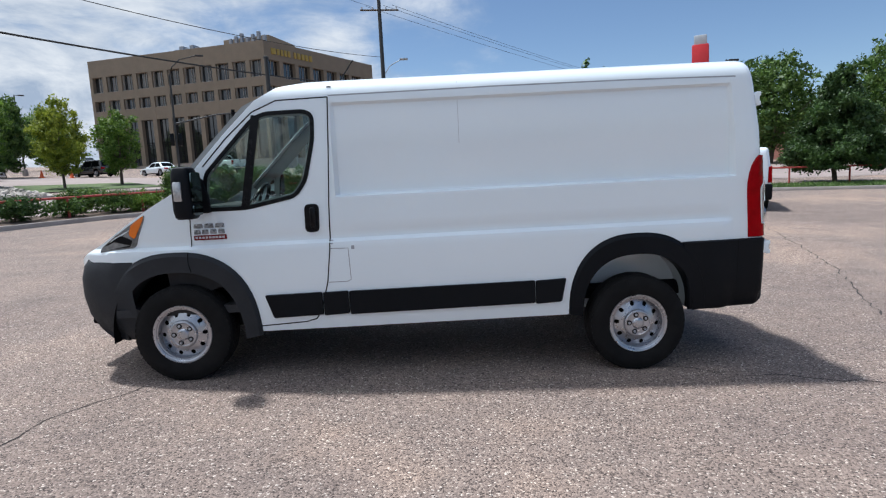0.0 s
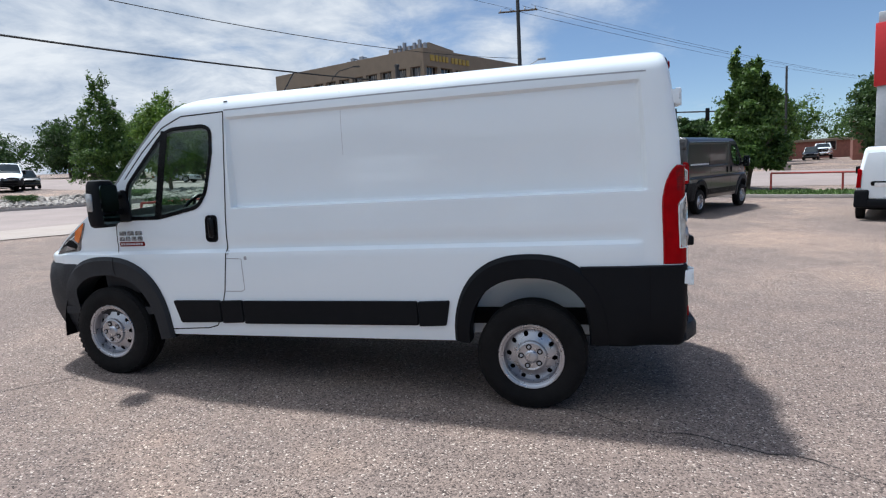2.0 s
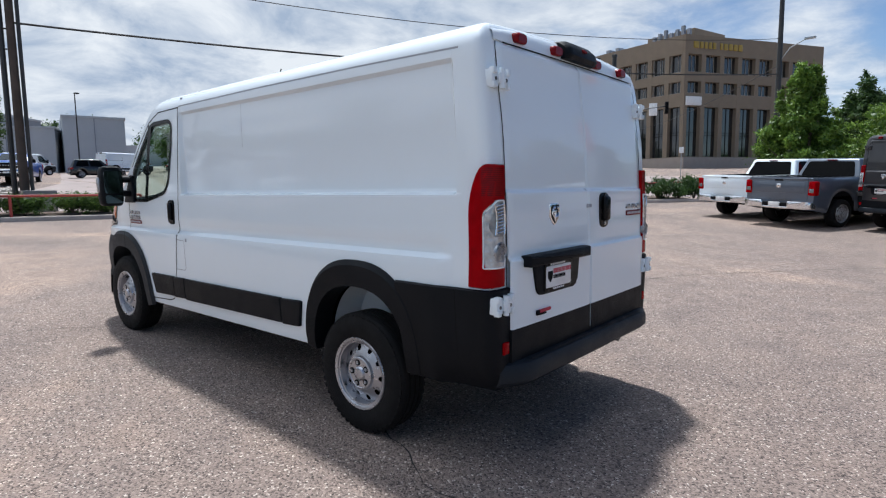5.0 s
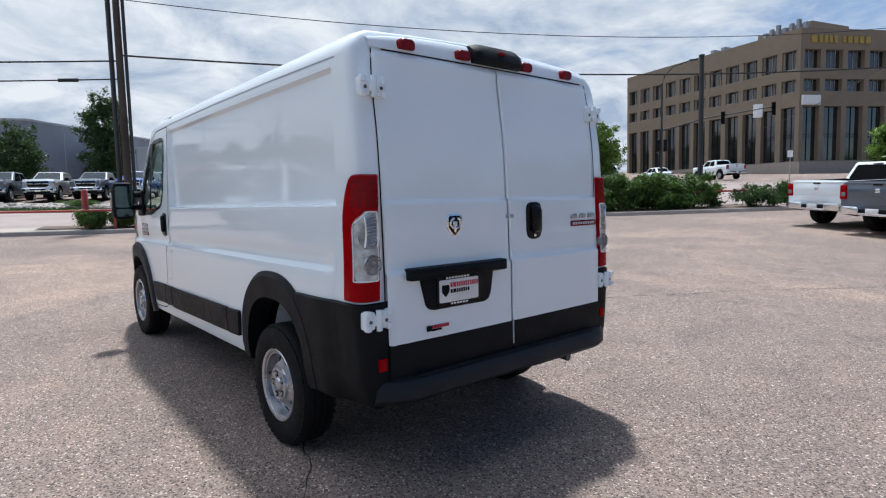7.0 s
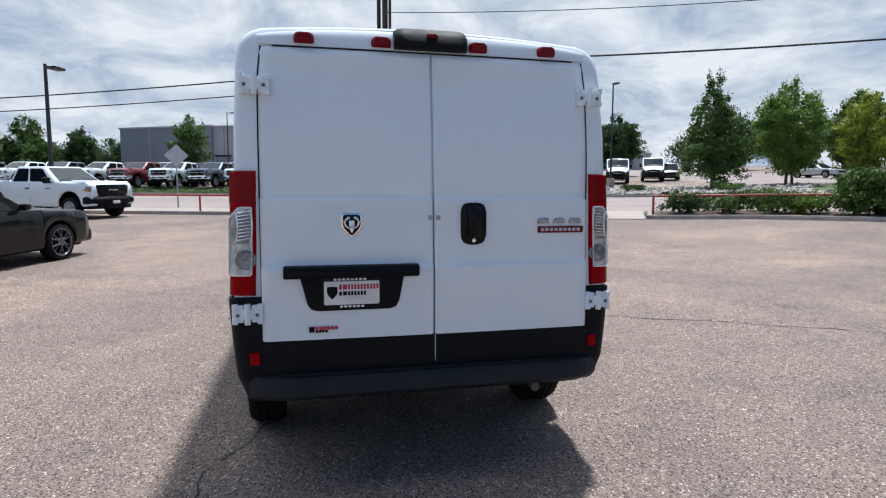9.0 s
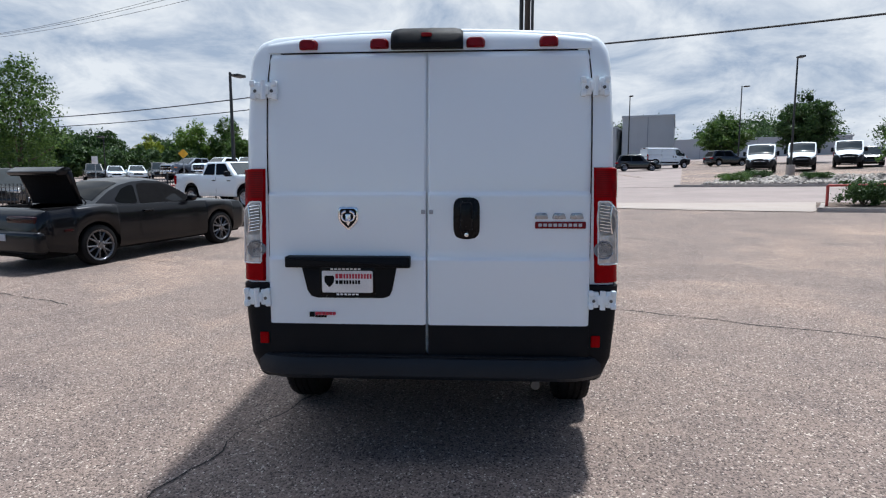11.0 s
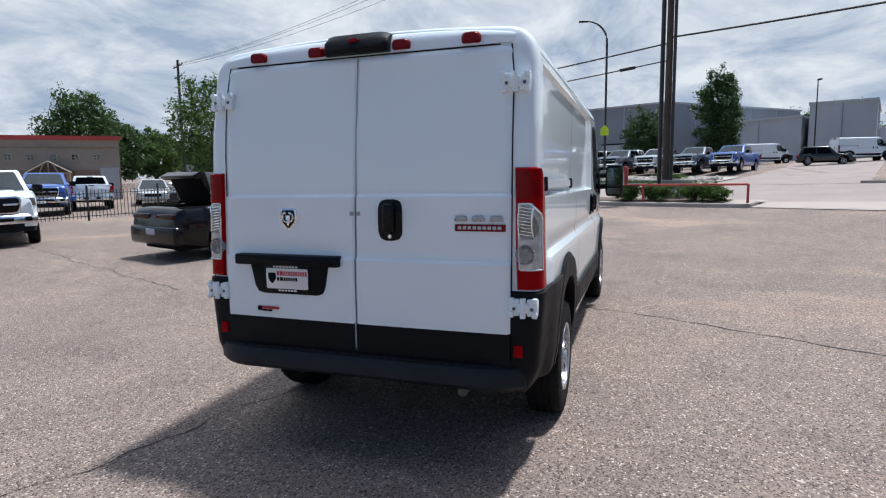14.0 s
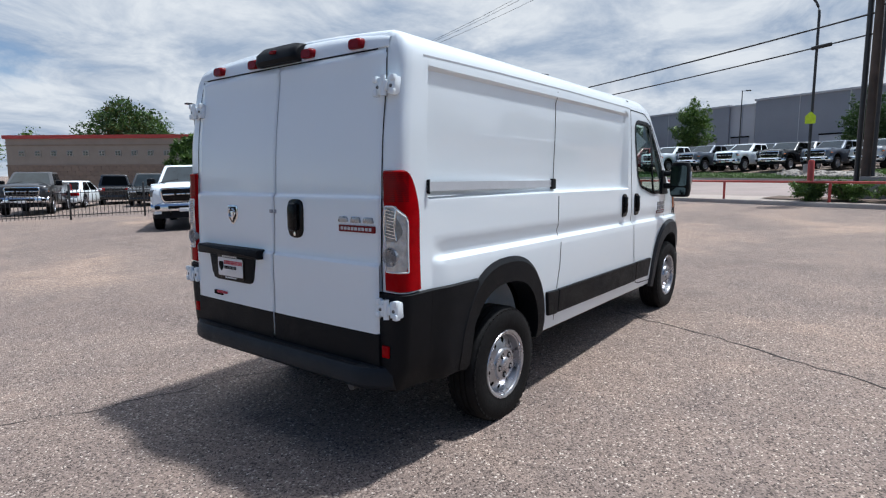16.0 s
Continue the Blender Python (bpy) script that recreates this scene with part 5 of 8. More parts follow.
sheet("lawn_strip", shifted(LOT_NORTH[4:], 0.16), shifted(LOT_NORTH[4:], 3.2), 0.10, TURF, "green turf verge along the lot edge", "lawn", 40, 3)
sheet("lawn_strip", [(-42.5, -12.0), (-37.0, 3.0), (-34.5, 8.0)], [(-47.0, -11.0), (-42.0, 4.5), (-39.0, 9.5)], 0.05, TURF, "dry turf verge across the street", "lawn", 30, 4)
sheet("rock_bed", [(-29.4, 18.6), (-23.5, 26.5), (-20.0, 31.0)], [(-37.0, 23.5), (-33.0, 35.0), (-29.0, 41.0)], 0.05, STONE, "pale landscape gravel bed", "gravel bed", 30, 6)
sheet("rock_bed", [(-40.5, 3.0), (-36.0, 11.5)], [(-44.5, 4.0), (-41.0, 13.5)], 0.07, STONE, "pale landscape gravel bed", "gravel bed", 20, 4)
sheet("lawn_strip", [(-24.0, 33.0), (-18.0, 39.0)], [(-31.0, 43.0), (-24.0, 46.0)], 0.06, TURF, "bright turf corner by the street", "lawn", 20, 5)
kerb([(-60.0, -45.0), (-41.2, -10.0), (-35.2, 5.0), (-33.2, 9.0)], "far concrete kerb of the street")
kerb([(-29.2, 17.2), (-22.2, 26.0), (-16.2, 34.0), (-13.0, 37.5)], "far concrete kerb of the street")


def crack(pts, seed, width=0.018):
    """An irregular open crack in the asphalt, with side branches."""
    rnd = random.Random(seed)
    p = along(pts, max(6, int(sum((Vector(b) - Vector(a)).length for a, b in zip(pts, pts[1:])) / 0.11)))
    bm = bmesh.new()
    rows, wob = [], 0.0
    for i, v in enumerate(p):
        d = (p[min(i + 1, len(p) - 1)] - p[max(i - 1, 0)]).normalized()
        wob = 0.75 * wob + rnd.uniform(-0.035, 0.035)
        nrm = Vector((-d.y, d.x))
        w = width * rnd.uniform(0.25, 1.0)
        a, b = v + nrm * (wob - w / 2), v + nrm * (wob + w / 2)
        rows.append([(a.x, a.y, ground_z(a.x, a.y) + 0.004), (b.x, b.y, ground_z(b.x, b.y) + 0.004)])
    quads(bm, rows)
    return tagged(part("asphalt_crack", bm, CRACK), "thin dark crack across the worn asphalt", "crack", kind="structure")


crack([(-1.45, 5.9), (-1.31, 6.19), (-1.06, 6.66), (-0.93, 7.0), (-0.68, 7.45), (-0.42, 8.03), (-0.19, 8.4), (0.31, 9.42), (1.4, 11.2), (2.7, 12.8), (5.5, 15.5)], 3, 0.026)
crack([(4.4, 3.3), (3.5, 3.55), (3.33, 3.64), (3.15, 3.81), (2.9, 3.85), (2.65, 3.94), (2.42, 4.04), (2.2, 4.03), (1.5, 4.35)], 5, 0.013)
crack([(-4.6, -8.0), (-4.41, -7.37), (-3.37, -5.0), (-2.24, -2.42), (-1.5, -0.53), (-1.0, 0.6)], 7, 0.026)
crack([(4.5, 5.6), (4.6, 5.84), (5.34, 7.23), (5.75, 8.0), (6.43, 9.52), (7.07, 11.24), (8.2, 14.2)], 9, 0.024)
crack([(-2.22, 4.12), (-2.48, 3.72), (-2.66, 3.1), (-2.93, 2.4), (-3.3, 1.72), (-3.7, 0.83), (-4.1, -0.06), (-5.2, -2.6)], 11, 0.013)

VAN = pose(1.512, 5.235, 0.0)
cargo_van(PAINT_WHITE, VAN, "white low-roof cargo van with black plastic cladding parked on asphalt", front_drop=0.108, hub_z=0.352)



# ---- other vehicles, each heading along its own +x ----
def car_shell(bm, xs, top_x, top_z, half_x, half_y, sill, arches, crown=0.03, gap=None):
    """Lower body of a car: sides with wheel openings, closed above; gap leaves an open load bed."""
    fr = [0.0, 0.06, 0.2, 0.45, 0.65, 0.8, 0.92, 1.0]
    fy = [0.94, 0.97, 0.995, 1.0, 0.995, 0.985, 0.965, 0.93]
    stations = []
    for x in xs:
        zt, h = float(np.interp(x, top_x, top_z)), float(np.interp(x, half_x, half_y))
        zb = float(np.interp(x, [xs[0], xs[0] + 0.5, xs[-1] - 0.5, xs[-1]], [sill + 0.1, sill, sill, sill + 0.06]))
        for xc, r in arches:
            u = abs(x - xc) / r
            if u < 1:
                zb = max(zb, sill + 0.06 + (r + 0.0) * math.sqrt(1 - u * u) * 1.0)
        zb = min(zb, zt - 0.12)
        col = [(f, zb + (zt - zb) * t) for f, t in zip(fy, fr)]
        stations.append((x, h, col, zt))
    for s in (-1, 1):
        rows = []
        for x, h, col, zt in stations:
            rows.append([(x, s * h * f, z) for f, z in col] + [(x, s * h * 0.8, zt + crown * 0.5), (x, s * h * 0.4, zt + crown), (x, 0.0, zt + crown)])
        vs = [[bm.verts.new(p) for p in r] for r in rows]
        for a, b, st in zip(vs, vs[1:], stations):
            for i in range(len(a) - 1):
                if gap and gap[0] < st[0] < gap[1] and i >= 8:
                    continue
                bm.faces.new((a[i], a[i + 1], b[i + 1], b[i]))
        for ring in (vs[0], vs[-1]):
            x = ring[0].co.x
            z0 = ring[0].co.z
            c = bm.verts.new((x, 0, z0))
            for i in range(len(ring) - 1):
                bm.faces.new((ring[i], ring[i + 1], c))
    bmesh.ops.remove_doubles(bm, verts=bm.verts, dist=0.002)


def cab_frame(x0, x1, yb, z0, r0, r1, yr, z1):
    """Corner finder of a glasshouse: side u from rear to front, v from waist to roof."""
    def side(s, u, v, off=0.0):
        p = Vector((x0 + (x1 - x0) * u, s * yb, z0)).lerp(Vector((r0 + (r1 - r0) * u, s * yr, z1)), v)
        return p + Vector((0, s * off, off * 0.3))

    def front(a, v, off=0.0):
        p = Vector((x1, a * yb, z0)).lerp(Vector((r1, a * yr, z1)), v)
        return p + Vector((off, 0, off))

    def rear(a, v, off=0.0):
        p = Vector((x0, a * yb, z0)).lerp(Vector((r0, a * yr, z1)), v)
        return p + Vector((-off, 0, off * 0.5))
    return side, front, rear


def cab_shell(bm, x0, x1, yb, z0, r0, r1, yr, z1, bevel=0.07):
    lo = [(x0, -yb, z0), (x1, -yb, z0), (x1, yb, z0), (x0, yb, z0)]
    hi = [(r0, -yr, z1), (r1, -yr, z1), (r1, yr, z1), (r0, yr, z1)]
    a, b = [bm.verts.new(p) for p in lo], [bm.verts.new(p) for p in hi]
    fs = [bm.faces.new(b)] + [bm.faces.new((a[i], a[(i + 1) % 4], b[(i + 1) % 4], b[i])) for i in range(4)]
    es = {e for f in fs for e in f.edges if not (e.verts[0] in a and e.verts[1] in a)}
    bmesh.ops.bevel(bm, geom=list(es), offset=bevel, segments=4, affect="EDGES", profile=0.5)


def pane(name, corners, mat, parent, depth=0.006, label=""):
    c = [Vector(p) for p in corners]
    n = (c[1] - c[0]).cross(c[3] - c[0]).normalized()
    mid = sum(c, Vector()) / 4
    ring = []
    for i, p in enumerate(c):
        q, o = c[(i + 1) % 4], c[i - 1]
        r = min(0.06, (p - q).length * 0.3, (p - o).length * 0.3)
        s, e = p + (o - p).normalized() * r, p + (q - p).normalized() * r
        ring += [s, s * 0.25 + p * 0.5 + e * 0.25, e]
    bm = bmesh.new()
    a = [bm.verts.new(p) for p in ring]
    b = [bm.verts.new(p - n * depth * 4) for p in ring]
    d = [bm.verts.new(p + n * depth * 4) for p in ring]
    if (mid - Vector((0, 0, 1.2))).dot(n) < 0:
        b, d = d, b
    bm.faces.new(a)
    for i in range(len(ring)):
        k = (i + 1) % len(ring)
        bm.faces.new((a[i], a[k], b[k], b[i]))
    for v in d:
        bm.verts.remove(v)
    return part(name, bm, mat, parent, label, smooth=False)


def glaze(root, side, front, rear, cuts, mat=None):
    mat = mat or DARK_GLASS
    for s in (-1, 1):
        for u0, u1, top0, top1 in cuts:
            pane("side_window", [side(s, u0, 0.10, 0.012), side(s, u1, 0.10, 0.012), side(s, top1, 0.86, 0.012), side(s, top0, 0.86, 0.012)], mat, root)
    pane("windshield", [front(-0.88, 0.06, 0.012), front(0.88, 0.06, 0.012), front(0.84, 0.90, 0.012), front(-0.84, 0.90, 0.012)], SCREEN_GLASS, root)
    pane("rear_window", [rear(-0.84, 0.16, 0.012), rear(0.84, 0.16, 0.012), rear(0.82, 0.86, 0.012), rear(-0.82, 0.86, 0.012)], mat, root)


def car_wheels(root, front_x, rear_x, track, r, rim, mat, spokes=0, holes=8, width=0.25):
    for x in (front_x, rear_x):
        for s in (-1, 1):
            wheel_thing(root, x, s * track, r - 0.005, r, width, rim, mat, s, spokes=spokes, holes=holes, lugs=5, turn=random.uniform(0, 60), fine=False)


def pickup_truck(paint, m, label, group="", trim=None, grille=None, long_cab=True, rim=None, low=None):
    """Crew-cab pickup truck, 5.85 m long."""
    trim, grille = trim or CHROME, grille or GLOSS_BLACK
    root = thing("pickup_truck", label, "pickup truck", m, group)
    xs = sorted(set([round(v, 3) for v in np.arange(-2.95, 2.66, 0.07)] + [-2.97, 2.60, 2.66, 2.70] + [round(1.78 + 0.5 * math.cos(a), 3) for a in np.linspace(0, math.pi, 15)]
                + [round(-1.82 + 0.5 * math.cos(a), 3) for a in np.linspace(0, math.pi, 15)]))
    bm = bmesh.new()
    car_shell(bm, xs, [-3.0, -1.06, -1.0, 1.1, 1.35, 2.45, 2.62, 2.72], [1.40, 1.40, 1.34, 1.33, 1.36, 1.33, 1.27, 1.12],
              [-3.0, -2.8, 2.2, 2.55, 2.72], [0.97, 1.0, 1.0, 0.96, 0.86], 0.44, [(1.78, 0.52), (-1.82, 0.52)], 0.04, gap=(-2.86, -1.08))
    part("body", bm, paint, root, "painted steel body")
    bm = bmesh.new()
    box(bm, (-2.90, -0.80, 0.86), (-1.06, 0.80, 0.90))
    for s in (-1, 1):
        box(bm, (-2.90, s * 0.80, 0.88), (-1.06, s * 0.90, 1.415), 0.01)
    box(bm, (-1.12, -0.85, 0.88), (-1.05, 0.85, 1.41))
    part("load_bed", bm, CLADDING, root, "black bed liner")
    gh = (-1.12, 1.28, 0.93, 1.30, -0.88, 0.42, 0.74, 1.93) if long_cab else (-1.02, 1.28, 0.93, 1.30, -0.82, 0.42, 0.74, 1.93)
    bm = bmesh.new()
    cab_shell(bm, *gh)
    part("cab", bm, paint, root)
    side, front, rear = cab_frame(*gh)
    glaze(root, side, front, rear, [(0.07, 0.40, 0.10, 0.44), (0.45, 0.86, 0.49, 0.90)])
    for s in (-1, 1):
        bm = bmesh.new()
        quads(bm, [[(x, s * 1.003, 0.56), (x + 0.012, s * 1.003, 0.56)] if z == 0 else [(x, s * 0.985, 1.27), (x + 0.012, s * 0.985, 1.27)] for x in (-0.02,) for z in (0, 1)])
        part("door_seam", bm, SEAM, root)
        for x in (-0.14, 0.86):
            part("door_handle", boxed((x - 0.11, s * 0.975, 1.10), (x + 0.09, s * 1.025, 1.135), 0.012), trim, root)
        bm = bmesh.new()
        box(bm, (0.88, s * 0.98, 1.30), (1.02, s * 1.24, 1.53), 0.05, 3)
        tube(bm, [(0.98, s * 0.92, 1.33), (0.96, s * 1.08, 1.36)], 0.03, 6)
        mir = part("door_mirror", bm, GLOSS_BLACK, root)
        for xc in (1.78, -1.82):
            bm = bmesh.new()
            pts = [(xc + 0.50 * math.cos(a), 0.56 + 0.50 * math.sin(a)) for a in np.linspace(0, math.pi, 15)]
            quads(bm, [[(x, s * 0.96, z), (x, s * 0.55, z)] for x, z in pts])
            quads(bm, [[(x, s * 0.55, z), (x, s * 0.55, 0.5)] for x, z in pts])
            part("wheel_housing", bm, SEAM, root)
        bm = bmesh.new()
        prism(bm, rounded([(s * 0.66, 0.99), (s * 0.955, 1.01), (s * 0.945, 1.20), (s * 0.70, 1.215)], 0.04, 3), 2.36, 2.68, "x", 0.03)
        hl = part("headlamp", bm, LENS_GREY, root, "clear headlamp in a dark bezel")
        for z in (1.055, 1.155):
            bm = bmesh.new()
            lathe(bm, [(0.042, 2.64), (0.042, 2.688), (0.032, 2.682), (0.001, 2.675)], "x", 12, (0, s * 0.775, z))
            part("lamp_bowl", bm, CHROME, hl)
        part("amber_lens", boxed((2.34, s * 0.88, 1.03), (2.655, s * 0.968, 1.09), 0.01), LAMP_AMBER, hl)
        bm = bmesh.new()
        prism(bm, rounded([(s * 0.815, 0.94), (s * 1.004, 0.94), (s * 1.004, 1.33), (s * 0.835, 1.33)], 0.03, 3), -2.995, -2.82, "x", 0.015)
        tl = part("tail_lamp", bm, LAMP_RED, root, "red tail lamp")
        part("reversing_lamp", boxed((-3.002, s * 0.85, 1.02), (-2.95, s * 0.975, 1.13), 0.01), LENS_GREY, tl)
        part("fog_slot", boxed((2.66, s * 0.60, 0.635), (2.842 - 0.06, s * 0.84, 0.745), 0.03), SEAM, root)
        bm = bmesh.new()
        tube(bm, [(2.70, s * 0.40, 0.47), (2.86, s * 0.40, 0.46), (2.86, s * 0.40, 0.53), (2.70, s * 0.40, 0.54)], 0.016, 6)
        part("tow_hook", bm, GLOSS_BLACK, root)
        part("fender_brow", boxed((1.36, s * 0.60, 1.30), (2.48, s * 0.93, 1.372), 0.035, 3), paint, root)
    bm = bmesh.new()
    prism(bm, rounded([(-0.57, 0.86), (0.57, 0.86), (0.63, 1.215), (-0.63, 1.215)], 0.08, 4), 2.58, 2.735, "x", 0.02)
    gr = part("grille", bm, grille, root, "broad black grille")
    bm = bmesh.new()
    prism(bm, rounded([(-0.61, 0.835), (0.61, 0.835), (0.67, 1.25), (-0.67, 1.25)], 0.09, 4), 2.50, 2.722, "x", 0.02)
    part("grille_surround", bm, trim, gr)
    for s in (-1, 1):
        part("grille_bar", boxed((2.72, s * 0.27, 1.035), (2.752, s * 0.585, 1.085), 0.008), trim if trim is CHROME else grille, gr)
    for k in range(3):
        part("grille_emblem", boxed((2.735, -0.20 + k * 0.135, 1.04), (2.756, -0.095 + k * 0.135, 1.085), 0.01), CHROME, gr)
    bm = bmesh.new()
    prism(bm, [(1.36, 1.385), (1.46, 1.415), (2.30, 1.395), (2.56, 1.325), (2.66, 1.255), (2.30, 1.24), (1.36, 1.30)], -0.56, 0.56, "y", 0.045)
    part("hood_bulge", bm, paint, root)
    part("wiper_cowl", boxed((1.24, -0.86, 1.34), (1.38, 0.86, 1.372), 0.01), GLOSS_BLACK, root)
    for s in (-1, 1):
        bm = bmesh.new()
        tube(bm, [(1.31, s * 0.75 - 0.10, 1.385), (1.13, s * 0.28, 1.475)], 0.010, 5)
        part("wiper", bm, GLOSS_BLACK, root)
    # chrome bumper bar over a dark lower valance
    bm = bmesh.new()
    plan = [(2.40, -0.975), (2.66, -0.955), (2.80, -0.62), (2.835, 0.0), (2.80, 0.62), (2.66, 0.955), (2.40, 0.975)]
    rows = []
    for z, k in ((0.56, -0.05), (0.585, 0.0), (0.70, 0.01), (0.745, 0.0), (0.80, -0.045), (0.84, -0.10)):
        rows.append([(x + (k if x > 2.5 else 0), y, z) for x, y in plan])
    quads(bm, rows)
    fb = part("front_bumper", bm, low or trim, root)
    bm = bmesh.new()
    prism(bm, rounded([(2.3, -0.93), (2.60, -0.90), (2.75, -0.55), (2.785, 0.0), (2.75, 0.55), (2.60, 0.90), (2.3, 0.93)], 0.08, 3), 0.37, 0.82, "z", 0.05)
    part("valance", bm, CLADDING, fb, "black lower valance")
    part("air_intake", boxed((2.76, -0.46, 0.645), (2.853, 0.46, 0.735), 0.03), SEAM, fb)
    part("front_plate", boxed((2.845, -0.15, 0.555), (2.868, 0.15, 0.665), 0.004), PLATE_WHITE, fb)
    bm = bmesh.new()
    for s in (-1, 1):
        prism(bm, rounded([(-3.15, s * 0.36), (-3.15, s * 0.80), (-3.08, s * 0.955), (-2.86, s * 0.985), (-2.86, s * 0.36)], 0.04, 3), 0.56, 0.765, "z", 0.025)
    box(bm, (-3.13, -0.37, 0.545), (-2.90, 0.37, 0.615), 0.02)
    rb = part("rear_bumper", bm, low or trim, root)
    part("step_pad", boxed((-3.12, -0.36, 0.60), (-2.88, 0.36, 0.72), 0.02), CLADDING, rb, "black bumper step")
    part("rear_plate", boxed((-3.145, -0.16, 0.61), (-3.11, 0.16, 0.73), 0.004), PLATE_WHITE, rb)
    bm = bmesh.new()
    box(bm, (-2.985, -0.805, 0.79), (-2.90, 0.805, 1.375), 0.02)
    box(bm, (-3.005, -0.80, 1.345), (-2.88, 0.80, 1.41), 0.02)
    box(bm, (-2.997, -0.74, 0.99), (-2.95, 0.74, 1.30), 0.02)
    tg = part("tailgate", bm, paint, root, "closed tailgate")
    part("tailgate_emblem", boxed((-3.008, -0.065, 1.13), (-2.97, 0.065, 1.25), 0.03), CHROME, tg)
    part("tailgate_handle", boxed((-3.012, -0.12, 1.325), (-2.96, 0.12, 1.375), 0.012), GLOSS_BLACK, tg)
    part("tailgate_gap", boxed((-2.94, -0.82, 0.765), (-2.88, 0.82, 0.80)), SEAM, tg)
    part("underbody", boxed((-2.3, -0.70, 0.42), (2.4, 0.70, 0.62), 0.02), SEAM, root)
    part("high_brake_lamp", boxed((-0.94, -0.14, 1.87), (-0.88, 0.14, 1.90), 0.005), LAMP_DEEP, root)
    car_wheels(root, 1.78, -1.82, 0.86, 0.40, 0.25, rim or STEEL, holes=8, spokes=0 if rim is None else 6, width=0.27)
    return root


def passenger_car(paint, m, label, group="", tall=False):
    """Plain saloon or sport-utility seen across the lots."""
    root = thing("sport_utility" if tall else "saloon_car", label, "car", m, group)
    h = 1.0 if tall else 0.88
    xs = [round(v, 3) for v in np.arange(-2.28, 2.29, 0.08)] + [2.33]
    bm = bmesh.new()
    car_shell(bm, xs, [-2.3, -2.15, -1.2, 1.0, 2.0, 2.33], [h - 0.15, h + 0.02, h + 0.04, h + 0.0, h - 0.10, h - 0.32], [-2.3, -1.8, 1.7, 2.33], [0.80, 0.91, 0.91, 0.72], 0.30 if not tall else 0.36, [(1.40, 0.40), (-1.38, 0.40)])
    part("body", bm, paint, root)
    gh = (-2.15, 0.95, 0.84, h - 0.02, -1.85, 0.25, 0.66, 1.72) if tall else (-1.75, 0.98, 0.84, h, -1.05, 0.15, 0.62, 1.45)
    bm = bmesh.new()
    cab_shell(bm, *gh)
    part("cab", bm, paint, root)
    glaze(root, *cab_frame(*gh), [(0.08, 0.46, 0.12, 0.47), (0.50, 0.88, 0.51, 0.90)])
    for s in (-1, 1):
        part("headlamp", boxed((2.0, s * 0.45, h - 0.33), (2.31, s * 0.80, h - 0.2), 0.03), LAMP_CLEAR, root)
        part("tail_lamp", boxed((-2.31, s * 0.5, h - 0.22), (-2.05, s * 0.85, h - 0.06), 0.03), LAMP_RED, root)
        part("door_mirror", boxed((0.62, s * 0.86, h), (0.76, s * 1.02, h + 0.13), 0.03), paint, root)
    part("grille", boxed((2.2, -0.42, h - 0.42), (2.345, 0.42, h - 0.24), 0.02), GLOSS_BLACK, root)
    part("front_bumper", boxed((2.05, -0.78, 0.28), (2.37, 0.78, 0.46), 0.05), paint, root)
    part("rear_bumper", boxed((-2.37, -0.80, 0.30), (-2.1, 0.80, 0.55), 0.05), paint, root)
    part("underbody", boxed((-2.2, -0.7, 0.25), (2.2, 0.7, 0.5), 0.02), SEAM, root)
    car_wheels(root, 1.40, -1.38, 0.79, 0.335, 0.22, STEEL, spokes=5, width=0.21)
    return root


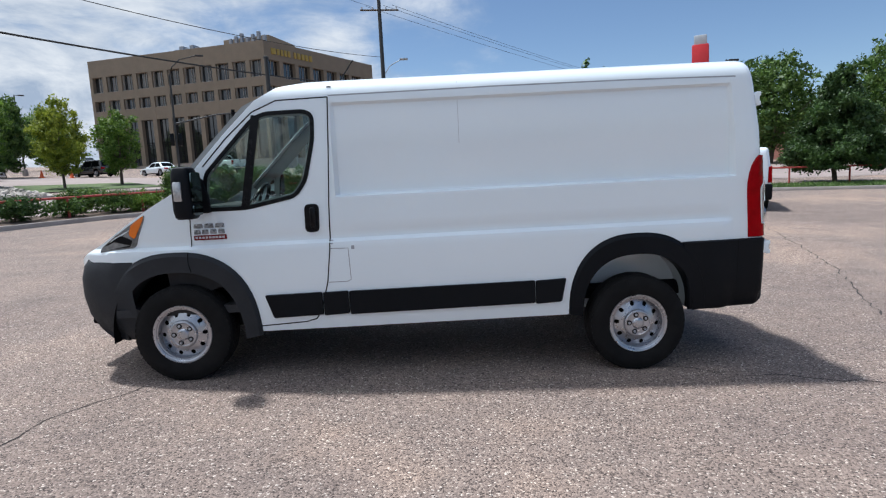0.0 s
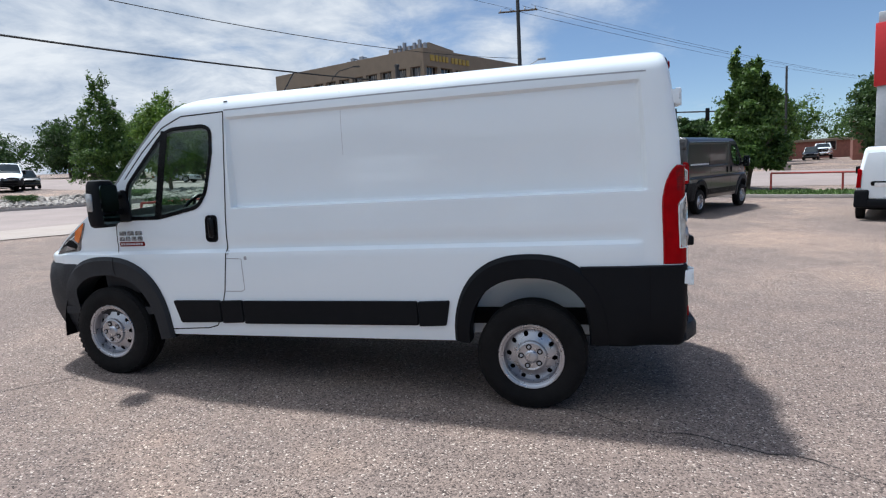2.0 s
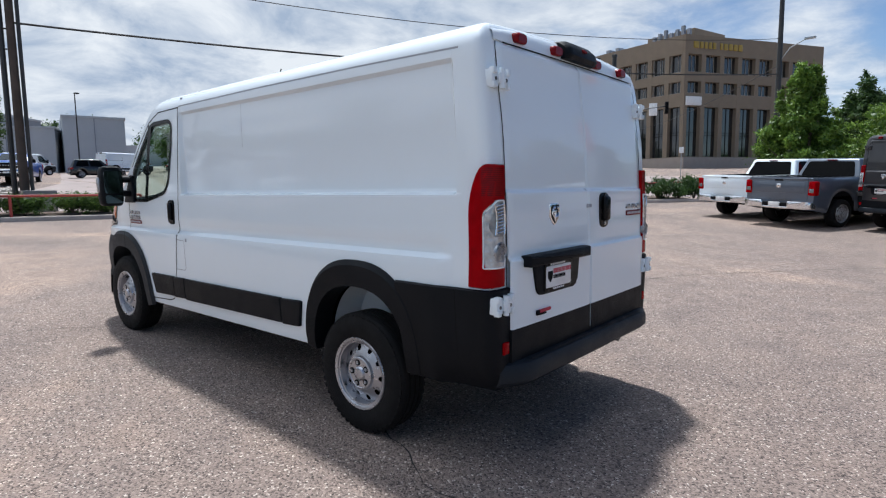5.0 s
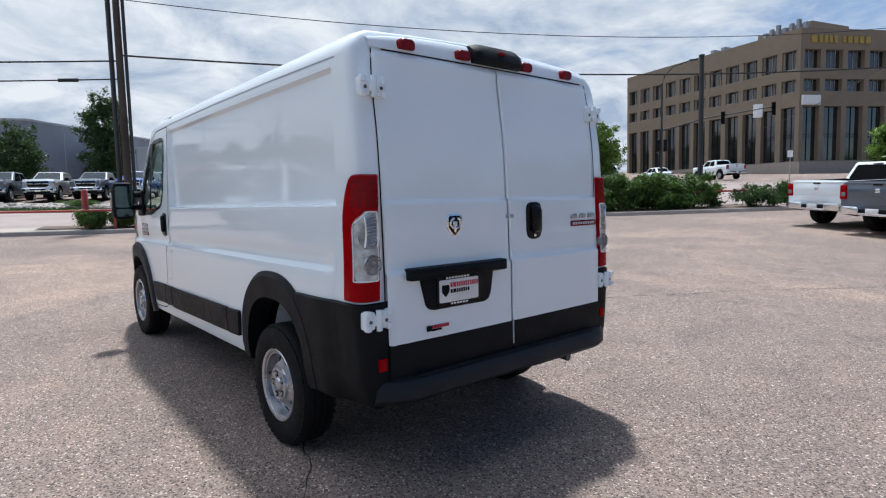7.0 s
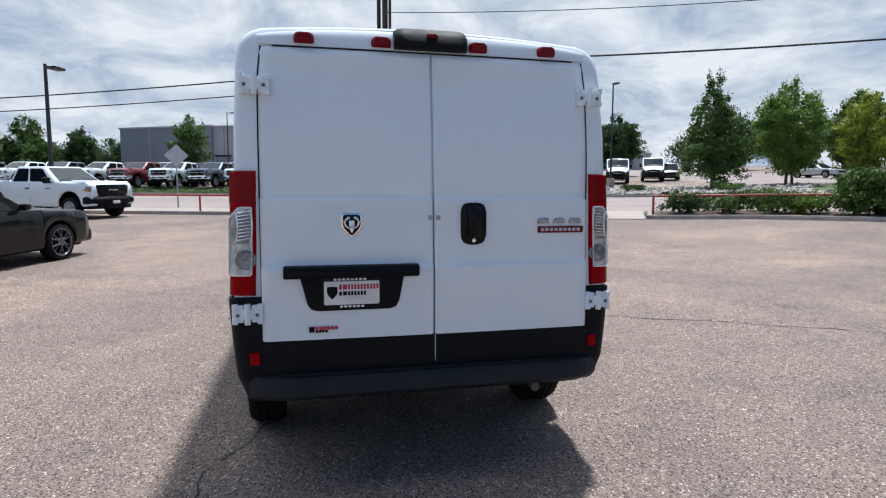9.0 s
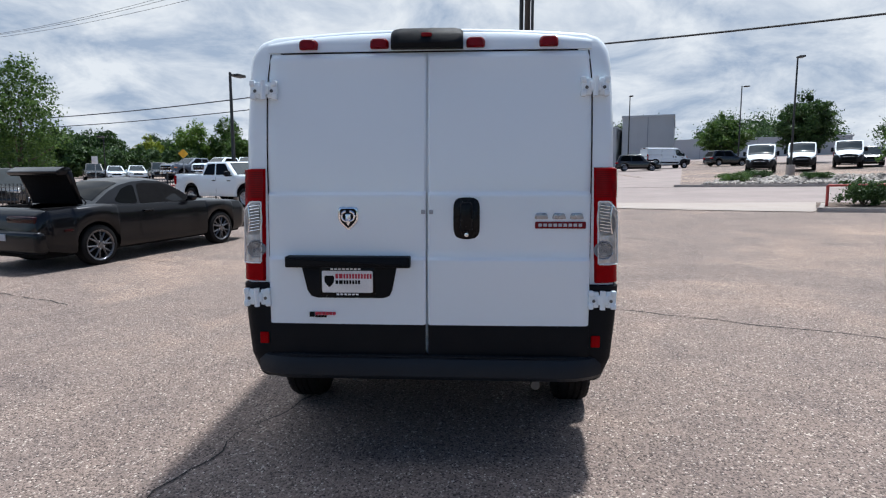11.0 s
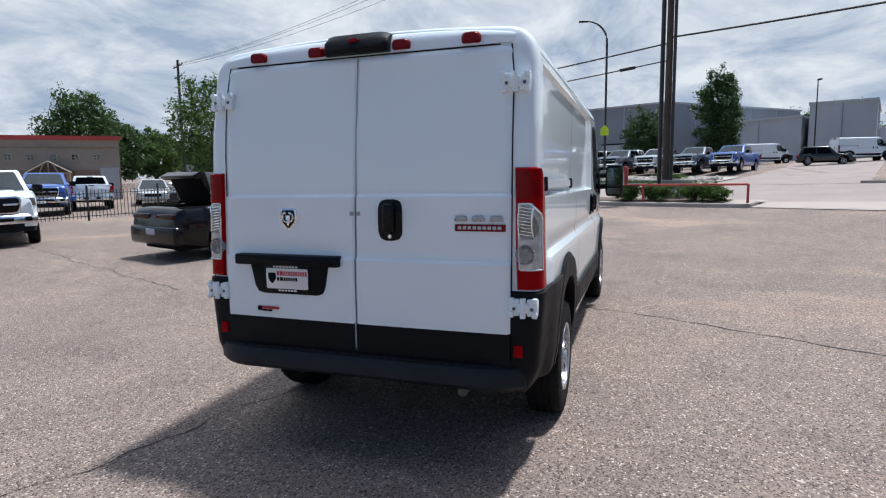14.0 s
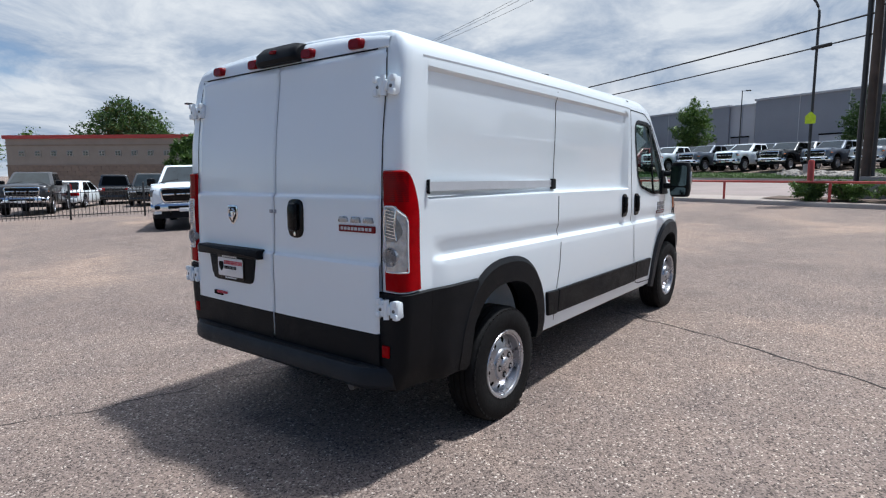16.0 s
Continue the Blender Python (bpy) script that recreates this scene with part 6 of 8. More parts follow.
def black_coupe(m):
    """Two-door coupe with the boot lid raised."""
    root = thing("coupe", "black two-door coupe with raised boot lid parked on asphalt", "car", m)
    xs = sorted(set([round(v, 3) for v in np.arange(-2.42, 2.40, 0.06)] + [-2.46, 2.43, 2.48] + [round(c + 0.405 * math.cos(a), 3) for c in (1.47, -1.48) for a in np.linspace(0, math.pi, 15)]))
    bm = bmesh.new()
    car_shell(bm, xs, [-2.48, -2.40, -2.30, -1.35, -0.9, 0.9, 1.6, 2.2, 2.40, 2.48], [0.72, 0.93, 0.97, 1.02, 0.985, 0.955, 0.93, 0.87, 0.80, 0.66], [-2.48, -2.3, -1.6, -0.6, 0.6, 1.6, 2.2, 2.48],
              [0.80, 0.90, 0.965, 0.93, 0.925, 0.955, 0.90, 0.76], 0.26, [(1.47, 0.405), (-1.48, 0.405)], 0.035, gap=(-2.28, -1.45))
    part("body", bm, PAINT_BLACK, root, "glossy black body")
    # roof and pillars in one sweep over the cabin
    roof_x, roof_z = [-1.50, -1.30, -1.05, -0.80, -0.50, -0.15, 0.12, 0.35, 0.62, 0.85, 1.02], [1.02, 1.14, 1.28, 1.375, 1.43, 1.445, 1.425, 1.36, 1.20, 1.05, 0.965]

    def waist(x):
        return float(np.interp(x, [-1.5, -1.0, 0.4, 1.02], [0.82, 0.85, 0.84, 0.80]))

    def over(x, f, off=0.0):
        """Point of the roof at station x, f from -1 to 1 across."""
        zt = float(np.interp(x, roof_x, roof_z))
        ys = waist(x) - max(0.0, zt - 0.05 - 0.95) * 0.52
        return Vector((x, ys * f, zt + 0.012 - 0.062 * abs(f) ** 2.6 + off))

    def flank(s, x, z, off=0.006):
        return Vector((x, s * (waist(x) - max(0.0, z - 0.95) * 0.52 + off), z))

    bm = bmesh.new()
    st = [round(v, 3) for v in np.linspace(-1.50, 1.02, 43)]
    rows = []
    for x in st:
        col = []
        for s in (-1, 1):
            zt = over(x, 1.0).z
            side_pts = [flank(s, x, 0.93 + (zt - 0.93) * t, 0.0) for t in (0, 0.25, 0.5, 0.75)]
            col += side_pts if s < 0 else [over(x, f) for f in (-1, -0.94, -0.85, -0.7, -0.4, 0, 0.4, 0.7, 0.85, 0.94, 1)] + side_pts[::-1]
        rows.append(col)
    quads(bm, rows)
    part("cab", bm, PAINT_BLACK, root)
    for name, xa, xb in (("windshield", 0.32, 0.97), ("rear_window", -1.36, -0.74)):
        bm = bmesh.new()
        quads(bm, [[over(x, f, 0.006) for f in np.linspace(-0.86, 0.86, 13)] for x in np.linspace(xa, xb, 12)])
        part(name, bm, DARK_GLASS, root)
    for s in (-1, 1):
        for name, poly in (("side_window", [(-0.50, 0.99), (0.74, 0.985), (0.80, 1.01), (0.42, 1.245), (0.18, 1.335), (-0.30, 1.35), (-0.42, 1.33)]),
                           ("quarter_window", [(-1.02, 1.07), (-0.94, 1.02), (-0.56, 0.995), (-0.49, 1.32), (-0.60, 1.315), (-0.78, 1.26)])):
            bm = bmesh.new()
            bm.faces.new([bm.verts.new(flank(s, x, z)) for x, z in rounded(poly, 0.05, 3)])
            bmesh.ops.triangulate(bm, faces=bm.faces)
            # door window is a matt black sheet: the cabin's shade put into its colour
            part(name, bm, BLACK_LINER_AND_SHADE if name == "side_window" else DARK_GLASS, root)
        bm = bmesh.new()
        tube(bm, [flank(s, x, 0.975, 0.008) for x in np.linspace(-1.0, 0.86, 12)], 0.008, 5)
        part("waist_trim", bm, GLOSS_BLACK, root)
        bm = bmesh.new()
        box(bm, (0.56, s * 0.90, 0.98), (0.70, s * 1.06, 1.09), 0.04, 3)
        tube(bm, [(0.64, s * 0.82, 0.98), (0.63, s * 0.95, 1.02)], 0.02, 6)
        part("door_mirror", bm, PAINT_BLACK, root)
        part("door_handle", boxed((-0.52, s * 0.90, 0.84), (-0.30, s * 0.955, 0.87), 0.012), PAINT_BLACK, root)
        for x0, x1 in ((0.80, 0.78), (-0.60, -0.66)):
            bm = bmesh.new()
            quads(bm, [[(x, s * 0.945, z), (x + 0.01, s * 0.945, z)] for x, z in ((x0, 0.40), (x1, 0.88))])
            part("door_seam", bm, SEAM, root)
        part("tail_lamp", boxed((-2.475, s * 0.12, 0.78), (-2.36, s * 0.78, 0.89), 0.03), SMOKED_LAMP, root, "smoked dark red tail lamp")
        part("side_marker", boxed((-2.1, s * 0.90, 0.62), (-1.95, s * 0.945, 0.66), 0.005), SMOKED_LAMP, root)
        part("headlamp", boxed((2.30, s * 0.38, 0.66), (2.47, s * 0.68, 0.76), 0.03), LAMP_CLEAR, root)
        for xc in (1.47, -1.48):
            bm = bmesh.new()
            pts = [(xc + 0.40 * math.cos(a), 0.32 + 0.40 * math.sin(a)) for a in np.linspace(0, math.pi, 15)]
            quads(bm, [[(x, s * 0.90, z), (x, s * 0.55, z)] for x, z in pts])
            quads(bm, [[(x, s * 0.55, z), (x, s * 0.55, 0.28)] for x, z in pts])
            part("wheel_housing", bm, SEAM, root)
    bm = bmesh.new()
    box(bm, (-2.30, -0.70, 0.55), (-1.40, 0.70, 0.58))
    for s in (-1, 1):
        box(bm, (-2.30, s * 0.68, 0.56), (-1.42, s * 0.76, 1.01), 0.02)
    box(bm, (-2.36, -0.74, 0.56), (-2.26, 0.74, 0.93), 0.02)
    part("boot_well", bm, BLACK_LINER_AND_SHADE, root, "dark open luggage well")
    bm = bmesh.new()
    prism(bm, rounded([(-0.66, 0.0), (-0.63, -0.05), (0.0, -0.02), (0.0, 0.02), (-0.60, 0.04), (-0.66, 0.03)], 0.02, 2), -0.66, 0.66, "y", 0.015)
    prism(bm, rounded([(-0.74, -0.26), (-0.66, -0.24), (-0.60, 0.0), (-0.58, 0.05), (-0.64, 0.065), (-0.72, 0.04), (-0.76, -0.05)], 0.025, 3), -0.64, 0.64, "y", 0.015)
    lid = part("boot_lid", bm, PAINT_BLACK, root, "raised boot lid with spoiler")
    lid.matrix_basis = pose(-1.50, 0, 1.02, 0, 72, 0) @ Matrix.Diagonal((0.9, 0.95, 0.9, 1))
    bm = bmesh.new()
    prism(bm, [(-0.64, -0.062), (-0.03, -0.032), (-0.03, -0.015), (-0.62, -0.03)], -0.60, 0.60, "y", 0.004)
    prism(bm, [(-0.645, -0.235), (-0.585, -0.03), (-0.60, -0.02), (-0.67, -0.23)], -0.60, 0.60, "y", 0.004)
    part("lid_liner", bm, BLACK_LINER_AND_SHADE, lid, "matt black moulded lid liner")
    bm = bmesh.new()
    for s in (-1, 1):
        tube(bm, [(-1.56, s * 0.70, 0.96), (-1.50, s * 0.70, 1.06), (-1.53, s * 0.62, 1.16)], 0.012, 6)
    part("lid_arm", bm, SEAM, root, "thin black lid arms")
    bm = bmesh.new()
    box(bm, (-2.53, -0.86, 0.30), (-2.30, 0.86, 0.66), 0.07, 3)
    rb = part("rear_bumper", bm, PAINT_BLACK, root)
    part("rear_plate", boxed((-2.545, -0.16, 0.50), (-2.52, 0.16, 0.61), 0.004), SIGN_GREY, rb)
    part("front_bumper", boxed((2.20, -0.80, 0.26), (2.52, 0.80, 0.52), 0.07, 3), PAINT_BLACK, root)
    part("underbody", boxed((-2.3, -0.7, 0.20), (2.3, 0.7, 0.45), 0.02), SEAM, root)
    car_wheels(root, 1.47, -1.48, 0.82, 0.345, 0.255, GUNMETAL, spokes=6, width=0.245)
    return root


def small_van(m):
    root = thing("small_van", "white compact delivery van with black bumpers parked on asphalt", "van", m)
    xs = sorted(set([round(v, 3) for v in np.arange(-2.2, 2.3, 0.07)] + [2.34] + [round(c + 0.38 * math.cos(a), 3) for c in (1.5, -1.55) for a in np.linspace(0, math.pi, 13)]))
    bm = bmesh.new()
    car_shell(bm, xs, [-2.25, 0.9, 1.3, 2.0, 2.34], [1.06, 1.06, 1.04, 0.92, 0.70], [-2.25, -2.0, 1.8, 2.34], [0.885, 0.915, 0.91, 0.74], 0.34, [(1.5, 0.38), (-1.55, 0.38)], 0.0)
    part("body", bm, PAINT_WHITE, root)
    gh = (-2.20, 1.55, 0.90, 1.02, -2.10, 0.62, 0.775, 1.88)
    bm = bmesh.new()
    cab_shell(bm, *gh, bevel=0.10)
    part("upper_body", bm, PAINT_WHITE, root)
    side, front, rear = cab_frame(*gh)
    for s in (-1, 1):
        pane("side_window", [side(s, 0.62, 0.08, 0.012), side(s, 0.92, 0.08, 0.012), side(s, 0.92, 0.80, 0.012), side(s, 0.64, 0.80, 0.012)], DARK_GLASS, root)
        bm = bmesh.new()
        prism(bm, rounded([(s * 0.80, 0.84), (s * 0.905, 0.84), (s * 0.885, 1.34), (s * 0.80, 1.30)], 0.02, 2), -2.235, -2.0, "x", 0.015)
        part("tail_lamp", bm, LAMP_RED, root, "upright red tail lamp")
        bm = bmesh.new()
        box(bm, (0.92, s * 0.90, 1.08), (1.05, s * 1.12, 1.30), 0.04, 3)
        part("door_mirror", bm, GLOSS_BLACK, root)
        part("bumper_corner", boxed((-2.33, s * 0.62, 0.34), (-2.0, s * 0.925, 0.80), 0.05, 3), CLADDING, root)
    pane("windshield", [front(-0.88, 0.05, 0.012), front(0.88, 0.05, 0.012), front(0.84, 0.92, 0.012), front(-0.84, 0.92, 0.012)], DARK_GLASS, root)
    bm = bmesh.new()
    box(bm, (-2.32, -0.90, 0.34), (-2.0, 0.90, 0.56), 0.04, 3)
    part("rear_bumper", bm, CLADDING, root, "black rear bumper")
    for s in (-1, 1):
        bm = bmesh.new()
        prism(bm, rounded([(s * 0.006, 0.58), (s * 0.78, 0.58), (s * 0.78, 1.25), (s * 0.70, 1.74), (s * 0.006, 1.78)], 0.03, 3), -2.262, -2.15, "x", 0.012)
        part("rear_door", bm, PAINT_WHITE, root)
    bm = bmesh.new()
    prism(bm, rounded([(-0.68, 0.86), (-0.06, 0.84), (0.0, 0.88), (0.60, 0.90), (0.60, 1.02), (0.0, 1.02), (-0.68, 1.02)], 0.05, 3), -2.28, -2.20, "x", 0.01)
    strip_ = part("plate_trim", bm, GLOSS_BLACK, root, "black plate and handle strip")
    part("rear_plate", boxed((-2.292, 0.22, 0.88), (-2.27, 0.52, 0.98), 0.004), PLATE_WHITE, strip_)
    part("high_brake_lamp", boxed((-2.17, -0.12, 1.80), (-2.10, 0.12, 1.83), 0.005), LAMP_DEEP, root)
    part("underbody", boxed((-2.1, -0.7, 0.28), (2.1, 0.7, 0.5), 0.02), SEAM, root)
    car_wheels(root, 1.5, -1.55, 0.80, 0.33, 0.205, STEEL, holes=8, width=0.21)
    return root


def stand(x, y, az):
    """Upright pose on the ground, heading along az degrees from +x."""
    return pose(x, y, ground_z(x, y), 0, 0, az)


def stand_tilted(x, y, az, back=-1.8, front=1.8):
    """The same with the nose-to-tail lean of the slope under the wheels."""
    c, s = math.cos(radians(az)), math.sin(radians(az))
    za, zb = ground_z(x + back * c, y + back * s), ground_z(x + front * c, y + front * s)
    ya, yb = ground_z(x + 0.85 * s, y - 0.85 * c), ground_z(x - 0.85 * s, y + 0.85 * c)
    return pose(x, y, (za + zb + ya + yb) / 4, 0, 0, az) @ pose(0, 0, 0, math.degrees(math.atan2(yb - ya, 1.7)), -math.degrees(math.atan2(zb - za, front - back)), 0)


def ahead(x, y, az, d):
    return x + d * math.cos(radians(az)), y + d * math.sin(radians(az))


black_coupe(stand_tilted(*ahead(-4.06, -1.75, 162, 1.44), 162) @ Matrix.Diagonal((0.965, 1, 1, 1)))
small_van(stand_tilted(*ahead(9.48, 17.85, 66, 1.55), 66))
cargo_van(PAINT_GRAPHITE, stand_tilted(4.07, 19.75, 58.6, -0.1, 3.4) @ pose(0, 0, 0, 0, 0, 180), "dark graphite cargo van parked on asphalt by the lot edge")
pickup_truck(PAINT_GREY, stand_tilted(*ahead(1.55, 20.25, 64, 1.82), 64) @ Matrix.Diagonal((1, 0.96, 0.91, 1)), "steel grey crew-cab pickup truck with chrome bumpers")
WHITE_TRUCK = pickup_truck(PAINT_WHITE, stand_tilted(*ahead(-0.15, 21.75, 64, 1.82), 64) @ Matrix.Diagonal((1, 0.95, 0.90, 1)), "white crew-cab pickup truck parked facing the hedge")
pickup_truck(PAINT_WHITE, stand_tilted(*ahead(-4.35, -8.35, 57, -1.78), 57) @ Matrix.Diagonal((1.0, 0.93, 0.965, 1)), "white heavy-duty pickup truck with chrome bumper facing the lot", grille=GLOSS_BLACK)
pickup_truck(PAINT_WHITE, stand_tilted(*ahead(-17.9, -3.3, 60, -1.78), 60) @ Matrix.Diagonal((1, 1, 0.96, 1)), "white work pickup truck with black bumper beside the kerb", trim=GLOSS_BLACK, low=CLADDING)

# trucks for sale in a row across the street
ROW = "trucks in a row across the street"
TRUCK_SIZE = Matrix.Diagonal((1.08, 1.08, 1.08, 1))
base = {}
for key, paint, words in (("white", PAINT_WHITE, "white"), ("grey", PAINT_GREY, "dark grey"), ("red", PAINT_RED, "dark red"), ("silver", PAINT_SILVER, "silver"), ("black", PAINT_DARK, "black")):
    base[key] = (paint, words)
row = ["grey", "silver", "grey", "black", "white", "grey", "white", "red", "white", "grey", "white", "grey"]
made = {}
for i, key in enumerate(row):
    at = stand(-46.5 - 0.05 * i, 11.0 - 2.9 * i, -22 + (i * 37 % 7) * 0.6 - 3) @ TRUCK_SIZE
    if key in made:
        copy_thing(made[key], at @ TRUCK_SIZE.inverted())
    else:
        paint, words = base[key]
        made[key] = pickup_truck(paint, at, words + " pickup truck in a dealer's row across the street", ROW)
for i, key in enumerate(("black", "white", "silver", "grey", "white", "black", "white", "red")):
    copy_thing(made[key], stand(-53.2 - 0.05 * i, 8.6 - 2.9 * i, -20 + (i * 31 % 7) * 0.6))
pickup_truck(PAINT_BLUE, stand(-45.9, 13.7, -24) @ TRUCK_SIZE, "bright blue pickup truck at the end of a dealer's row", ROW)

# vans for sale on the far lot
VANS = "white vans on the far lot"
lot_van = cargo_van(PAINT_WHITE, stand(-42.6, 28.6, -28) @ pose(-2.0, 0, 0, 0, 0, 180), "white cargo van parked nose out on the far lot", VANS, plates=False, fine=False)
for x, y, az in ((-44.2, 32.6, -28), (-45.6, 37.2, -30), (-62.0, 27.5, 100), (-70.0, 20.5, 104)):
    copy_thing(lot_van, stand(x, y, az) @ pose(-2.0, 0, 0, 0, 0, 180))

# cars behind the black fence and on the other lots
SOUTH = "cars behind the black fence"
pickup_truck(PAINT_BLUE, stand(-14.2, -19.9, 50), "blue pickup truck with chrome grille behind the fence", SOUTH)
copy_thing(WHITE_TRUCK, stand(-17.9, -21.6, 232))
silver = passenger_car(PAINT_SILVER, stand(-21.2, -20.6, 45), "silver saloon car behind the fence", SOUTH)
dark_suv = passenger_car(PAINT_DARK, stand(-11.2, -29.4, 245), "dark sport-utility car behind the fence", SOUTH, tall=True)
white_car = passenger_car(PAINT_WHITE, stand(-8.4, -27.7, 230), "white saloon car behind the fence", SOUTH)
pickup_truck(PAINT_GRAPHITE, stand(-5.3, -24.0, 62), "graphite pickup truck behind the fence", SOUTH)
copy_thing(dark_suv, stand(-10.9, -24.4, 58))
copy_thing(white_car, stand(-0.6, -21.6, 120))
copy_thing(dark_suv, stand(-18.4, -14.4, 20))
FAR = "cars parked on the far lots"
tagged(copy_thing(white_car, stand(-52, -31.8, 37)), "white saloon car on a far lot", group=FAR)
for ob, spots in ((white_car, ((-52, -29.5, 36), (-41, -37, 25), (-53, -23.0, 36), (-30, 64, 150))), (silver, ((-58, -27.0, 20), (-58, -23, 24), (-41, 52, 10))),
                  (dark_suv, ((-52.2, -34.2, 38), (-52.4, -27.3, 36), (-52.6, -25.1, 37), (-62, 34, 100), (-58, 23, 80), (-47, 40, -30), (-80, 33, 90), (-36, 62, 160), (29, 86, 250)))):
    for x, y, az in spots:
        tagged(copy_thing(ob, stand(x, y, az)), group=FAR)
for x, y, az in ((-44, 74, 330), (-24, 66, 150), (31, 88, 250), (-54, -18.5, 20)):
    tagged(copy_thing(made["white"], stand(x, y, az)), "white pickup truck on a far lot", group=FAR)



# ---- trees and plants ----
def leaf_cloud(name, blobs, n, size, mat, parent=None, seed=0, shell=0.55, label="", split=5, fill=0.0, factor=2.0, fine=0.57):
    """Many small bent leaves scattered through overlapping clumps of twigs, thicker towards their outsides."""
    rng = np.random.default_rng(seed)
    big = np.array(blobs)
    if split:
        big = np.repeat(big, split, axis=0)
        k = len(big)
        d = rng.normal(size=(k, 3))
        d /= np.linalg.norm(d, axis=1)[:, None]
        q = 0.45 + 0.45 * rng.random(k)
        sub = np.empty_like(big)
        sub[:, :3] = big[:, :3] + d * q[:, None] * np.stack([big[:, 3], big[:, 3], big[:, 4]], 1)
        f = 0.30 + 0.30 * rng.random(k)
        sub[:, 3], sub[:, 4] = big[:, 3] * f, big[:, 4] * f * 0.85
        big = np.concatenate([sub, np.array(blobs) * np.array([1, 1, 1, 0.72, 0.72])])
    n, size = int(n * factor), size * fine
    vol = (big[:, 3] * big[:, 3] * big[:, 4]) ** 0.72
    b = big[rng.choice(len(big), n, p=vol / vol.sum())]
    d = rng.normal(size=(n, 3))
    d /= np.linalg.norm(d, axis=1)[:, None]
    r = shell + (1 - shell) * rng.random(n) ** 0.7
    r *= 1 + 0.18 * rng.normal(size=n)
    deep = rng.random(n) < fill
    r[deep] = 0.15 + 0.55 * rng.random(int(deep.sum()))
    c = b[:, :3] + d * r[:, None] * np.stack([b[:, 3], b[:, 3], b[:, 4]], 1)
    u = rng.normal(size=(n, 3)) + d * 0.4
    u /= np.linalg.norm(u, axis=1)[:, None]
    v = np.cross(u, d + 0.6 * rng.normal(size=(n, 3)))
    v /= np.linalg.norm(v, axis=1)[:, None] + 1e-9
    s = (size * (0.55 + 0.9 * rng.random(n)) * np.where(deep, 2.3, 1.0))[:, None]
    w = np.cross(u, v)
    pts = np.stack([c - u * s, c + v * s * 0.5 + w * s * 0.12, c + u * s, c - v * s * 0.5 + w * s * 0.12], 1)
    me = bpy.data.meshes.new(name)
    me.vertices.add(4 * n)
    me.vertices.foreach_set("co", pts.astype(np.float32).ravel())
    me.loops.add(4 * n)
    me.loops.foreach_set("vertex_index", np.arange(4 * n, dtype=np.int32))
    me.polygons.add(n)
    me.polygons.foreach_set("loop_start", np.arange(0, 4 * n, 4, dtype=np.int32))
    me.update(calc_edges=True)
    me.materials.append(mat)
    ob = new(name, me)
    ob.parent = parent
    return tagged(ob, label)


def crown_blobs(rnd, h, base, w, shape):
    """Clumps for a crown between base and h: round, cone or vase in outline."""
    out = []
    levels = 7
    for i in range(levels):
        t = (i + 0.5) / levels
        if shape == "cone":
            r = w * (1.0 - 0.80 * t) * (0.75 + 0.25 * min(1, t * 5))
        elif shape == "tall":
            r = w * (0.55 + 0.45 * math.sin(math.pi * min(1, t * 1.05)))
        else:
            r = w * math.sqrt(max(0.08, 1 - (2 * t - 0.9) ** 2))
        z = base + (h - base) * t
        k = max(2, int(3 + r * 1.6))
        for j in range(k):
            a = 2 * math.pi * (j + rnd.random()) / k + i
            q = r * rnd.uniform(0.35, 0.75)
            s = max(0.35, (h - base) / levels * rnd.uniform(0.75, 1.25))
            out.append((q * math.cos(a), q * math.sin(a), z + rnd.uniform(-0.3, 0.3) * s, max(0.3, (r - q) * rnd.uniform(0.8, 1.25)), s))
    return out


def tree(x, y, h, w, mat, label, seed, shape="round", base=0.28, trunk=0.12, leaves=5200, size=0.13, group="", lift=0.0, lean=0.0, fill=0.12, factor=3.4, fine=0.46):
    rnd = random.Random(seed)
    root = thing("tree", label, "tree", pose(x, y, ground_z(x, y) + lift), group)
    b0 = h * base
    bm = bmesh.new()
    bend = [rnd.uniform(-0.06, 0.06) * h for _ in range(4)]
    spine = [(0, 0, -0.15), (bend[0] * 0.3, bend[1] * 0.3, b0 * 0.6), (bend[0] * 0.6, bend[1] * 0.6, b0), (bend[0], bend[1], h * 0.55), (bend[2], bend[3], h * 0.86)]
    tube(bm, spine, trunk, 10, taper=trunk * 0.22)
    tr = part("trunk", bm, BARK, root)
    for i in range(9):
        t = rnd.uniform(0.75, 1.9)
        z0 = min(h * 0.75, b0 * t)
        a = i * 2.4 + rnd.random()
        reach = w * rnd.uniform(0.55, 0.85) * (1 if shape != "cone" else max(0.2, 1 - z0 / h))
        f = z0 / h
        p0 = Vector((bend[0] * min(1, f * 1.5), bend[1] * min(1, f * 1.5), z0))
        p2 = p0 + Vector((reach * math.cos(a), reach * math.sin(a), reach * rnd.uniform(0.35, 0.9)))
        p1 = p0.lerp(p2, 0.5) + Vector((0, 0, -0.06 * reach))
        bm = bmesh.new()
        tube(bm, [p0, p1, p2], trunk * 0.38, 6, taper=trunk * 0.08)
        part("limb", bm, BARK, tr)
    leaf_cloud("crown", crown_blobs(rnd, h, b0 * 0.85, w, shape), leaves, size, mat, root, seed, fill=fill, factor=factor, fine=fine)
    return root


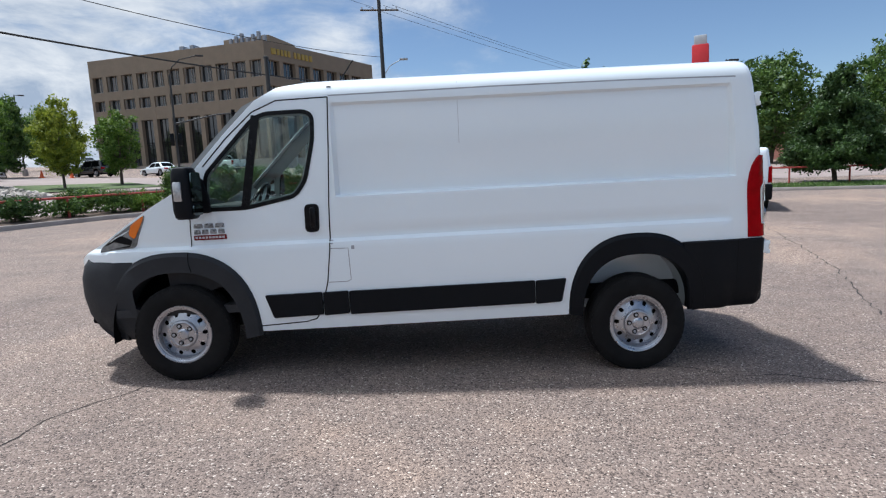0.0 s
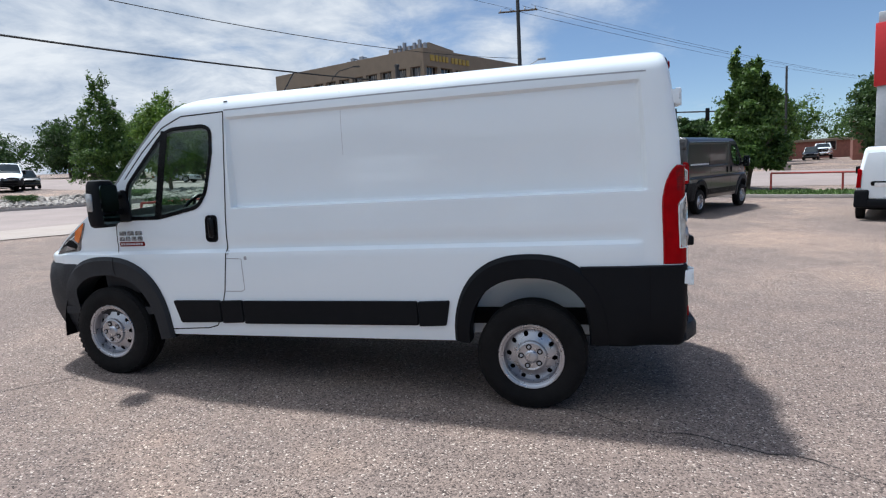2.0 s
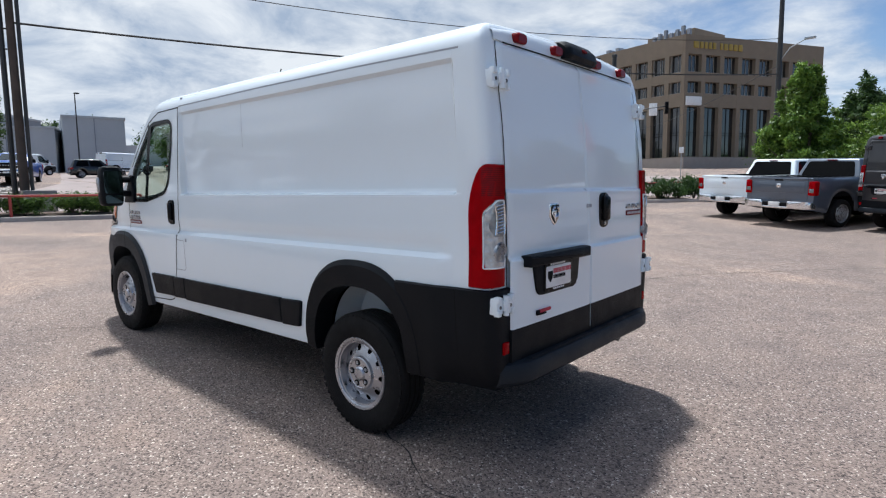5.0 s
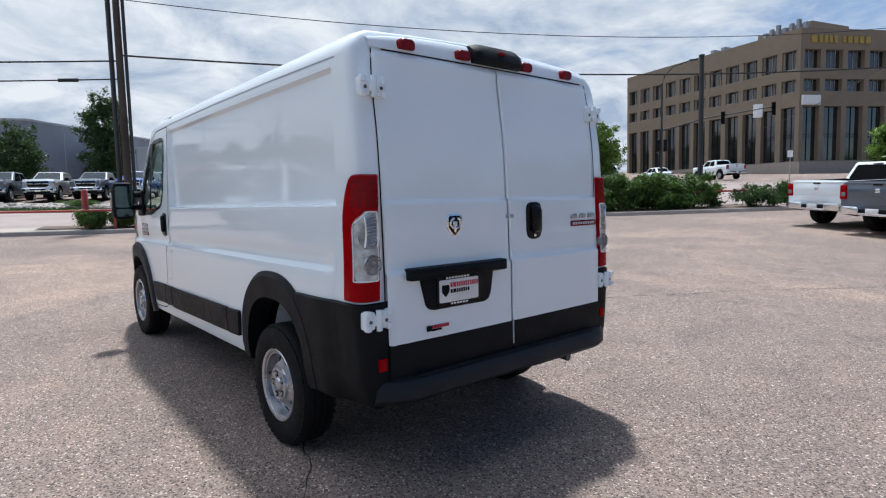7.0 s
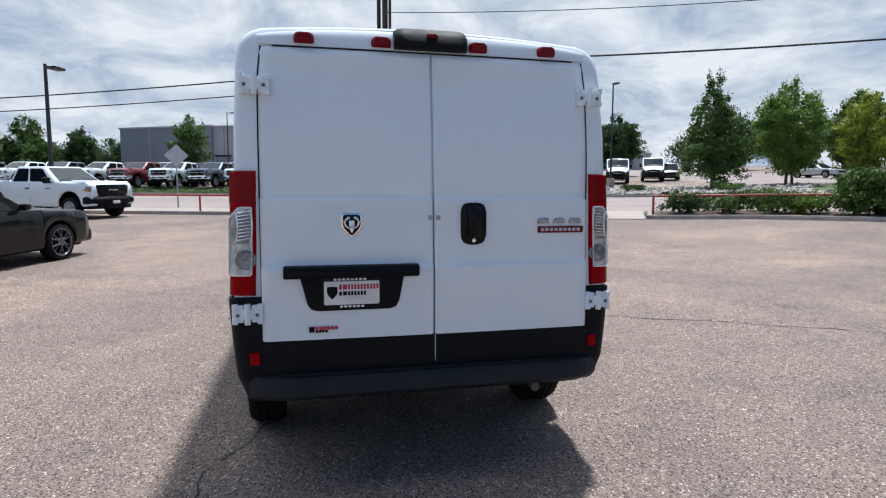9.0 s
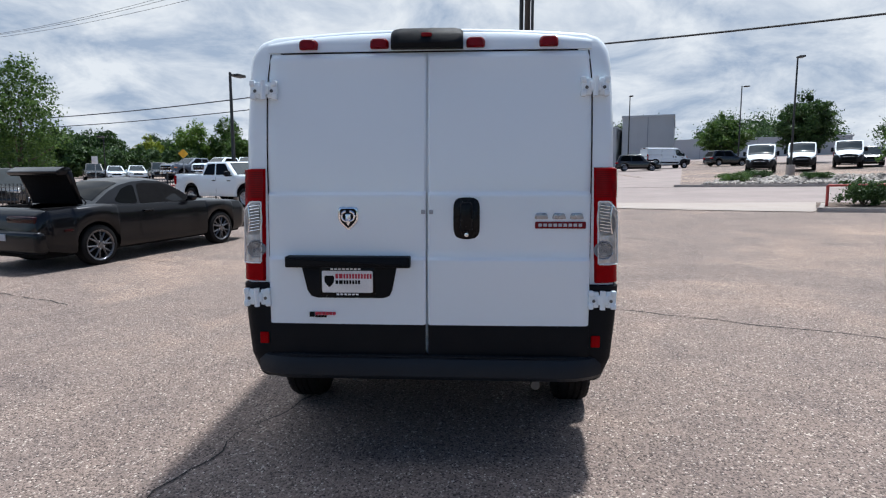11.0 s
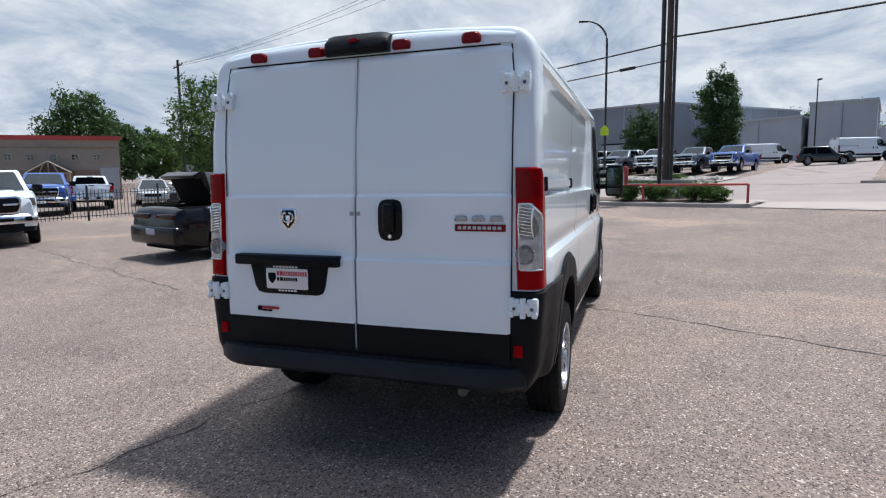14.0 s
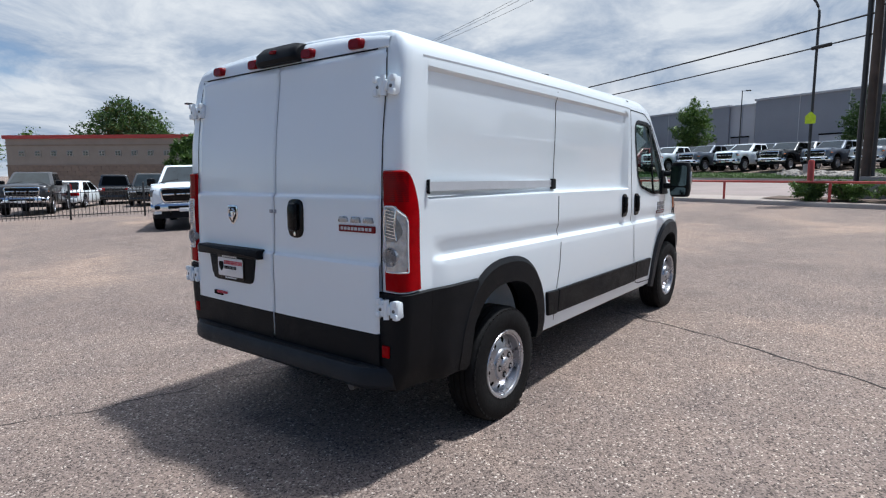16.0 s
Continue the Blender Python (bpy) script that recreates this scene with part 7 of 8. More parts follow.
def shrub(x, y, r, h, mat, label, seed, leaves=1300, size=0.055, group="", lift=0.12):
    rnd = random.Random(seed)
    root = thing("shrub", label, "shrub", pose(x, y, ground_z(x, y) + lift), group)
    bm = bmesh.new()
    for i in range(6):
        a = i * 1.05 + rnd.random()
        tube(bm, [(0, 0, -0.05), (r * 0.3 * math.cos(a), r * 0.3 * math.sin(a), h * 0.4), (r * 0.6 * math.cos(a), r * 0.6 * math.sin(a), h * 0.75)], 0.02, 5, taper=0.005)
    part("stems", bm, BARK, root)
    blobs = [(r * rnd.uniform(-0.5, 0.5), r * rnd.uniform(-0.5, 0.5), h * rnd.uniform(0.28, 0.62), r * rnd.uniform(0.55, 0.8), h * rnd.uniform(0.34, 0.46)) for _ in range(10)]
    leaf_cloud("foliage", blobs, int(leaves * 1.7), size * 0.95, mat, root, seed, shell=0.65, split=3, fill=0.25)
    return root


STREET = "street trees across the road"
tree(-24.3, 38.4, 5.8, 1.9, LEAF_YELLOW, "young yellow-green street tree on turf", 11, base=0.24, trunk=0.10, leaves=3200, size=0.17, group=STREET)
tree(-28.8, 31.0, 7.6, 2.9, LEAF_GREEN, "leafy green street tree in a gravel bed", 12, "cone", base=0.16, trunk=0.12, leaves=6000, size=0.16, group=STREET)
tree(-30.0, 38.1, 7.4, 2.9, LEAF_BRIGHT, "fresh green street tree in a gravel bed", 13, base=0.2, trunk=0.12, leaves=5200, size=0.17, group=STREET)
tree(-33.0, 41.5, 7.2, 2.6, LEAF_BRIGHT, "fresh green street tree by the street corner", 14, base=0.22, leaves=4200, size=0.17, group=STREET)
tree(-23.0, 43.0, 5.4, 1.8, LEAF_BRIGHT, "young fresh green street tree on turf", 15, base=0.26, leaves=3000, size=0.17, group=STREET)
tree(-63.0, 43.0, 7.5, 3.4, LEAF_DARK, "tall dark green tree behind parked vans", 16, base=0.2, trunk=0.2, leaves=6000, size=0.26)
tree(-71.0, 37.5, 6.0, 3.6, LEAF_GREEN, "round green tree on the far lot", 17, base=0.2, trunk=0.2, leaves=4000, size=0.26)
tree(-58.5, 13.8, 9.0, 2.7, LEAF_DARK, "dense green poplar behind the truck row", 18, "tall", base=0.1, trunk=0.18, leaves=6500, size=0.2)
tree(-60.0, 6.8, 6.6, 2.6, LEAF_DARK, "loose dark green tree behind the truck row", 19, base=0.15, trunk=0.15, leaves=3500, size=0.2)
tree(-60.0, -8.3, 6.8, 2.4, LEAF_GREEN, "slim green tree behind the truck row", 20, base=0.2, trunk=0.12, leaves=3200, size=0.2)
tree(19.6, 27.6, 5.3, 3.1, LEAF_DARK, "dense rounded green tree on the verge", 21, "cone", base=0.17, trunk=0.13, leaves=12000, size=0.15, fill=0.3)
tree(8.8, 30.6, 6.0, 2.7, LEAF_GREEN, "dense rounded green tree on the verge", 22, "cone", base=0.18, trunk=0.13, leaves=11000, size=0.15, fill=0.3)
tree(-0.6, 33.5, 5.9, 2.7, LEAF_BRIGHT, "broad cone-shaped light green tree on the verge", 23, "cone", base=0.1, trunk=0.14, leaves=11000, size=0.15, fill=0.3)
tree(2.6, 36.0, 4.6, 1.8, LEAF_BRIGHT, "small fresh green tree on the verge", 24, base=0.15, leaves=2600, size=0.15)
tree(-27.0, -21.6, 8.0, 2.9, LEAF_GREEN, "tall loose green tree beyond the fence", 25, "tall", base=0.15, trunk=0.16, leaves=4600, size=0.2, fill=0.02, factor=2.6)
tree(-16.0, -29.3, 4.1, 1.6, LEAF_GREEN, "small green tree in front of the tan building", 26, base=0.12, leaves=4200, size=0.15, fill=0.3)
WOODS = "tall trees along the streets"
for i, (x, y, h, w, mt) in enumerate(((-43, -53, 10.8, 5.0, LEAF_DARK), (-49, -55, 8.6, 3.8, LEAF_DARK), (-26, -62, 10.6, 5.2, LEAF_DARK), (-30, -66, 9.2, 5, LEAF_GREEN), (-70, -52, 6.6, 3.6, LEAF_DARK), (-62, -62, 8.0, 4.6, LEAF_GREEN),
                                       (32, 54, 9.5, 5.0, LEAF_GREEN), (40, 50, 10.5, 5.0, LEAF_GREEN), (27, 60, 8.5, 4.0, LEAF_DARK), (22, 84, 9, 5, LEAF_DARK), (15, 80, 5.6, 4.0, LEAF_GREEN), (6, 66, 9.8, 3.4, LEAF_GREEN), (12, 70, 5.2, 3.4, LEAF_DARK), (-1, 72, 9.2, 2.6, LEAF_DARK),
                                       (19, 72, 9, 4.5, LEAF_GREEN), (-60, 92, 9, 4, LEAF_BRIGHT), (-66, 84, 9, 4.5, LEAF_GREEN), (-75, 70, 9, 5, LEAF_DARK), (-44, 60, 8, 3.5, LEAF_GREEN), (54, 46, 11, 5, LEAF_GREEN), (-58, 66, 8, 4, LEAF_BRIGHT))):
    tree(x, y, h, w, mt, "full-grown leafy green street tree", 40 + i, "round" if i % 3 else "tall", base=0.16, trunk=0.25, leaves=6500, size=0.26, group=WOODS, factor=2.4, fine=0.54)


LOT_TREES = "trees along the edge of the far lot"
for i, (x, y, h, w, mt, shape) in enumerate(((-88, -63.1, 7.9, 4.2, LEAF_DARK, "round"), (-88, -58.2, 7.4, 3.6, LEAF_DARK, "round"), (-86, -54.6, 7.0, 3.0, LEAF_DARK, "tall"), (-88, -49.0, 6.0, 3.0, LEAF_YELLOW, "round"), (-91, -45.6, 5.0, 2.6, LEAF_DARK, "round"),
                                              (-88, -41.2, 8.4, 3.6, LEAF_BRIGHT, "round"), (-90, -36.4, 8.7, 3.2, LEAF_GREEN, "tall"), (-86, -33.0, 6.0, 2.8, LEAF_GREEN, "round"), (-89, -28.8, 7.2, 2.8, LEAF_DARK, "round"))):
    tree(x, y, h, w, mt, ("dark green", "fresh green", "yellow-green", "green")[(LEAF_DARK, LEAF_BRIGHT, LEAF_YELLOW, LEAF_GREEN).index(mt)] + " leafy tree at the edge of the far lot", 140 + i, shape, base=0.14, trunk=0.2, leaves=4200, size=0.26, group=LOT_TREES, factor=2.4, fine=0.54)
tree(-44.1, -70.0, 9.8, 2.0, LEAF_DARK, "small dark pointed conifer behind the tan building", 160, "cone", base=0.1, trunk=0.15, leaves=3000, size=0.22)


def far_woods(name, centre, span, n_blobs, h, leaves, seed, label, mat):
    """A belt of distant trees."""
    rnd = random.Random(seed)
    blobs = []
    for _ in range(n_blobs):
        a, b = rnd.uniform(-1, 1), rnd.uniform(-1, 1)
        x, y = centre[0] + a * span[0][0] + b * span[1][0], centre[1] + a * span[0][1] + b * span[1][1]
        top = h * rnd.uniform(0.55, 1.1)
        blobs.append((x, y, ground_z(x, y) + top * 0.5, top * rnd.uniform(0.35, 0.6), top * 0.5))
    ob = leaf_cloud(name, blobs, int(leaves * 1.45), 0.38, mat, None, seed, shell=0.6, split=6, fill=0.16)
    return tagged(ob, label, "woods", kind="stuff")


far_woods("tree_belt", (-80, -46), ((14, -14), (6, 6)), 42, 4.6, 15000, 71, "belt of dark green undergrowth beyond the far lot", LEAF_DARK)
far_woods("tree_belt", (-100, -48), ((20, -22), (6, 6)), 42, 7.4, 14000, 72, "belt of green trees beyond the far lot", LEAF_DARK)
far_woods("tree_belt", (-130, 60), ((10, 70), (8, 0)), 60, 11, 15000, 73, "distant belt of trees", LEAF_DARK)
far_woods("tree_belt", (20, 140), ((120, -10), (0, 10)), 90, 11, 22000, 74, "distant belt of trees beyond the cross street", LEAF_GREEN)
far_woods("tree_belt", (100, 70), ((10, 60), (10, 0)), 50, 11, 13000, 75, "distant belt of trees", LEAF_GREEN)
far_woods("tree_belt", (0, -120), ((140, 10), (0, 10)), 90, 11, 20000, 76, "distant belt of trees behind the southern lots", LEAF_GREEN)
far_woods("tree_belt", (110, -40), ((10, 80), (10, 0)), 50, 11, 12000, 77, "distant belt of trees", LEAF_GREEN)

# clipped hedge and shrubs along the lot edge
hedge = thing("hedge", "dense clipped green hedge along the lot edge", "hedge", pose(0, 0, 0))
rnd = random.Random(5)
blobs = []
for t in np.linspace(0, 1, 26):
    x, y = -9.4 + 3.35 * t, 20.9 + 4.05 * t
    for k in range(2):
        blobs.append((x + rnd.uniform(-0.35, 0.2), y + rnd.uniform(-0.1, 0.5), ground_z(x, y) + 0.12 + rnd.uniform(0.22, 1.0), rnd.uniform(0.55, 0.8), rnd.uniform(0.45, 0.66)))
leaf_cloud("foliage", blobs, 26000, 0.085, LEAF_GREEN, hedge, 6, shell=0.7, split=3, fill=0.35)
bm = bmesh.new()
for t in np.linspace(0.03, 0.97, 14):
    x, y = -9.4 + 3.35 * t, 21.0 + 4.05 * t
    z = ground_z(x, y)
    tube(bm, [(x, y, z), (x + 0.1, y, z + 0.8)], 0.03, 5, taper=0.01)
part("stems", bm, BARK, hedge)
BEDS = "shrubs in the kerb beds"
for i, (x, y, r, h, mt) in enumerate(((-12.6, 17.3, 0.85, 0.85, LEAF_DARK), (-11.7, 18.7, 0.90, 0.90, LEAF_GREEN), (-11.0, 19.8, 1.0, 0.95, LEAF_GREEN), (-10.3, 20.6, 0.9, 0.8, LEAF_BRIGHT), (-13.4, 18.6, 0.7, 0.75, LEAF_DARK), (-12.2, 20.2, 0.8, 0.9, LEAF_BRIGHT),
                                       (-4.0, 26.95, 0.85, 1.0, LEAF_DARK), (-3.55, 27.5, 0.85, 1.05, LEAF_DARK), (-4.6, 26.25, 0.7, 0.95, LEAF_DARK), (-17.9, 6.2, 0.6, 0.75, LEAF_GREEN), (-17.7, 7.2, 0.6, 0.65, LEAF_GREEN), (-17.4, 8.5, 0.75, 0.8, LEAF_GREEN), (-17.1, 9.2, 0.6, 0.7, LEAF_GREEN),
                                       (-21.5, -5.4, 0.4, 0.4, LEAF_BRIGHT), (-32.2, 22.0, 1.0, 0.6, LEAF_GREEN), (-30.2, 21.0, 0.9, 0.5, LEAF_GREEN), (-34.5, 24.5, 1.2, 0.7, LEAF_DARK), (-38.5, 8.6, 1.2, 0.5, LEAF_GREEN), (-29.5, 25.6, 0.9, 0.5, LEAF_DARK), (-25.5, 30.0, 1.0, 0.6, LEAF_GREEN))):
    shrub(x, y, r, h, mt, "low clipped green shrub in a kerbside bed", 100 + i, group=BEDS)

# loose landscape rocks
rng = random.Random(9)
bm = bmesh.new()
for i in range(1500):
    if i % 3:
        a, b = rng.random(), rng.random()
        p = Vector((-29.2, 18.8)).lerp(Vector((-20.6, 30.8)), a).lerp(Vector((-36.5, 23.5)).lerp(Vector((-29.5, 40.5)), a), b ** 1.6)
    else:
        p = Vector((-41.0, 2.0)).lerp(Vector((-36.3, 11.3)), rng.random()) + Vector((-3.5 * rng.random(), 0.6 * rng.random()))
    r = rng.uniform(0.07, 0.24)
    bmesh.ops.create_icosphere(bm, subdivisions=1, radius=r, matrix=pose(p.x, p.y, ground_z(p.x, p.y) + 0.05 + r * 0.3, rng.uniform(0, 90), 0, rng.uniform(0, 360)) @ Matrix.Diagonal((1, rng.uniform(0.6, 1), rng.uniform(0.5, 0.8), 1)))
rocks = part("landscape_rocks", bm, STONE, smooth=False)
tagged(rocks, "pale rounded landscape rocks in the beds", "rocks", kind="stuff")

# grass blades on the verges
def grass_patch(one, two, n, seed, lift=0.1):
    rg = np.random.default_rng(seed)
    a, b = np.array(along(one, 40)), np.array(along(two, 40))
    t, s = rg.random(n) * 39.99, rg.random(n)
    i = t.astype(int)
    f = (t - i)[:, None]
    p = (a[i] * (1 - f) + a[i + 1] * f) * (1 - s[:, None]) + (b[i] * (1 - f) + b[i + 1] * f) * s[:, None]
    ang, h, w = rg.random(n) * 6.283, 0.05 + 0.08 * rg.random(n), 0.02 + 0.02 * rg.random(n)
    pts = []
    for (x, y), q, hh, ww in zip(p, ang, h, w):
        z = ground_z(x, y) + lift
        dx, dy = math.cos(q) * ww, math.sin(q) * ww
        pts += [(x - dx, y - dy, z), (x + dx, y + dy, z), (x + dy * 0.8, y - dx * 0.8, z + hh)]
    me = bpy.data.meshes.new("grass")
    me.from_pydata(pts, [], np.arange(3 * n).reshape(-1, 3).tolist())
    me.materials.append(GRASS)
    return tagged(new("grass", me), "short green grass blades on the verge", "grass", kind="stuff")


grass_patch(shifted(LOT_NORTH[4:], 0.2), shifted(LOT_NORTH[4:], 3.1), 14000, 3)
grass_patch([(-42.0, -11.5), (-36.8, 3.0), (-34.6, 7.8)], [(-46.8, -10.8), (-41.8, 4.5), (-39.0, 9.3)], 8000, 4, 0.05)


# ---- rails, fence, poles, signs ----
def pipe_rail(pts, label, posts, high=0.62, lift=0.12):
    """Red pipe barrier: posts and one top rail."""
    root = thing("pipe_barrier", label, "barrier", pose(0, 0, 0))
    p = along(pts, posts)
    for v in p:
        z = ground_z(v.x, v.y) + lift
        bm = bmesh.new()
        tube(bm, [(v.x, v.y, z - 0.15), (v.x, v.y, z + high)], 0.042, 10)
        part("post", bm, RAIL_RED, root)
    bm = bmesh.new()
    q = along(pts, posts * 4)
    tube(bm, [(v.x, v.y, ground_z(v.x, v.y) + lift + high) for v in q], 0.04, 10)
    part("rail", bm, RAIL_RED, root)
    return root


pipe_rail(shifted(LOT_WEST, 0.75)[:-1] + [(-16.0, 10.05)], "long weathered red pipe barrier along the sidewalk", 11)
pipe_rail([(-12.75, 16.3), (-11.1, 19.1), (-8.6, 21.9)], "weathered red pipe barrier in front of shrubs", 3)
pipe_rail([(-6.2, 24.8), (-4.0, 27.4), (1.6, 28.6)], "weathered red pipe barrier along the street corner", 4)
pipe_rail(shifted([(8.7, 25.2), (18.4, 23.4), (40.0, 20.0)], 3.6), "red pipe barrier behind the turf verge", 12, 0.7)

fence_line = [(-24.0, -6.0), (-13.3, -11.7), (-9.3, -13.8), (-4.9, -15.8), (-2.8, -16.9), (6.0, -21.5)]
fence = thing("picket_fence", "black steel picket fence along the lot", "fence", pose(0, 0, 0))
fl = along(fence_line, 270)
picket = bmesh.new()
box(picket, (-0.010, -0.010, 0.08), (0.010, 0.010, 1.14))
picket_mesh = None
for i, v in enumerate(fl):
    z = ground_z(v.x, v.y)
    if i % 20 == 0:
        bm = bmesh.new()
        box(bm, (-0.03, -0.03, -0.05), (0.03, 0.03, 1.30), 0.006)
        lathe(bm, [(0.04, 1.30), (0.04, 1.32), (0.001, 1.35)], "z", 8)
        ob = part("post", bm, FENCE_BLACK, fence)
        ob.matrix_basis = pose(v.x, v.y, z)
    else:
        if picket_mesh is None:
            ob = part("picket", picket, FENCE_BLACK, fence, smooth=False)
            picket_mesh = ob.data
        else:
            ob = new("picket", picket_mesh)
            ob.parent = fence
        ob.matrix_basis = pose(v.x, v.y, z, 0, 0, -27)
for h in (0.18, 1.02):
    bm = bmesh.new()
    tube(bm, [(v.x, v.y, ground_z(v.x, v.y) + h) for v in fl[::5]], 0.018, 6)
    part("rail", bm, FENCE_BLACK, fence)


def light_pole(x, y, h, label, arm=1.2, az=0.0, curved=False, mat=None, r=0.09, plinth=True):
    mat = mat or POLE_DARK
    root = thing("street_lamp", label, "street lamp", stand(x, y, az))
    bm = bmesh.new()
    pts = [(0, 0, 0.0), (0, 0, h - (1.6 if curved else 0))]
    if curved:
        pts += [(arm * (1 - math.cos(a)), 0, h - 1.6 + 1.6 * math.sin(a)) for a in np.linspace(0.15, math.pi / 2, 9)]
    tube(bm, pts, r, 10, taper=r * 0.6)
    part("pole", bm, mat, root)
    if plinth:
        bm = bmesh.new()
        lathe(bm, [(0.30, -0.1), (0.30, 0.72), (0.27, 0.76), (0.001, 0.76)], "z", 16)
        part("plinth", bm, KERB, root)
    bm = bmesh.new()
    if curved:
        box(bm, (arm - 0.15, -0.13, h - 0.08), (arm + 0.55, 0.13, h + 0.05), 0.05, 3)
    else:
        box(bm, (0.02, -0.03, h - 0.10), (arm * 0.4, 0.03, h - 0.05))
        box(bm, (arm * 0.3, -0.2, h - 0.13), (arm * 0.3 + 0.55, 0.2, h - 0.01), 0.03)
    part("lamp_head", bm, mat, root)
    return root


light_pole(-42.0, 3.9, 12.2, "tall curved-arm street lamp across the street", 1.6, -80, True)
light_pole(-20.6, -5.7, 5.9, "dark square-head lot lamp on a pole", 0.9, 160, r=0.1)
light_pole(-38.0, 28.5, 8.4, "slim dark lot lamp on a concrete plinth", 0.5, 0)
light_pole(-63.3, 35.9, 9.0, "slim dark lot lamp on a pole", 0.9, 90)
light_pole(-65.1, 23.8, 8.6, "slim dark lot lamp on a pole", 0.9, 0)
light_pole(-20.2, -35.9, 7.2, "dark lot lamp near the tan building", 0.4, 0)
light_pole(-75.0, -6.5, 9.0, "dark lot lamp by the warehouse", 1.4, 80)
light_pole(-40.0, -24.8, 4.2, "short dark lamp pole beyond the fence", 0.2, 0, r=0.06)
light_pole(-46.0, 66.0, 9.0, "dark lot lamp by the far trees", 1.2, 30)
light_pole(17.2, 33.5, 6.8, "black square-head lot lamp on a pole", 0.3, 0)


def utility_pole(x, y, h, label, arms, r=0.17, mat=None):
    root = thing("utility_pole", label, "utility pole", pose(x, y, ground_z(x, y)))
    bm = bmesh.new()
    tube(bm, [(0, 0, -0.3), (0, 0, h)], r, 12, taper=r * 0.7)
    part("pole", bm, mat or POLE_WOOD, root)
    for z, az, w in arms:
        bm = bmesh.new()
        c, s = math.cos(radians(az)), math.sin(radians(az))
        tube(bm, [(-w * c, -w * s, z), (w * c, w * s, z)], 0.06, 4)
        arm = part("crossarm", bm, POLE_WOOD, root)
        for k in (-0.9, -0.35, 0.35, 0.9):
            bm = bmesh.new()
            lathe(bm, [(0.03, z + 0.05), (0.05, z + 0.12), (0.03, z + 0.16), (0.05, z + 0.2), (0.001, z + 0.24)], "z", 8, (w * k * c, w * k * s, 0))
            part("insulator", bm, SIGN_GREY, arm)
    return root


U1 = utility_pole(-19.1, 7.6, 13.2, "tall brown wooden utility pole in a kerb bed", [(12.6, -20, 1.2)], r=0.145)
bm = bmesh.new()
tube(bm, [(0.12, 0.19, 0), (0.12, 0.19, 9.8)], 0.06, 8)
part("riser_pipe", bm, POLE_DARK, U1)
bm = bmesh.new()
tube(bm, [(-0.14, -0.24, 0), (-0.14, -0.24, 11.6)], 0.085, 8)
part("riser_pipe", bm, POLE_DARK, U1)
bm = bmesh.new()
for z, w in ((9.9, 0.5), (10.7, 0.35)):
    box(bm, (-0.3, -w, z), (0.3, w, z + 0.5), 0.05)
part("transformer_box", bm, POLE_DARK, U1)
bm = bmesh.new()
box(bm, (-0.5, -0.5, -0.1), (0.5, 0.5, 0.85), 0.03)
base_ = part("concrete_footing", bm, KERB, U1)
base_.matrix_basis = pose(-0.2, 0.35, 0)
UN = utility_pole(-3.0, 40.7, 12.4, "dark wooden utility pole with crossarm by the cross street", [(11.6, 8, 1.3)], mat=POLE_DARK)
bm = bmesh.new()
tube(bm, [(0, 0, 7.2), (0.5, 0, 7.9), (1.3, 0, 8.3)], 0.03, 6)
box(bm, (1.2, -0.12, 8.24), (1.75, 0.12, 8.36), 0.03)
part("street_lamp_arm", bm, POLE_GALV, UN)
UH = utility_pole(-35.0, -31.2, 11.4, "wooden utility pole with crossarms beyond the fence", [(10.9, 60, 1.2), (10.0, 60, 1.0)], r=0.14, mat=POLE_DARK)


def cable(a, b, sag, r, label="black overhead cable between poles"):
    a, b = Vector(a), Vector(b)
    pts = []
    for i in range(25):
        t = i / 24
        p = a.lerp(b, t)
        p.z -= sag * 4 * t * (1 - t)
        pts.append(p)
    bm = bmesh.new()
    tube(bm, pts, r, 6)
    return tagged(part("overhead_cable", bm, CABLE), label, "cable")


z1, zn, zh = ground_z(-19.1, 7.6), ground_z(-3.0, 40.7), ground_z(-35.0, -31.2)
cable((-19.1, 7.6, z1 + 6.3), (-3.0, 40.7, zn + 6.5), 0.55, 0.035, "thick black overhead cable between poles")
cable((-19.1, 7.6, z1 + 8.3), (-3.0, 40.7, zn + 8.5), 0.9, 0.016)
cable((-19.3, 7.6, z1 + 12.8), (-3.4, 40.7, zn + 11.8), 0.8, 0.010)
cable((-19.1, 7.6, z1 + 6.1), (-35.0, -31.2, zh + 5.2), 0.5, 0.03, "thick black overhead cable between poles")
cable((-19.1, 7.6, z1 + 5.45), (-35.0, -31.2, zh + 4.6), 0.5, 0.025)
for k, dz in ((-0.9, 0.1), (0.3, 0.1), (0.9, 0.1)):
    cable((-19.1 + k, 7.6 - k * 0.3, z1 + 12.7 + dz), (-35.0 + k * 0.6, -31.2 + k, zh + 11.0), 0.9, 0.010)
    cable((-3.0 + k, 40.7, zn + 11.8 + dz), (62.0 + k, 128.0, 15.5), 1.2, 0.012)
cable((-3.0, 40.7, zn + 7.0), (-40.0, 110.0, 12.0), 0.8, 0.02)
bm = bmesh.new()
tube(bm, [(-19.62, 6.33, z1 + 5.36), (-19.86, 5.75, z1 + 5.33)], 0.065, 8)
tagged(part("cable_splice_case", bm, CABLE), "black splice case on the overhead cable", "splice case")


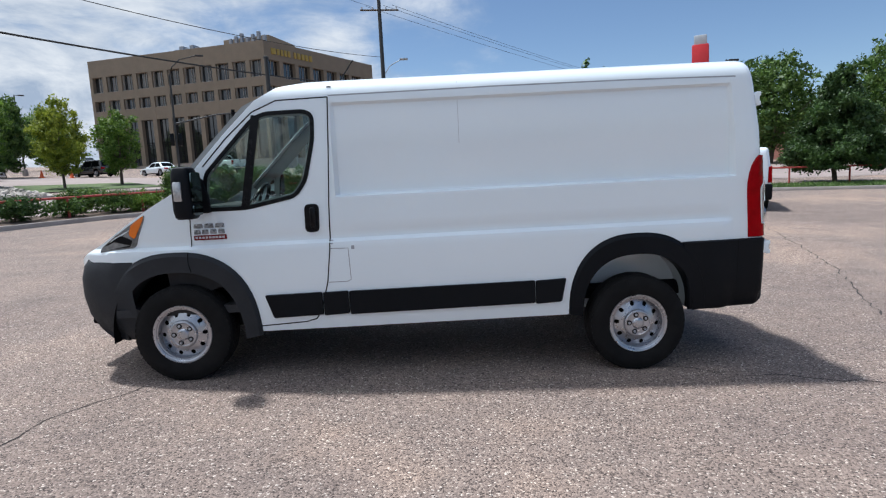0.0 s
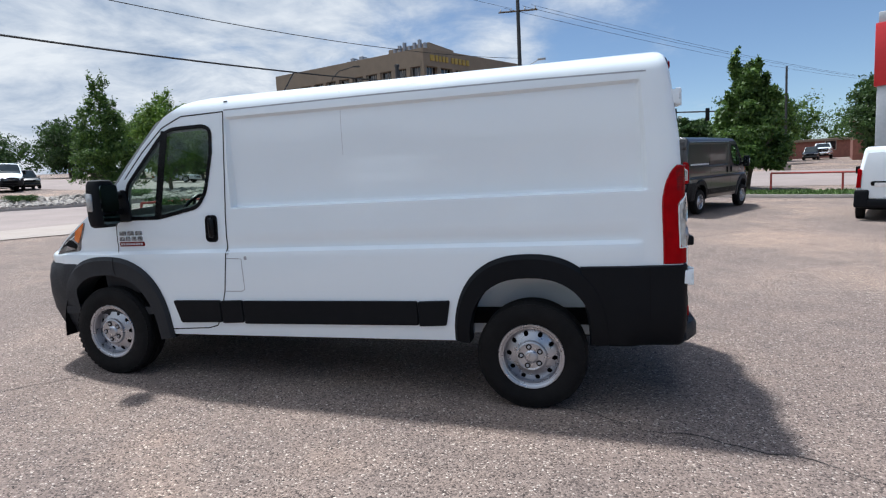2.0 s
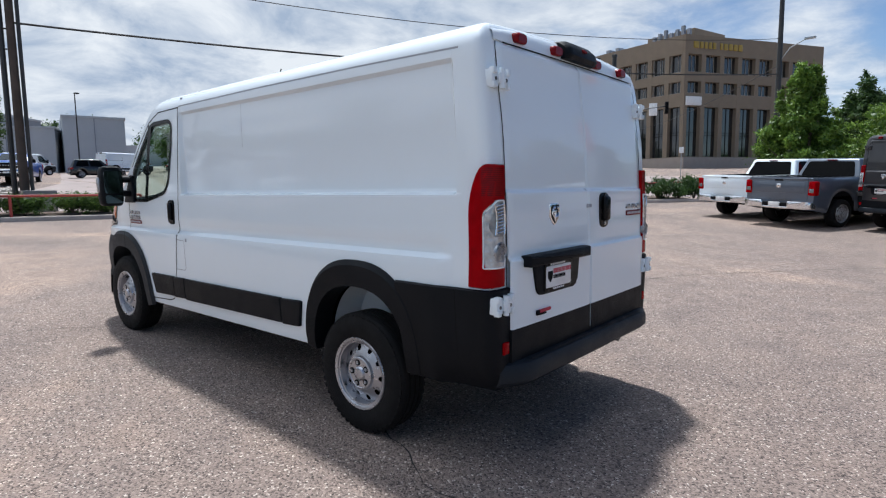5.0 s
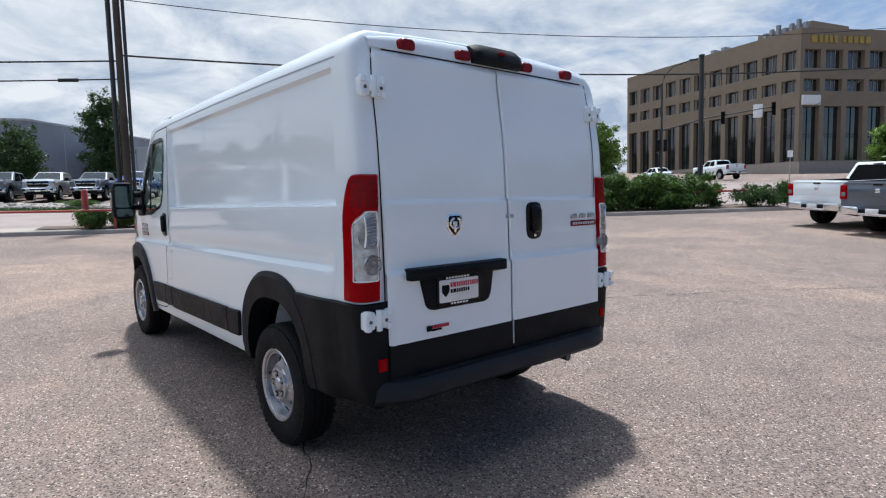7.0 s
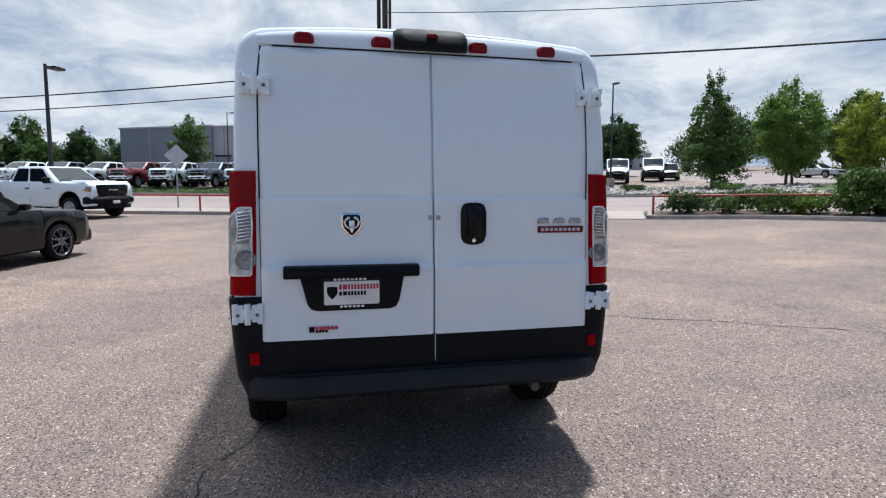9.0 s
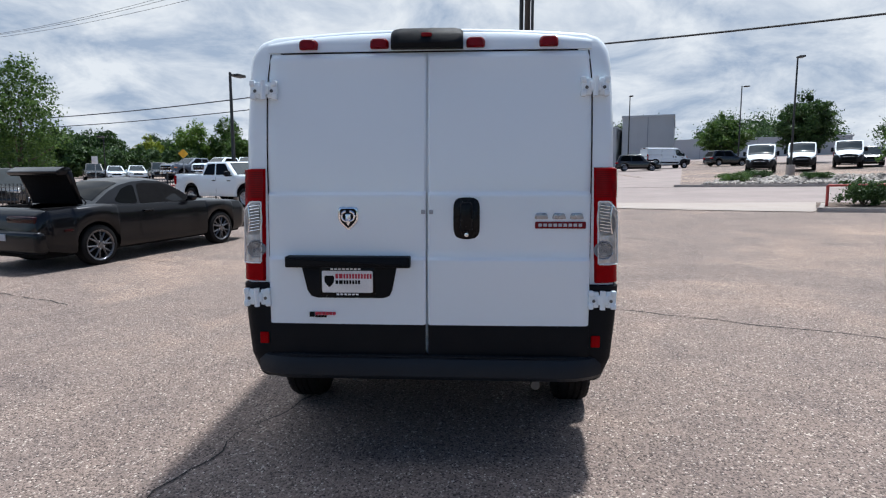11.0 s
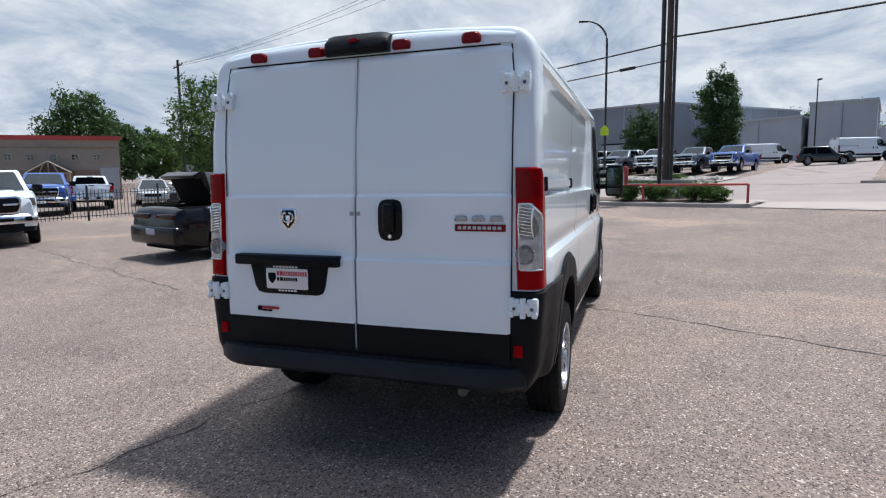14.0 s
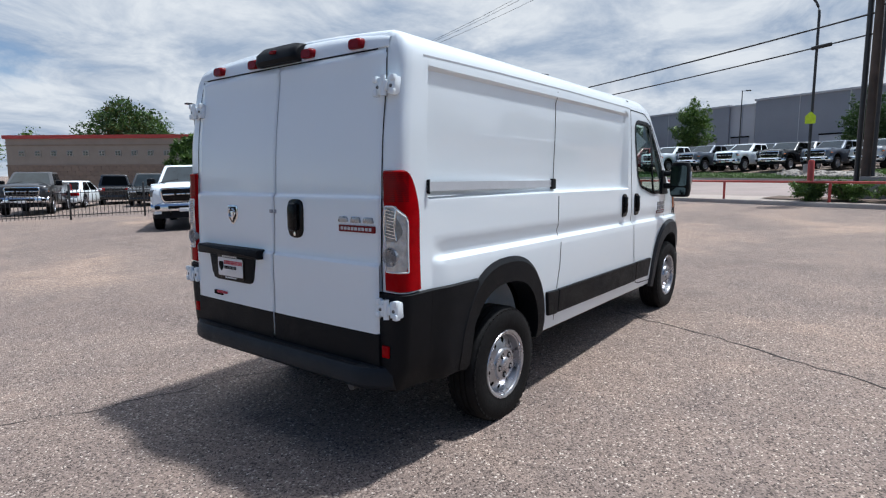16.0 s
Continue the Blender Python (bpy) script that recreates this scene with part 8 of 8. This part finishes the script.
def traffic_mast(x, y, h, az, reach, heads, label, plinth=True, lamp=False):
    root = thing("traffic_signal", label, "traffic signal", stand(x, y, az))
    bm = bmesh.new()
    tube(bm, [(0, 0, 0), (0, 0, h)], 0.11, 10, taper=0.08)
    part("pole", bm, POLE_DARK, root)
    if plinth:
        part("plinth", boxed((-0.4, -0.4, -0.1), (0.4, 0.4, 0.55), 0.03), WALKWAY, root)
    bm = bmesh.new()
    tube(bm, [(0, 0, h * 0.54), (reach * 0.4, 0, h * 0.63), (reach, 0, h * 0.69)], 0.08, 8, taper=0.05)
    part("mast_arm", bm, POLE_DARK, root)
    if lamp:
        bm = bmesh.new()
        tube(bm, [(0, 0, h - 0.1), (0.25, 0, h + 0.7), (0.9, 0, h + 1.35), (2.3, 0, h + 1.75)], 0.05, 8)
        box(bm, (2.2, -0.15, h + 1.68), (2.9, 0.15, h + 1.82), 0.04)
        part("lamp_arm", bm, POLE_DARK, root)
        part("street_name_sign", boxed((reach * 0.82, -0.04, h * 0.60), (reach * 0.82 + 0.70, 0.0, h * 0.60 + 1.1), 0.01), PLATE_WHITE, root, "blank white street sign")
        for dx in (-0.32, 0.32):
            part("side_signal", boxed((dx - 0.16, -0.15, h * 0.33), (dx + 0.16, 0.15, h * 0.45), 0.04), GLOSS_BLACK, root, "black side-mounted signal head")
    for t in heads:
        z = h * (0.57 + 0.12 * t)
        bm = bmesh.new()
        box(bm, (reach * t - 0.16, -0.15, z - 0.70), (reach * t + 0.16, 0.15, z + 0.38), 0.04)
        hd = part("signal_head", bm, GLOSS_BLACK, root)
        for k, mt in ((0.2, SEAM), (-0.15, SEAM), (-0.5, SEAM)):
            bm = bmesh.new()
            lathe(bm, [(0.12, -0.15), (0.12, -0.32), (0.10, -0.32), (0.10, -0.16), (0.001, -0.16)], "y", 12, (reach * t, 0, z + k))
            part("lens_hood", bm, mt, hd)
    return root


BARE = thing("street_pole", "bare dark metal pole on a concrete plinth", "pole", stand(-7.7, 28.6, 20))
bm = bmesh.new()
tube(bm, [(0, 0, 0), (0, 0, 6.55)], 0.12, 12, taper=0.10)
lathe(bm, [(0.001, 6.54), (0.13, 6.55), (0.13, 6.65), (0.001, 6.70)], "z", 12)
part("pole", bm, POLE_DARK, BARE)
part("base_collar", boxed((-0.22, -0.22, 0.5), (0.22, 0.22, 0.75), 0.04), POLE_DARK, BARE)
part("plinth", boxed((-0.4, -0.4, -0.1), (0.4, 0.4, 0.55), 0.03), WALKWAY, BARE)
traffic_mast(17.0, 54.0, 8.4, 172, 13.0, (0.45, 0.65, 0.82, 0.98), "dark traffic signal mast across the crossing")
traffic_mast(-22.3, 51.4, 9.0, 25, 8.8, (0.56, 0.99), "dark traffic signal mast with a curved lamp arm at the crossing", plinth=False, lamp=True)


def sign_post(x, y, h, poly, mat, label, az, back=None, post=POLE_GALV, face=0.02):
    root = thing("traffic_sign", label, "sign", stand(x, y, az))
    bm = bmesh.new()
    tube(bm, [(0, 0, -0.1), (0, 0, h)], 0.035, 6)
    part("post", bm, post, root)
    bm = bmesh.new()
    prism(bm, [(a, b + h) for a, b in poly], 0.04, 0.04 + face, "x", 0.003)
    part("sign_plate", bm, mat, root)
    return root


DIAMOND = [(-0.52, -0.30), (0, -0.82), (0.52, -0.30), (0, 0.22)]
sign_post(-23.7, -1.7, 2.75, DIAMOND, SIGN_GREY, "unpainted back of a diamond road sign", 14)
sign_post(-43.5, -20.0, 2.8, [(a * 0.8, b * 0.8) for a, b in DIAMOND], SIGN_AMBER, "amber diamond warning sign beside a lot", 30)
sign_post(-41.8, 3.85, 4.2, rounded([(-0.31, -0.72), (0.31, -0.72), (0.31, -0.22), (0, 0.10), (-0.31, -0.22)], 0.05, 3), SIGN_YELLOW, "fluorescent yellow school crossing sign on the lamp pole", 6, post=POLE_DARK)
sign_post(-12.0, 52.0, 2.6, [(-0.18, -0.5), (0.18, -0.5), (0.18, 0.0), (-0.18, 0.0)], PLATE_WHITE, "small white road sign by the office building", -70)
sign_post(-40.0, -25.65, 2.6, [(-0.22, -0.6), (0.22, -0.6), (0.22, 0.0), (-0.22, 0.0)], PLATE_WHITE, "small white road sign beyond the fence", 20)
sign_post(-29.0, -25.0, 2.4, [(-0.25, -0.6), (0.25, -0.6), (0.25, 0.0), (-0.25, 0.0)], SIGN_GREY, "small grey parking sign beyond the fence", 40)
hyd2 = thing("bollard", "red painted steel bollard by the sidewalk", "bollard", stand(-18.6, 6.1, 0))
bm = bmesh.new()
lathe(bm, [(0.10, -0.1), (0.10, 1.38), (0.07, 1.44), (0.001, 1.45)], "z", 16)
part("post", bm, RAIL_RED, hyd2)
for x, y in ((-40.5, 60.5), (-36.5, 59.0)):
    c = thing("traffic_cone", "orange traffic cone on the far lot", "traffic cone", stand(x, y, 0), "cones by the office building")
    bm = bmesh.new()
    lathe(bm, [(0.2, 0.04), (0.19, 0.05), (0.05, 0.75), (0.001, 0.76)], "z", 14)
    part("cone", bm, TAPE, c)
    part("foot", boxed((-0.24, -0.24, 0.0), (0.24, 0.24, 0.05), 0.01), TAPE, c)

# pylon sign: plain red panel without lettering
pylon = thing("pylon_sign", "tall red pylon sign on a pale column", "sign", stand(14.3, 30.5, -28))
part("column", boxed((-0.30, -0.18, -0.2), (0.30, 0.18, 4.7), 0.04), SIGN_GREY, pylon)
part("red_panel", boxed((-0.40, -0.26, 4.45), (0.40, 0.26, 7.15), 0.04), SIGN_RED, pylon)
part("cap", boxed((-0.30, -0.20, 7.15), (0.30, 0.20, 7.62), 0.03), SIGN_GREY, pylon)



# ---- buildings ----
def wall_frame(origin, along_dir):
    """Pose whose x runs along a facade, y points into the building and z is up."""
    x, y, z = origin
    a = math.degrees(math.atan2(along_dir[1], along_dir[0]))
    return pose(x, y, z, 0, 0, a)


def office_facade(root, m, length, bays, height):
    """One facade: pillars, spandrel bands and set-back windows."""
    rows = ((0.4, 8.35), (10.45, 12.3), (13.75, 16.5))
    bay, half = length / bays, 0.42
    for i in range(bays + 1):
        w = 0.62 if i in (0, bays) else half
        ob = part("pillar", boxed((i * bay - (0 if i == 0 else w), -0.02, 0), (i * bay + (0 if i == bays else w), 0.85, height)), BRONZE_WALL, root, smooth=False)
        ob.matrix_basis = m
    edges = [0.0] + [v for r in rows for v in r] + [height]
    for a, b in zip(edges[0::2], edges[1::2]):
        ob = part("spandrel", boxed((0.4, 0.0 if b < height else -0.05, a), (length - 0.4, 0.8, b)), BRONZE_WALL, root, smooth=False)
        ob.matrix_basis = m
    for r, (z0, z1) in enumerate(rows):
        for i in range(bays):
            x0, x1 = i * bay + half, (i + 1) * bay - half
            ob = part("window", boxed((x0 - 0.05, 0.70, z0 - 0.05), (x1 + 0.05, 0.76, z1 + 0.05)), BRONZE_GLASS, root, smooth=False)
            ob.matrix_basis = m
            bm = bmesh.new()
            if r:
                box(bm, (x0, 0.10, z0 - 0.02), (x1, 0.70, z0 + 0.07))
                box(bm, (x0, 0.35, z0), (x0 + 0.12, 0.70, z1))
                box(bm, (x1 - 0.75, 0.60, z0), (x1 - 0.70, 0.71, z1))
            box(bm, ((x0 + x1) / 2 - 0.04, 0.62, z0), ((x0 + x1) / 2 + 0.04, 0.71, z1))
            if not r:
                for z in (3.9, 4.3):
                    box(bm, (x0, 0.62, z - 0.05), (x1, 0.71, z + 0.05))
            part("frame", bm, FRAME_PALE if r else GLOSS_BLACK, ob, smooth=False)
    return root


office = thing("office_building", "brown four-storey office building with dark recessed windows", "building", pose(0, 0, 0))
H, bz = 19.45, 5.6
corner, west_end, east_end = Vector((-26.54, 97.62)), Vector((-60.99, 107.4)), Vector((-11.39, 123.31))
far_end = west_end + east_end - corner
LW, LE = (west_end - corner).length, (east_end - corner).length
l1 = wall_frame((*west_end, bz), tuple(corner - west_end))
l2 = wall_frame((*corner, bz), tuple(east_end - corner))
office_facade(office, l1, LW, 11, H)
office_facade(office, l2, LE, 8, H)
centre = (corner + far_end) / 2


def office_block(name, shrink, z0, z1, mat):
    bm = bmesh.new()
    prism(bm, [tuple(p + (centre - p).normalized() * shrink) for p in (corner, east_end, far_end, west_end)], z0, z1, "z")
    return part(name, bm, mat, office, smooth=False)


office_block("core", 1.25, bz - 2, bz + H - 0.3, BRONZE_GLASS)
office_block("roof_deck", 0.5, bz + H - 0.3, bz + H - 0.05, KERB)
office_block("plinth_wall", -1.0, bz - 5.0, bz + 0.25, WALKWAY)
for name, lo, hi, mt in (("penthouse", (25.0, 5.0, H - 0.1), (34.0, 14.0, H + 2.1), BRONZE_WALL), ("penthouse", (17.0, 6.0, H - 0.1), (25.0, 10.0, H + 0.7), METAL_SIDING)):
    ob = part(name, boxed(lo, hi, 0.05), mt, office, smooth=False)
    ob.matrix_basis = l1
for i in range(7):
    ob = part("roof_antenna_box", boxed((27.0 + i * 1.1, 3.6, H + 0.6), (27.5 + i * 1.1, 4.2, H + 1.8 + 0.35 * (i % 3)), 0.03), METAL_SIDING, office, smooth=False)
    ob.matrix_basis = l1
for i in range(5):
    ob = part("roof_unit", boxed((14.6 + i * 1.1, 5.0, H - 0.1), (15.4 + i * 1.1, 6.6, H + 1.5 + 0.5 * (i % 2)), 0.03), METAL_SIDING, office, smooth=False)
    ob.matrix_basis = l1
x = 1.5
for k in range(10):
    if k == 5:
        x += 0.6
    w = (1.0, 0.6, 0.55, 0.55, 0.6, 0.5, 0.75, 0.7, 0.75, 0.8)[k]
    ob = part("sign_bar", boxed((x, -0.22, 17.45), (x + w, -0.06, 18.45), 0.05), GOLD, office, "plain gold sign shape")
    ob.matrix_basis = l2
    x += w + 0.28


ob = part("sign_panel", boxed((0.25, -0.30, 8.5), (3.3, -0.06, 9.9), 0.03), PLATE_WHITE, office, "pale blank sign panel at the corner")
ob.matrix_basis = l2


def plain_hall(name, label, foot, height, bz, mat, doors=()):
    """Large plain hall on a footprint whose first edge faces the street: panel ribs, coping and roller doors."""
    p0, p1 = Vector(foot[0]), Vector(foot[1])
    root = thing(name, label, "building", wall_frame((p0.x, p0.y, bz), tuple(p1 - p0)))
    inv = root.matrix_world.inverted()
    loc = [tuple((inv @ Vector((x, y, bz)))[:2]) for x, y in foot]
    bm = bmesh.new()
    prism(bm, loc, -3.0, height, "z")
    part("wall", bm, mat, root, smooth=False)
    c = Vector((sum(p[0] for p in loc) / len(loc), sum(p[1] for p in loc) / len(loc)))
    bm = bmesh.new()
    prism(bm, [tuple(Vector(p) + (Vector(p) - c).normalized() * 0.25) for p in loc], height, height + 0.25, "z")
    part("coping", bm, METAL_PALE, root, smooth=False)
    for k in range(len(loc)):
        a, b = Vector(loc[k]), Vector(loc[(k + 1) % len(loc)])
        n = max(2, int((b - a).length / 5))
        for i in range(1, n):
            q = a.lerp(b, i / n)
            part("panel_joint", boxed((q.x - 0.05, q.y - 0.05, -1), (q.x + 0.05, q.y + 0.05, height)), METAL_PALE if mat is not METAL_PALE else METAL_SIDING, root, smooth=False)
    for x0, w, h in doors:
        dr = part("roller_door", boxed((x0, -0.08, 0.0), (x0 + w, 0.02, h), 0.01), METAL_PALE if mat is not METAL_PALE else METAL_SIDING, root, smooth=False)
        part("lintel", boxed((x0 - 0.1, -0.14, h), (x0 + w + 0.1, 0.0, h + 0.2)), SEAM, dr, smooth=False)
    return root


plain_hall("warehouse", "large blue-grey metal warehouse behind the truck rows", [(-91.0, -7.5), (-84.0, 9.7), (-104.0, 31.0), (-125.0, 10.0)], 8.7, 3.85, METAL_SIDING, [(9.0, 4.0, 3.2)])
plain_hall("warehouse", "lower pale link block of the warehouse", [(-92.6, -11.2), (-91.4, -7.6), (-110.0, 0.0), (-112.0, -6.0)], 8.0, 4.0, METAL_PALE, [(0.4, 2.6, 3.4)])
plain_hall("warehouse", "blue-grey metal warehouse wing with roller door", [(-100.5, -27.0), (-92.2, -11.3), (-112.0, -4.0), (-122.0, -18.0)], 8.0, 4.1, METAL_SIDING, [(12.0, 3.6, 3.2)])
plain_hall("showroom", "tall grey metal showroom block on the far lot", [(-77.1, 26.0), (-75.4, 32.5), (-90.0, 37.5), (-92.0, 30.0)], 6.5, 4.1, METAL_PALE)
plain_hall("showroom", "lower pale grey wing of the showroom", [(-84.5, 17.0), (-78.8, 25.6), (-92.0, 31.0), (-99.0, 22.5)], 5.3, 4.0, METAL_PALE)
plain_hall("shed", "pale grey low shed beyond the lots", [(-118.0, 36.0), (-104.0, 74.0), (-120.0, 82.0), (-134.0, 44.0)], 4.0, 6.0, METAL_PALE)

# tan building with red coping behind the fence
tan = thing("commercial_building", "tan stucco and block building with red metal coping", "building", wall_frame((-11.9, -51.8, 0.3), (-15.7, 21.6)))
TL, TD, TH = 26.7, 14.0, 5.0


def tan_tier(name, grow, z0, z1, mat):
    """One storey-high tier on the footprint, whose end wall runs back at a slant."""
    bm = bmesh.new()
    prism(bm, [(-grow, -grow), (TL + grow, -grow), (TL - 0.45 * TD + grow, TD + grow), (-grow, TD + grow)], z0, z1, "z")
    part(name, bm, mat, tan, smooth=False)


tan_tier("block_base", 0.0, -2.0, 2.4, BLOCK)
tan_tier("stucco_band", -0.02, 2.4, TH - 0.3, STUCCO)
tan_tier("red_coping", 0.15, TH - 0.3, TH, TRIM_RED)
tan_tier("string_course", 0.05, 2.36, 2.5, BLOCK)
tan_tier("string_course", 0.04, 4.1, 4.2, BLOCK)
for i in range(18):
    w = part("high_window", boxed((1.1 + i * 1.4, -0.05, 3.2), (1.65 + i * 1.4, 0.04, 3.7), 0.01), FRAME_PALE, tan, smooth=False)
    part("pane", boxed((1.18 + i * 1.4, -0.06, 3.28), (1.57 + i * 1.4, -0.03, 3.62)), BRONZE_GLASS, w, smooth=False)
    bm = bmesh.new()
    box(bm, (1.355 + i * 1.4, -0.07, 3.28), (1.395 + i * 1.4, -0.02, 3.62))
    box(bm, (1.18 + i * 1.4, -0.068, 3.43), (1.57 + i * 1.4, -0.02, 3.47))
    part("glazing_bar", bm, FRAME_PALE, w, smooth=False)
GX = TL - 4.3
bm = bmesh.new()
prism(bm, [(GX - 1.25, 2.25), (GX + 1.25, 2.25), (GX + 1.25, 2.38), (GX, 3.05), (GX - 1.25, 2.38)], -1.2, 0.0, "y")
gable = part("porch_gable", bm, TIMBER_DARK, tan, smooth=False)
for x0, z0, x1, z1 in ((GX - 1.45, 2.27, GX, 3.12), (GX + 1.45, 2.27, GX, 3.12), (GX - 1.3, 2.27, GX + 1.3, 2.27), (GX, 2.27, GX, 3.1), (GX - 0.6, 2.27, GX - 0.3, 2.9), (GX + 0.6, 2.27, GX + 0.3, 2.9)):
    bm = bmesh.new()
    tube(bm, [(x0, -1.27, z0), (x1, -1.27, z1)], 0.05, 4)
    part("truss_bar", bm, STUCCO, gable, smooth=False)
for x0 in (GX - 1.15, GX + 1.15):
    part("porch_post", boxed((x0 - 0.12, -1.2, -0.5), (x0 + 0.12, -0.95, 2.25), 0.02), BLOCK, tan, smooth=False)
bm = bmesh.new()
for x in (GX - 1.0, GX + 0.1):
    box(bm, (x, -0.05, 0.0), (x + 0.9, 0.02, 2.1))
part("entrance_door", bm, BRONZE_GLASS, tan, smooth=False)
bm = bmesh.new()
box(bm, (TL - 1.35, -0.06, -0.5), (TL - 0.12, 0.0, 2.7), 0.01)
part("roller_door", bm, METAL_PALE, tan, smooth=False)
for j in range(6):
    for i in range(40):
        x0 = i * 0.66 + (0.33 if j % 2 else 0)
        if x0 > TL - 2.05 or GX - 1.65 < x0 < GX + 1.0:
            continue
        if not tan.get("block_made"):
            ob = part("block", boxed((0.01, -0.035, 0.01), (0.65, 0.0, 0.385), 0.012, 1), BLOCK, tan, smooth=False)
            block_mesh = ob.data
            tan["block_made"] = 1
        else:
            ob = new("block", block_mesh)
            ob.parent = tan
        ob.matrix_basis = pose(x0, 0, 0.02 + j * 0.39)
del tan["block_made"]

# brick buildings to the north-east
def brick_block(corner, d, length, depth, height, label, bz, windows=4):
    root = thing("brick_building", label, "building", wall_frame((*corner, bz), d))
    part("wall", boxed((0, 0, -3), (length, depth, height)), BRICK_FAR, root, smooth=False)
    part("roof_edge", boxed((-0.3, -0.3, height), (length + 0.3, depth + 0.3, height + 0.35), 0.03), BRONZE_WALL, root, smooth=False)
    for i in range(windows):
        x0 = (i + 0.5) * length / windows - 0.7
        w = part("window", boxed((x0, -0.05, 1.2), (x0 + 1.4, 0.05, 2.6)), FRAME_PALE, root, smooth=False)
        part("pane", boxed((x0 + 0.08, -0.06, 1.28), (x0 + 1.32, -0.03, 2.52)), BRONZE_GLASS, w, smooth=False)
    return root


brick_block((30.0, 76.0), (1.0, -0.35), 26.0, 14.0, 4.6, "red brick low building beyond the cross street", 1.8)
brick_block((24.0, 98.0), (1.0, -0.1), 22.0, 3.0, 2.6, "low red brick wall block beyond the cross street", 2.4, 3)
brick_block((36.0, 58.0), (1.0, -0.35), 16.0, 10.0, 3.8, "red brick low shop beyond the cross street", 1.2)
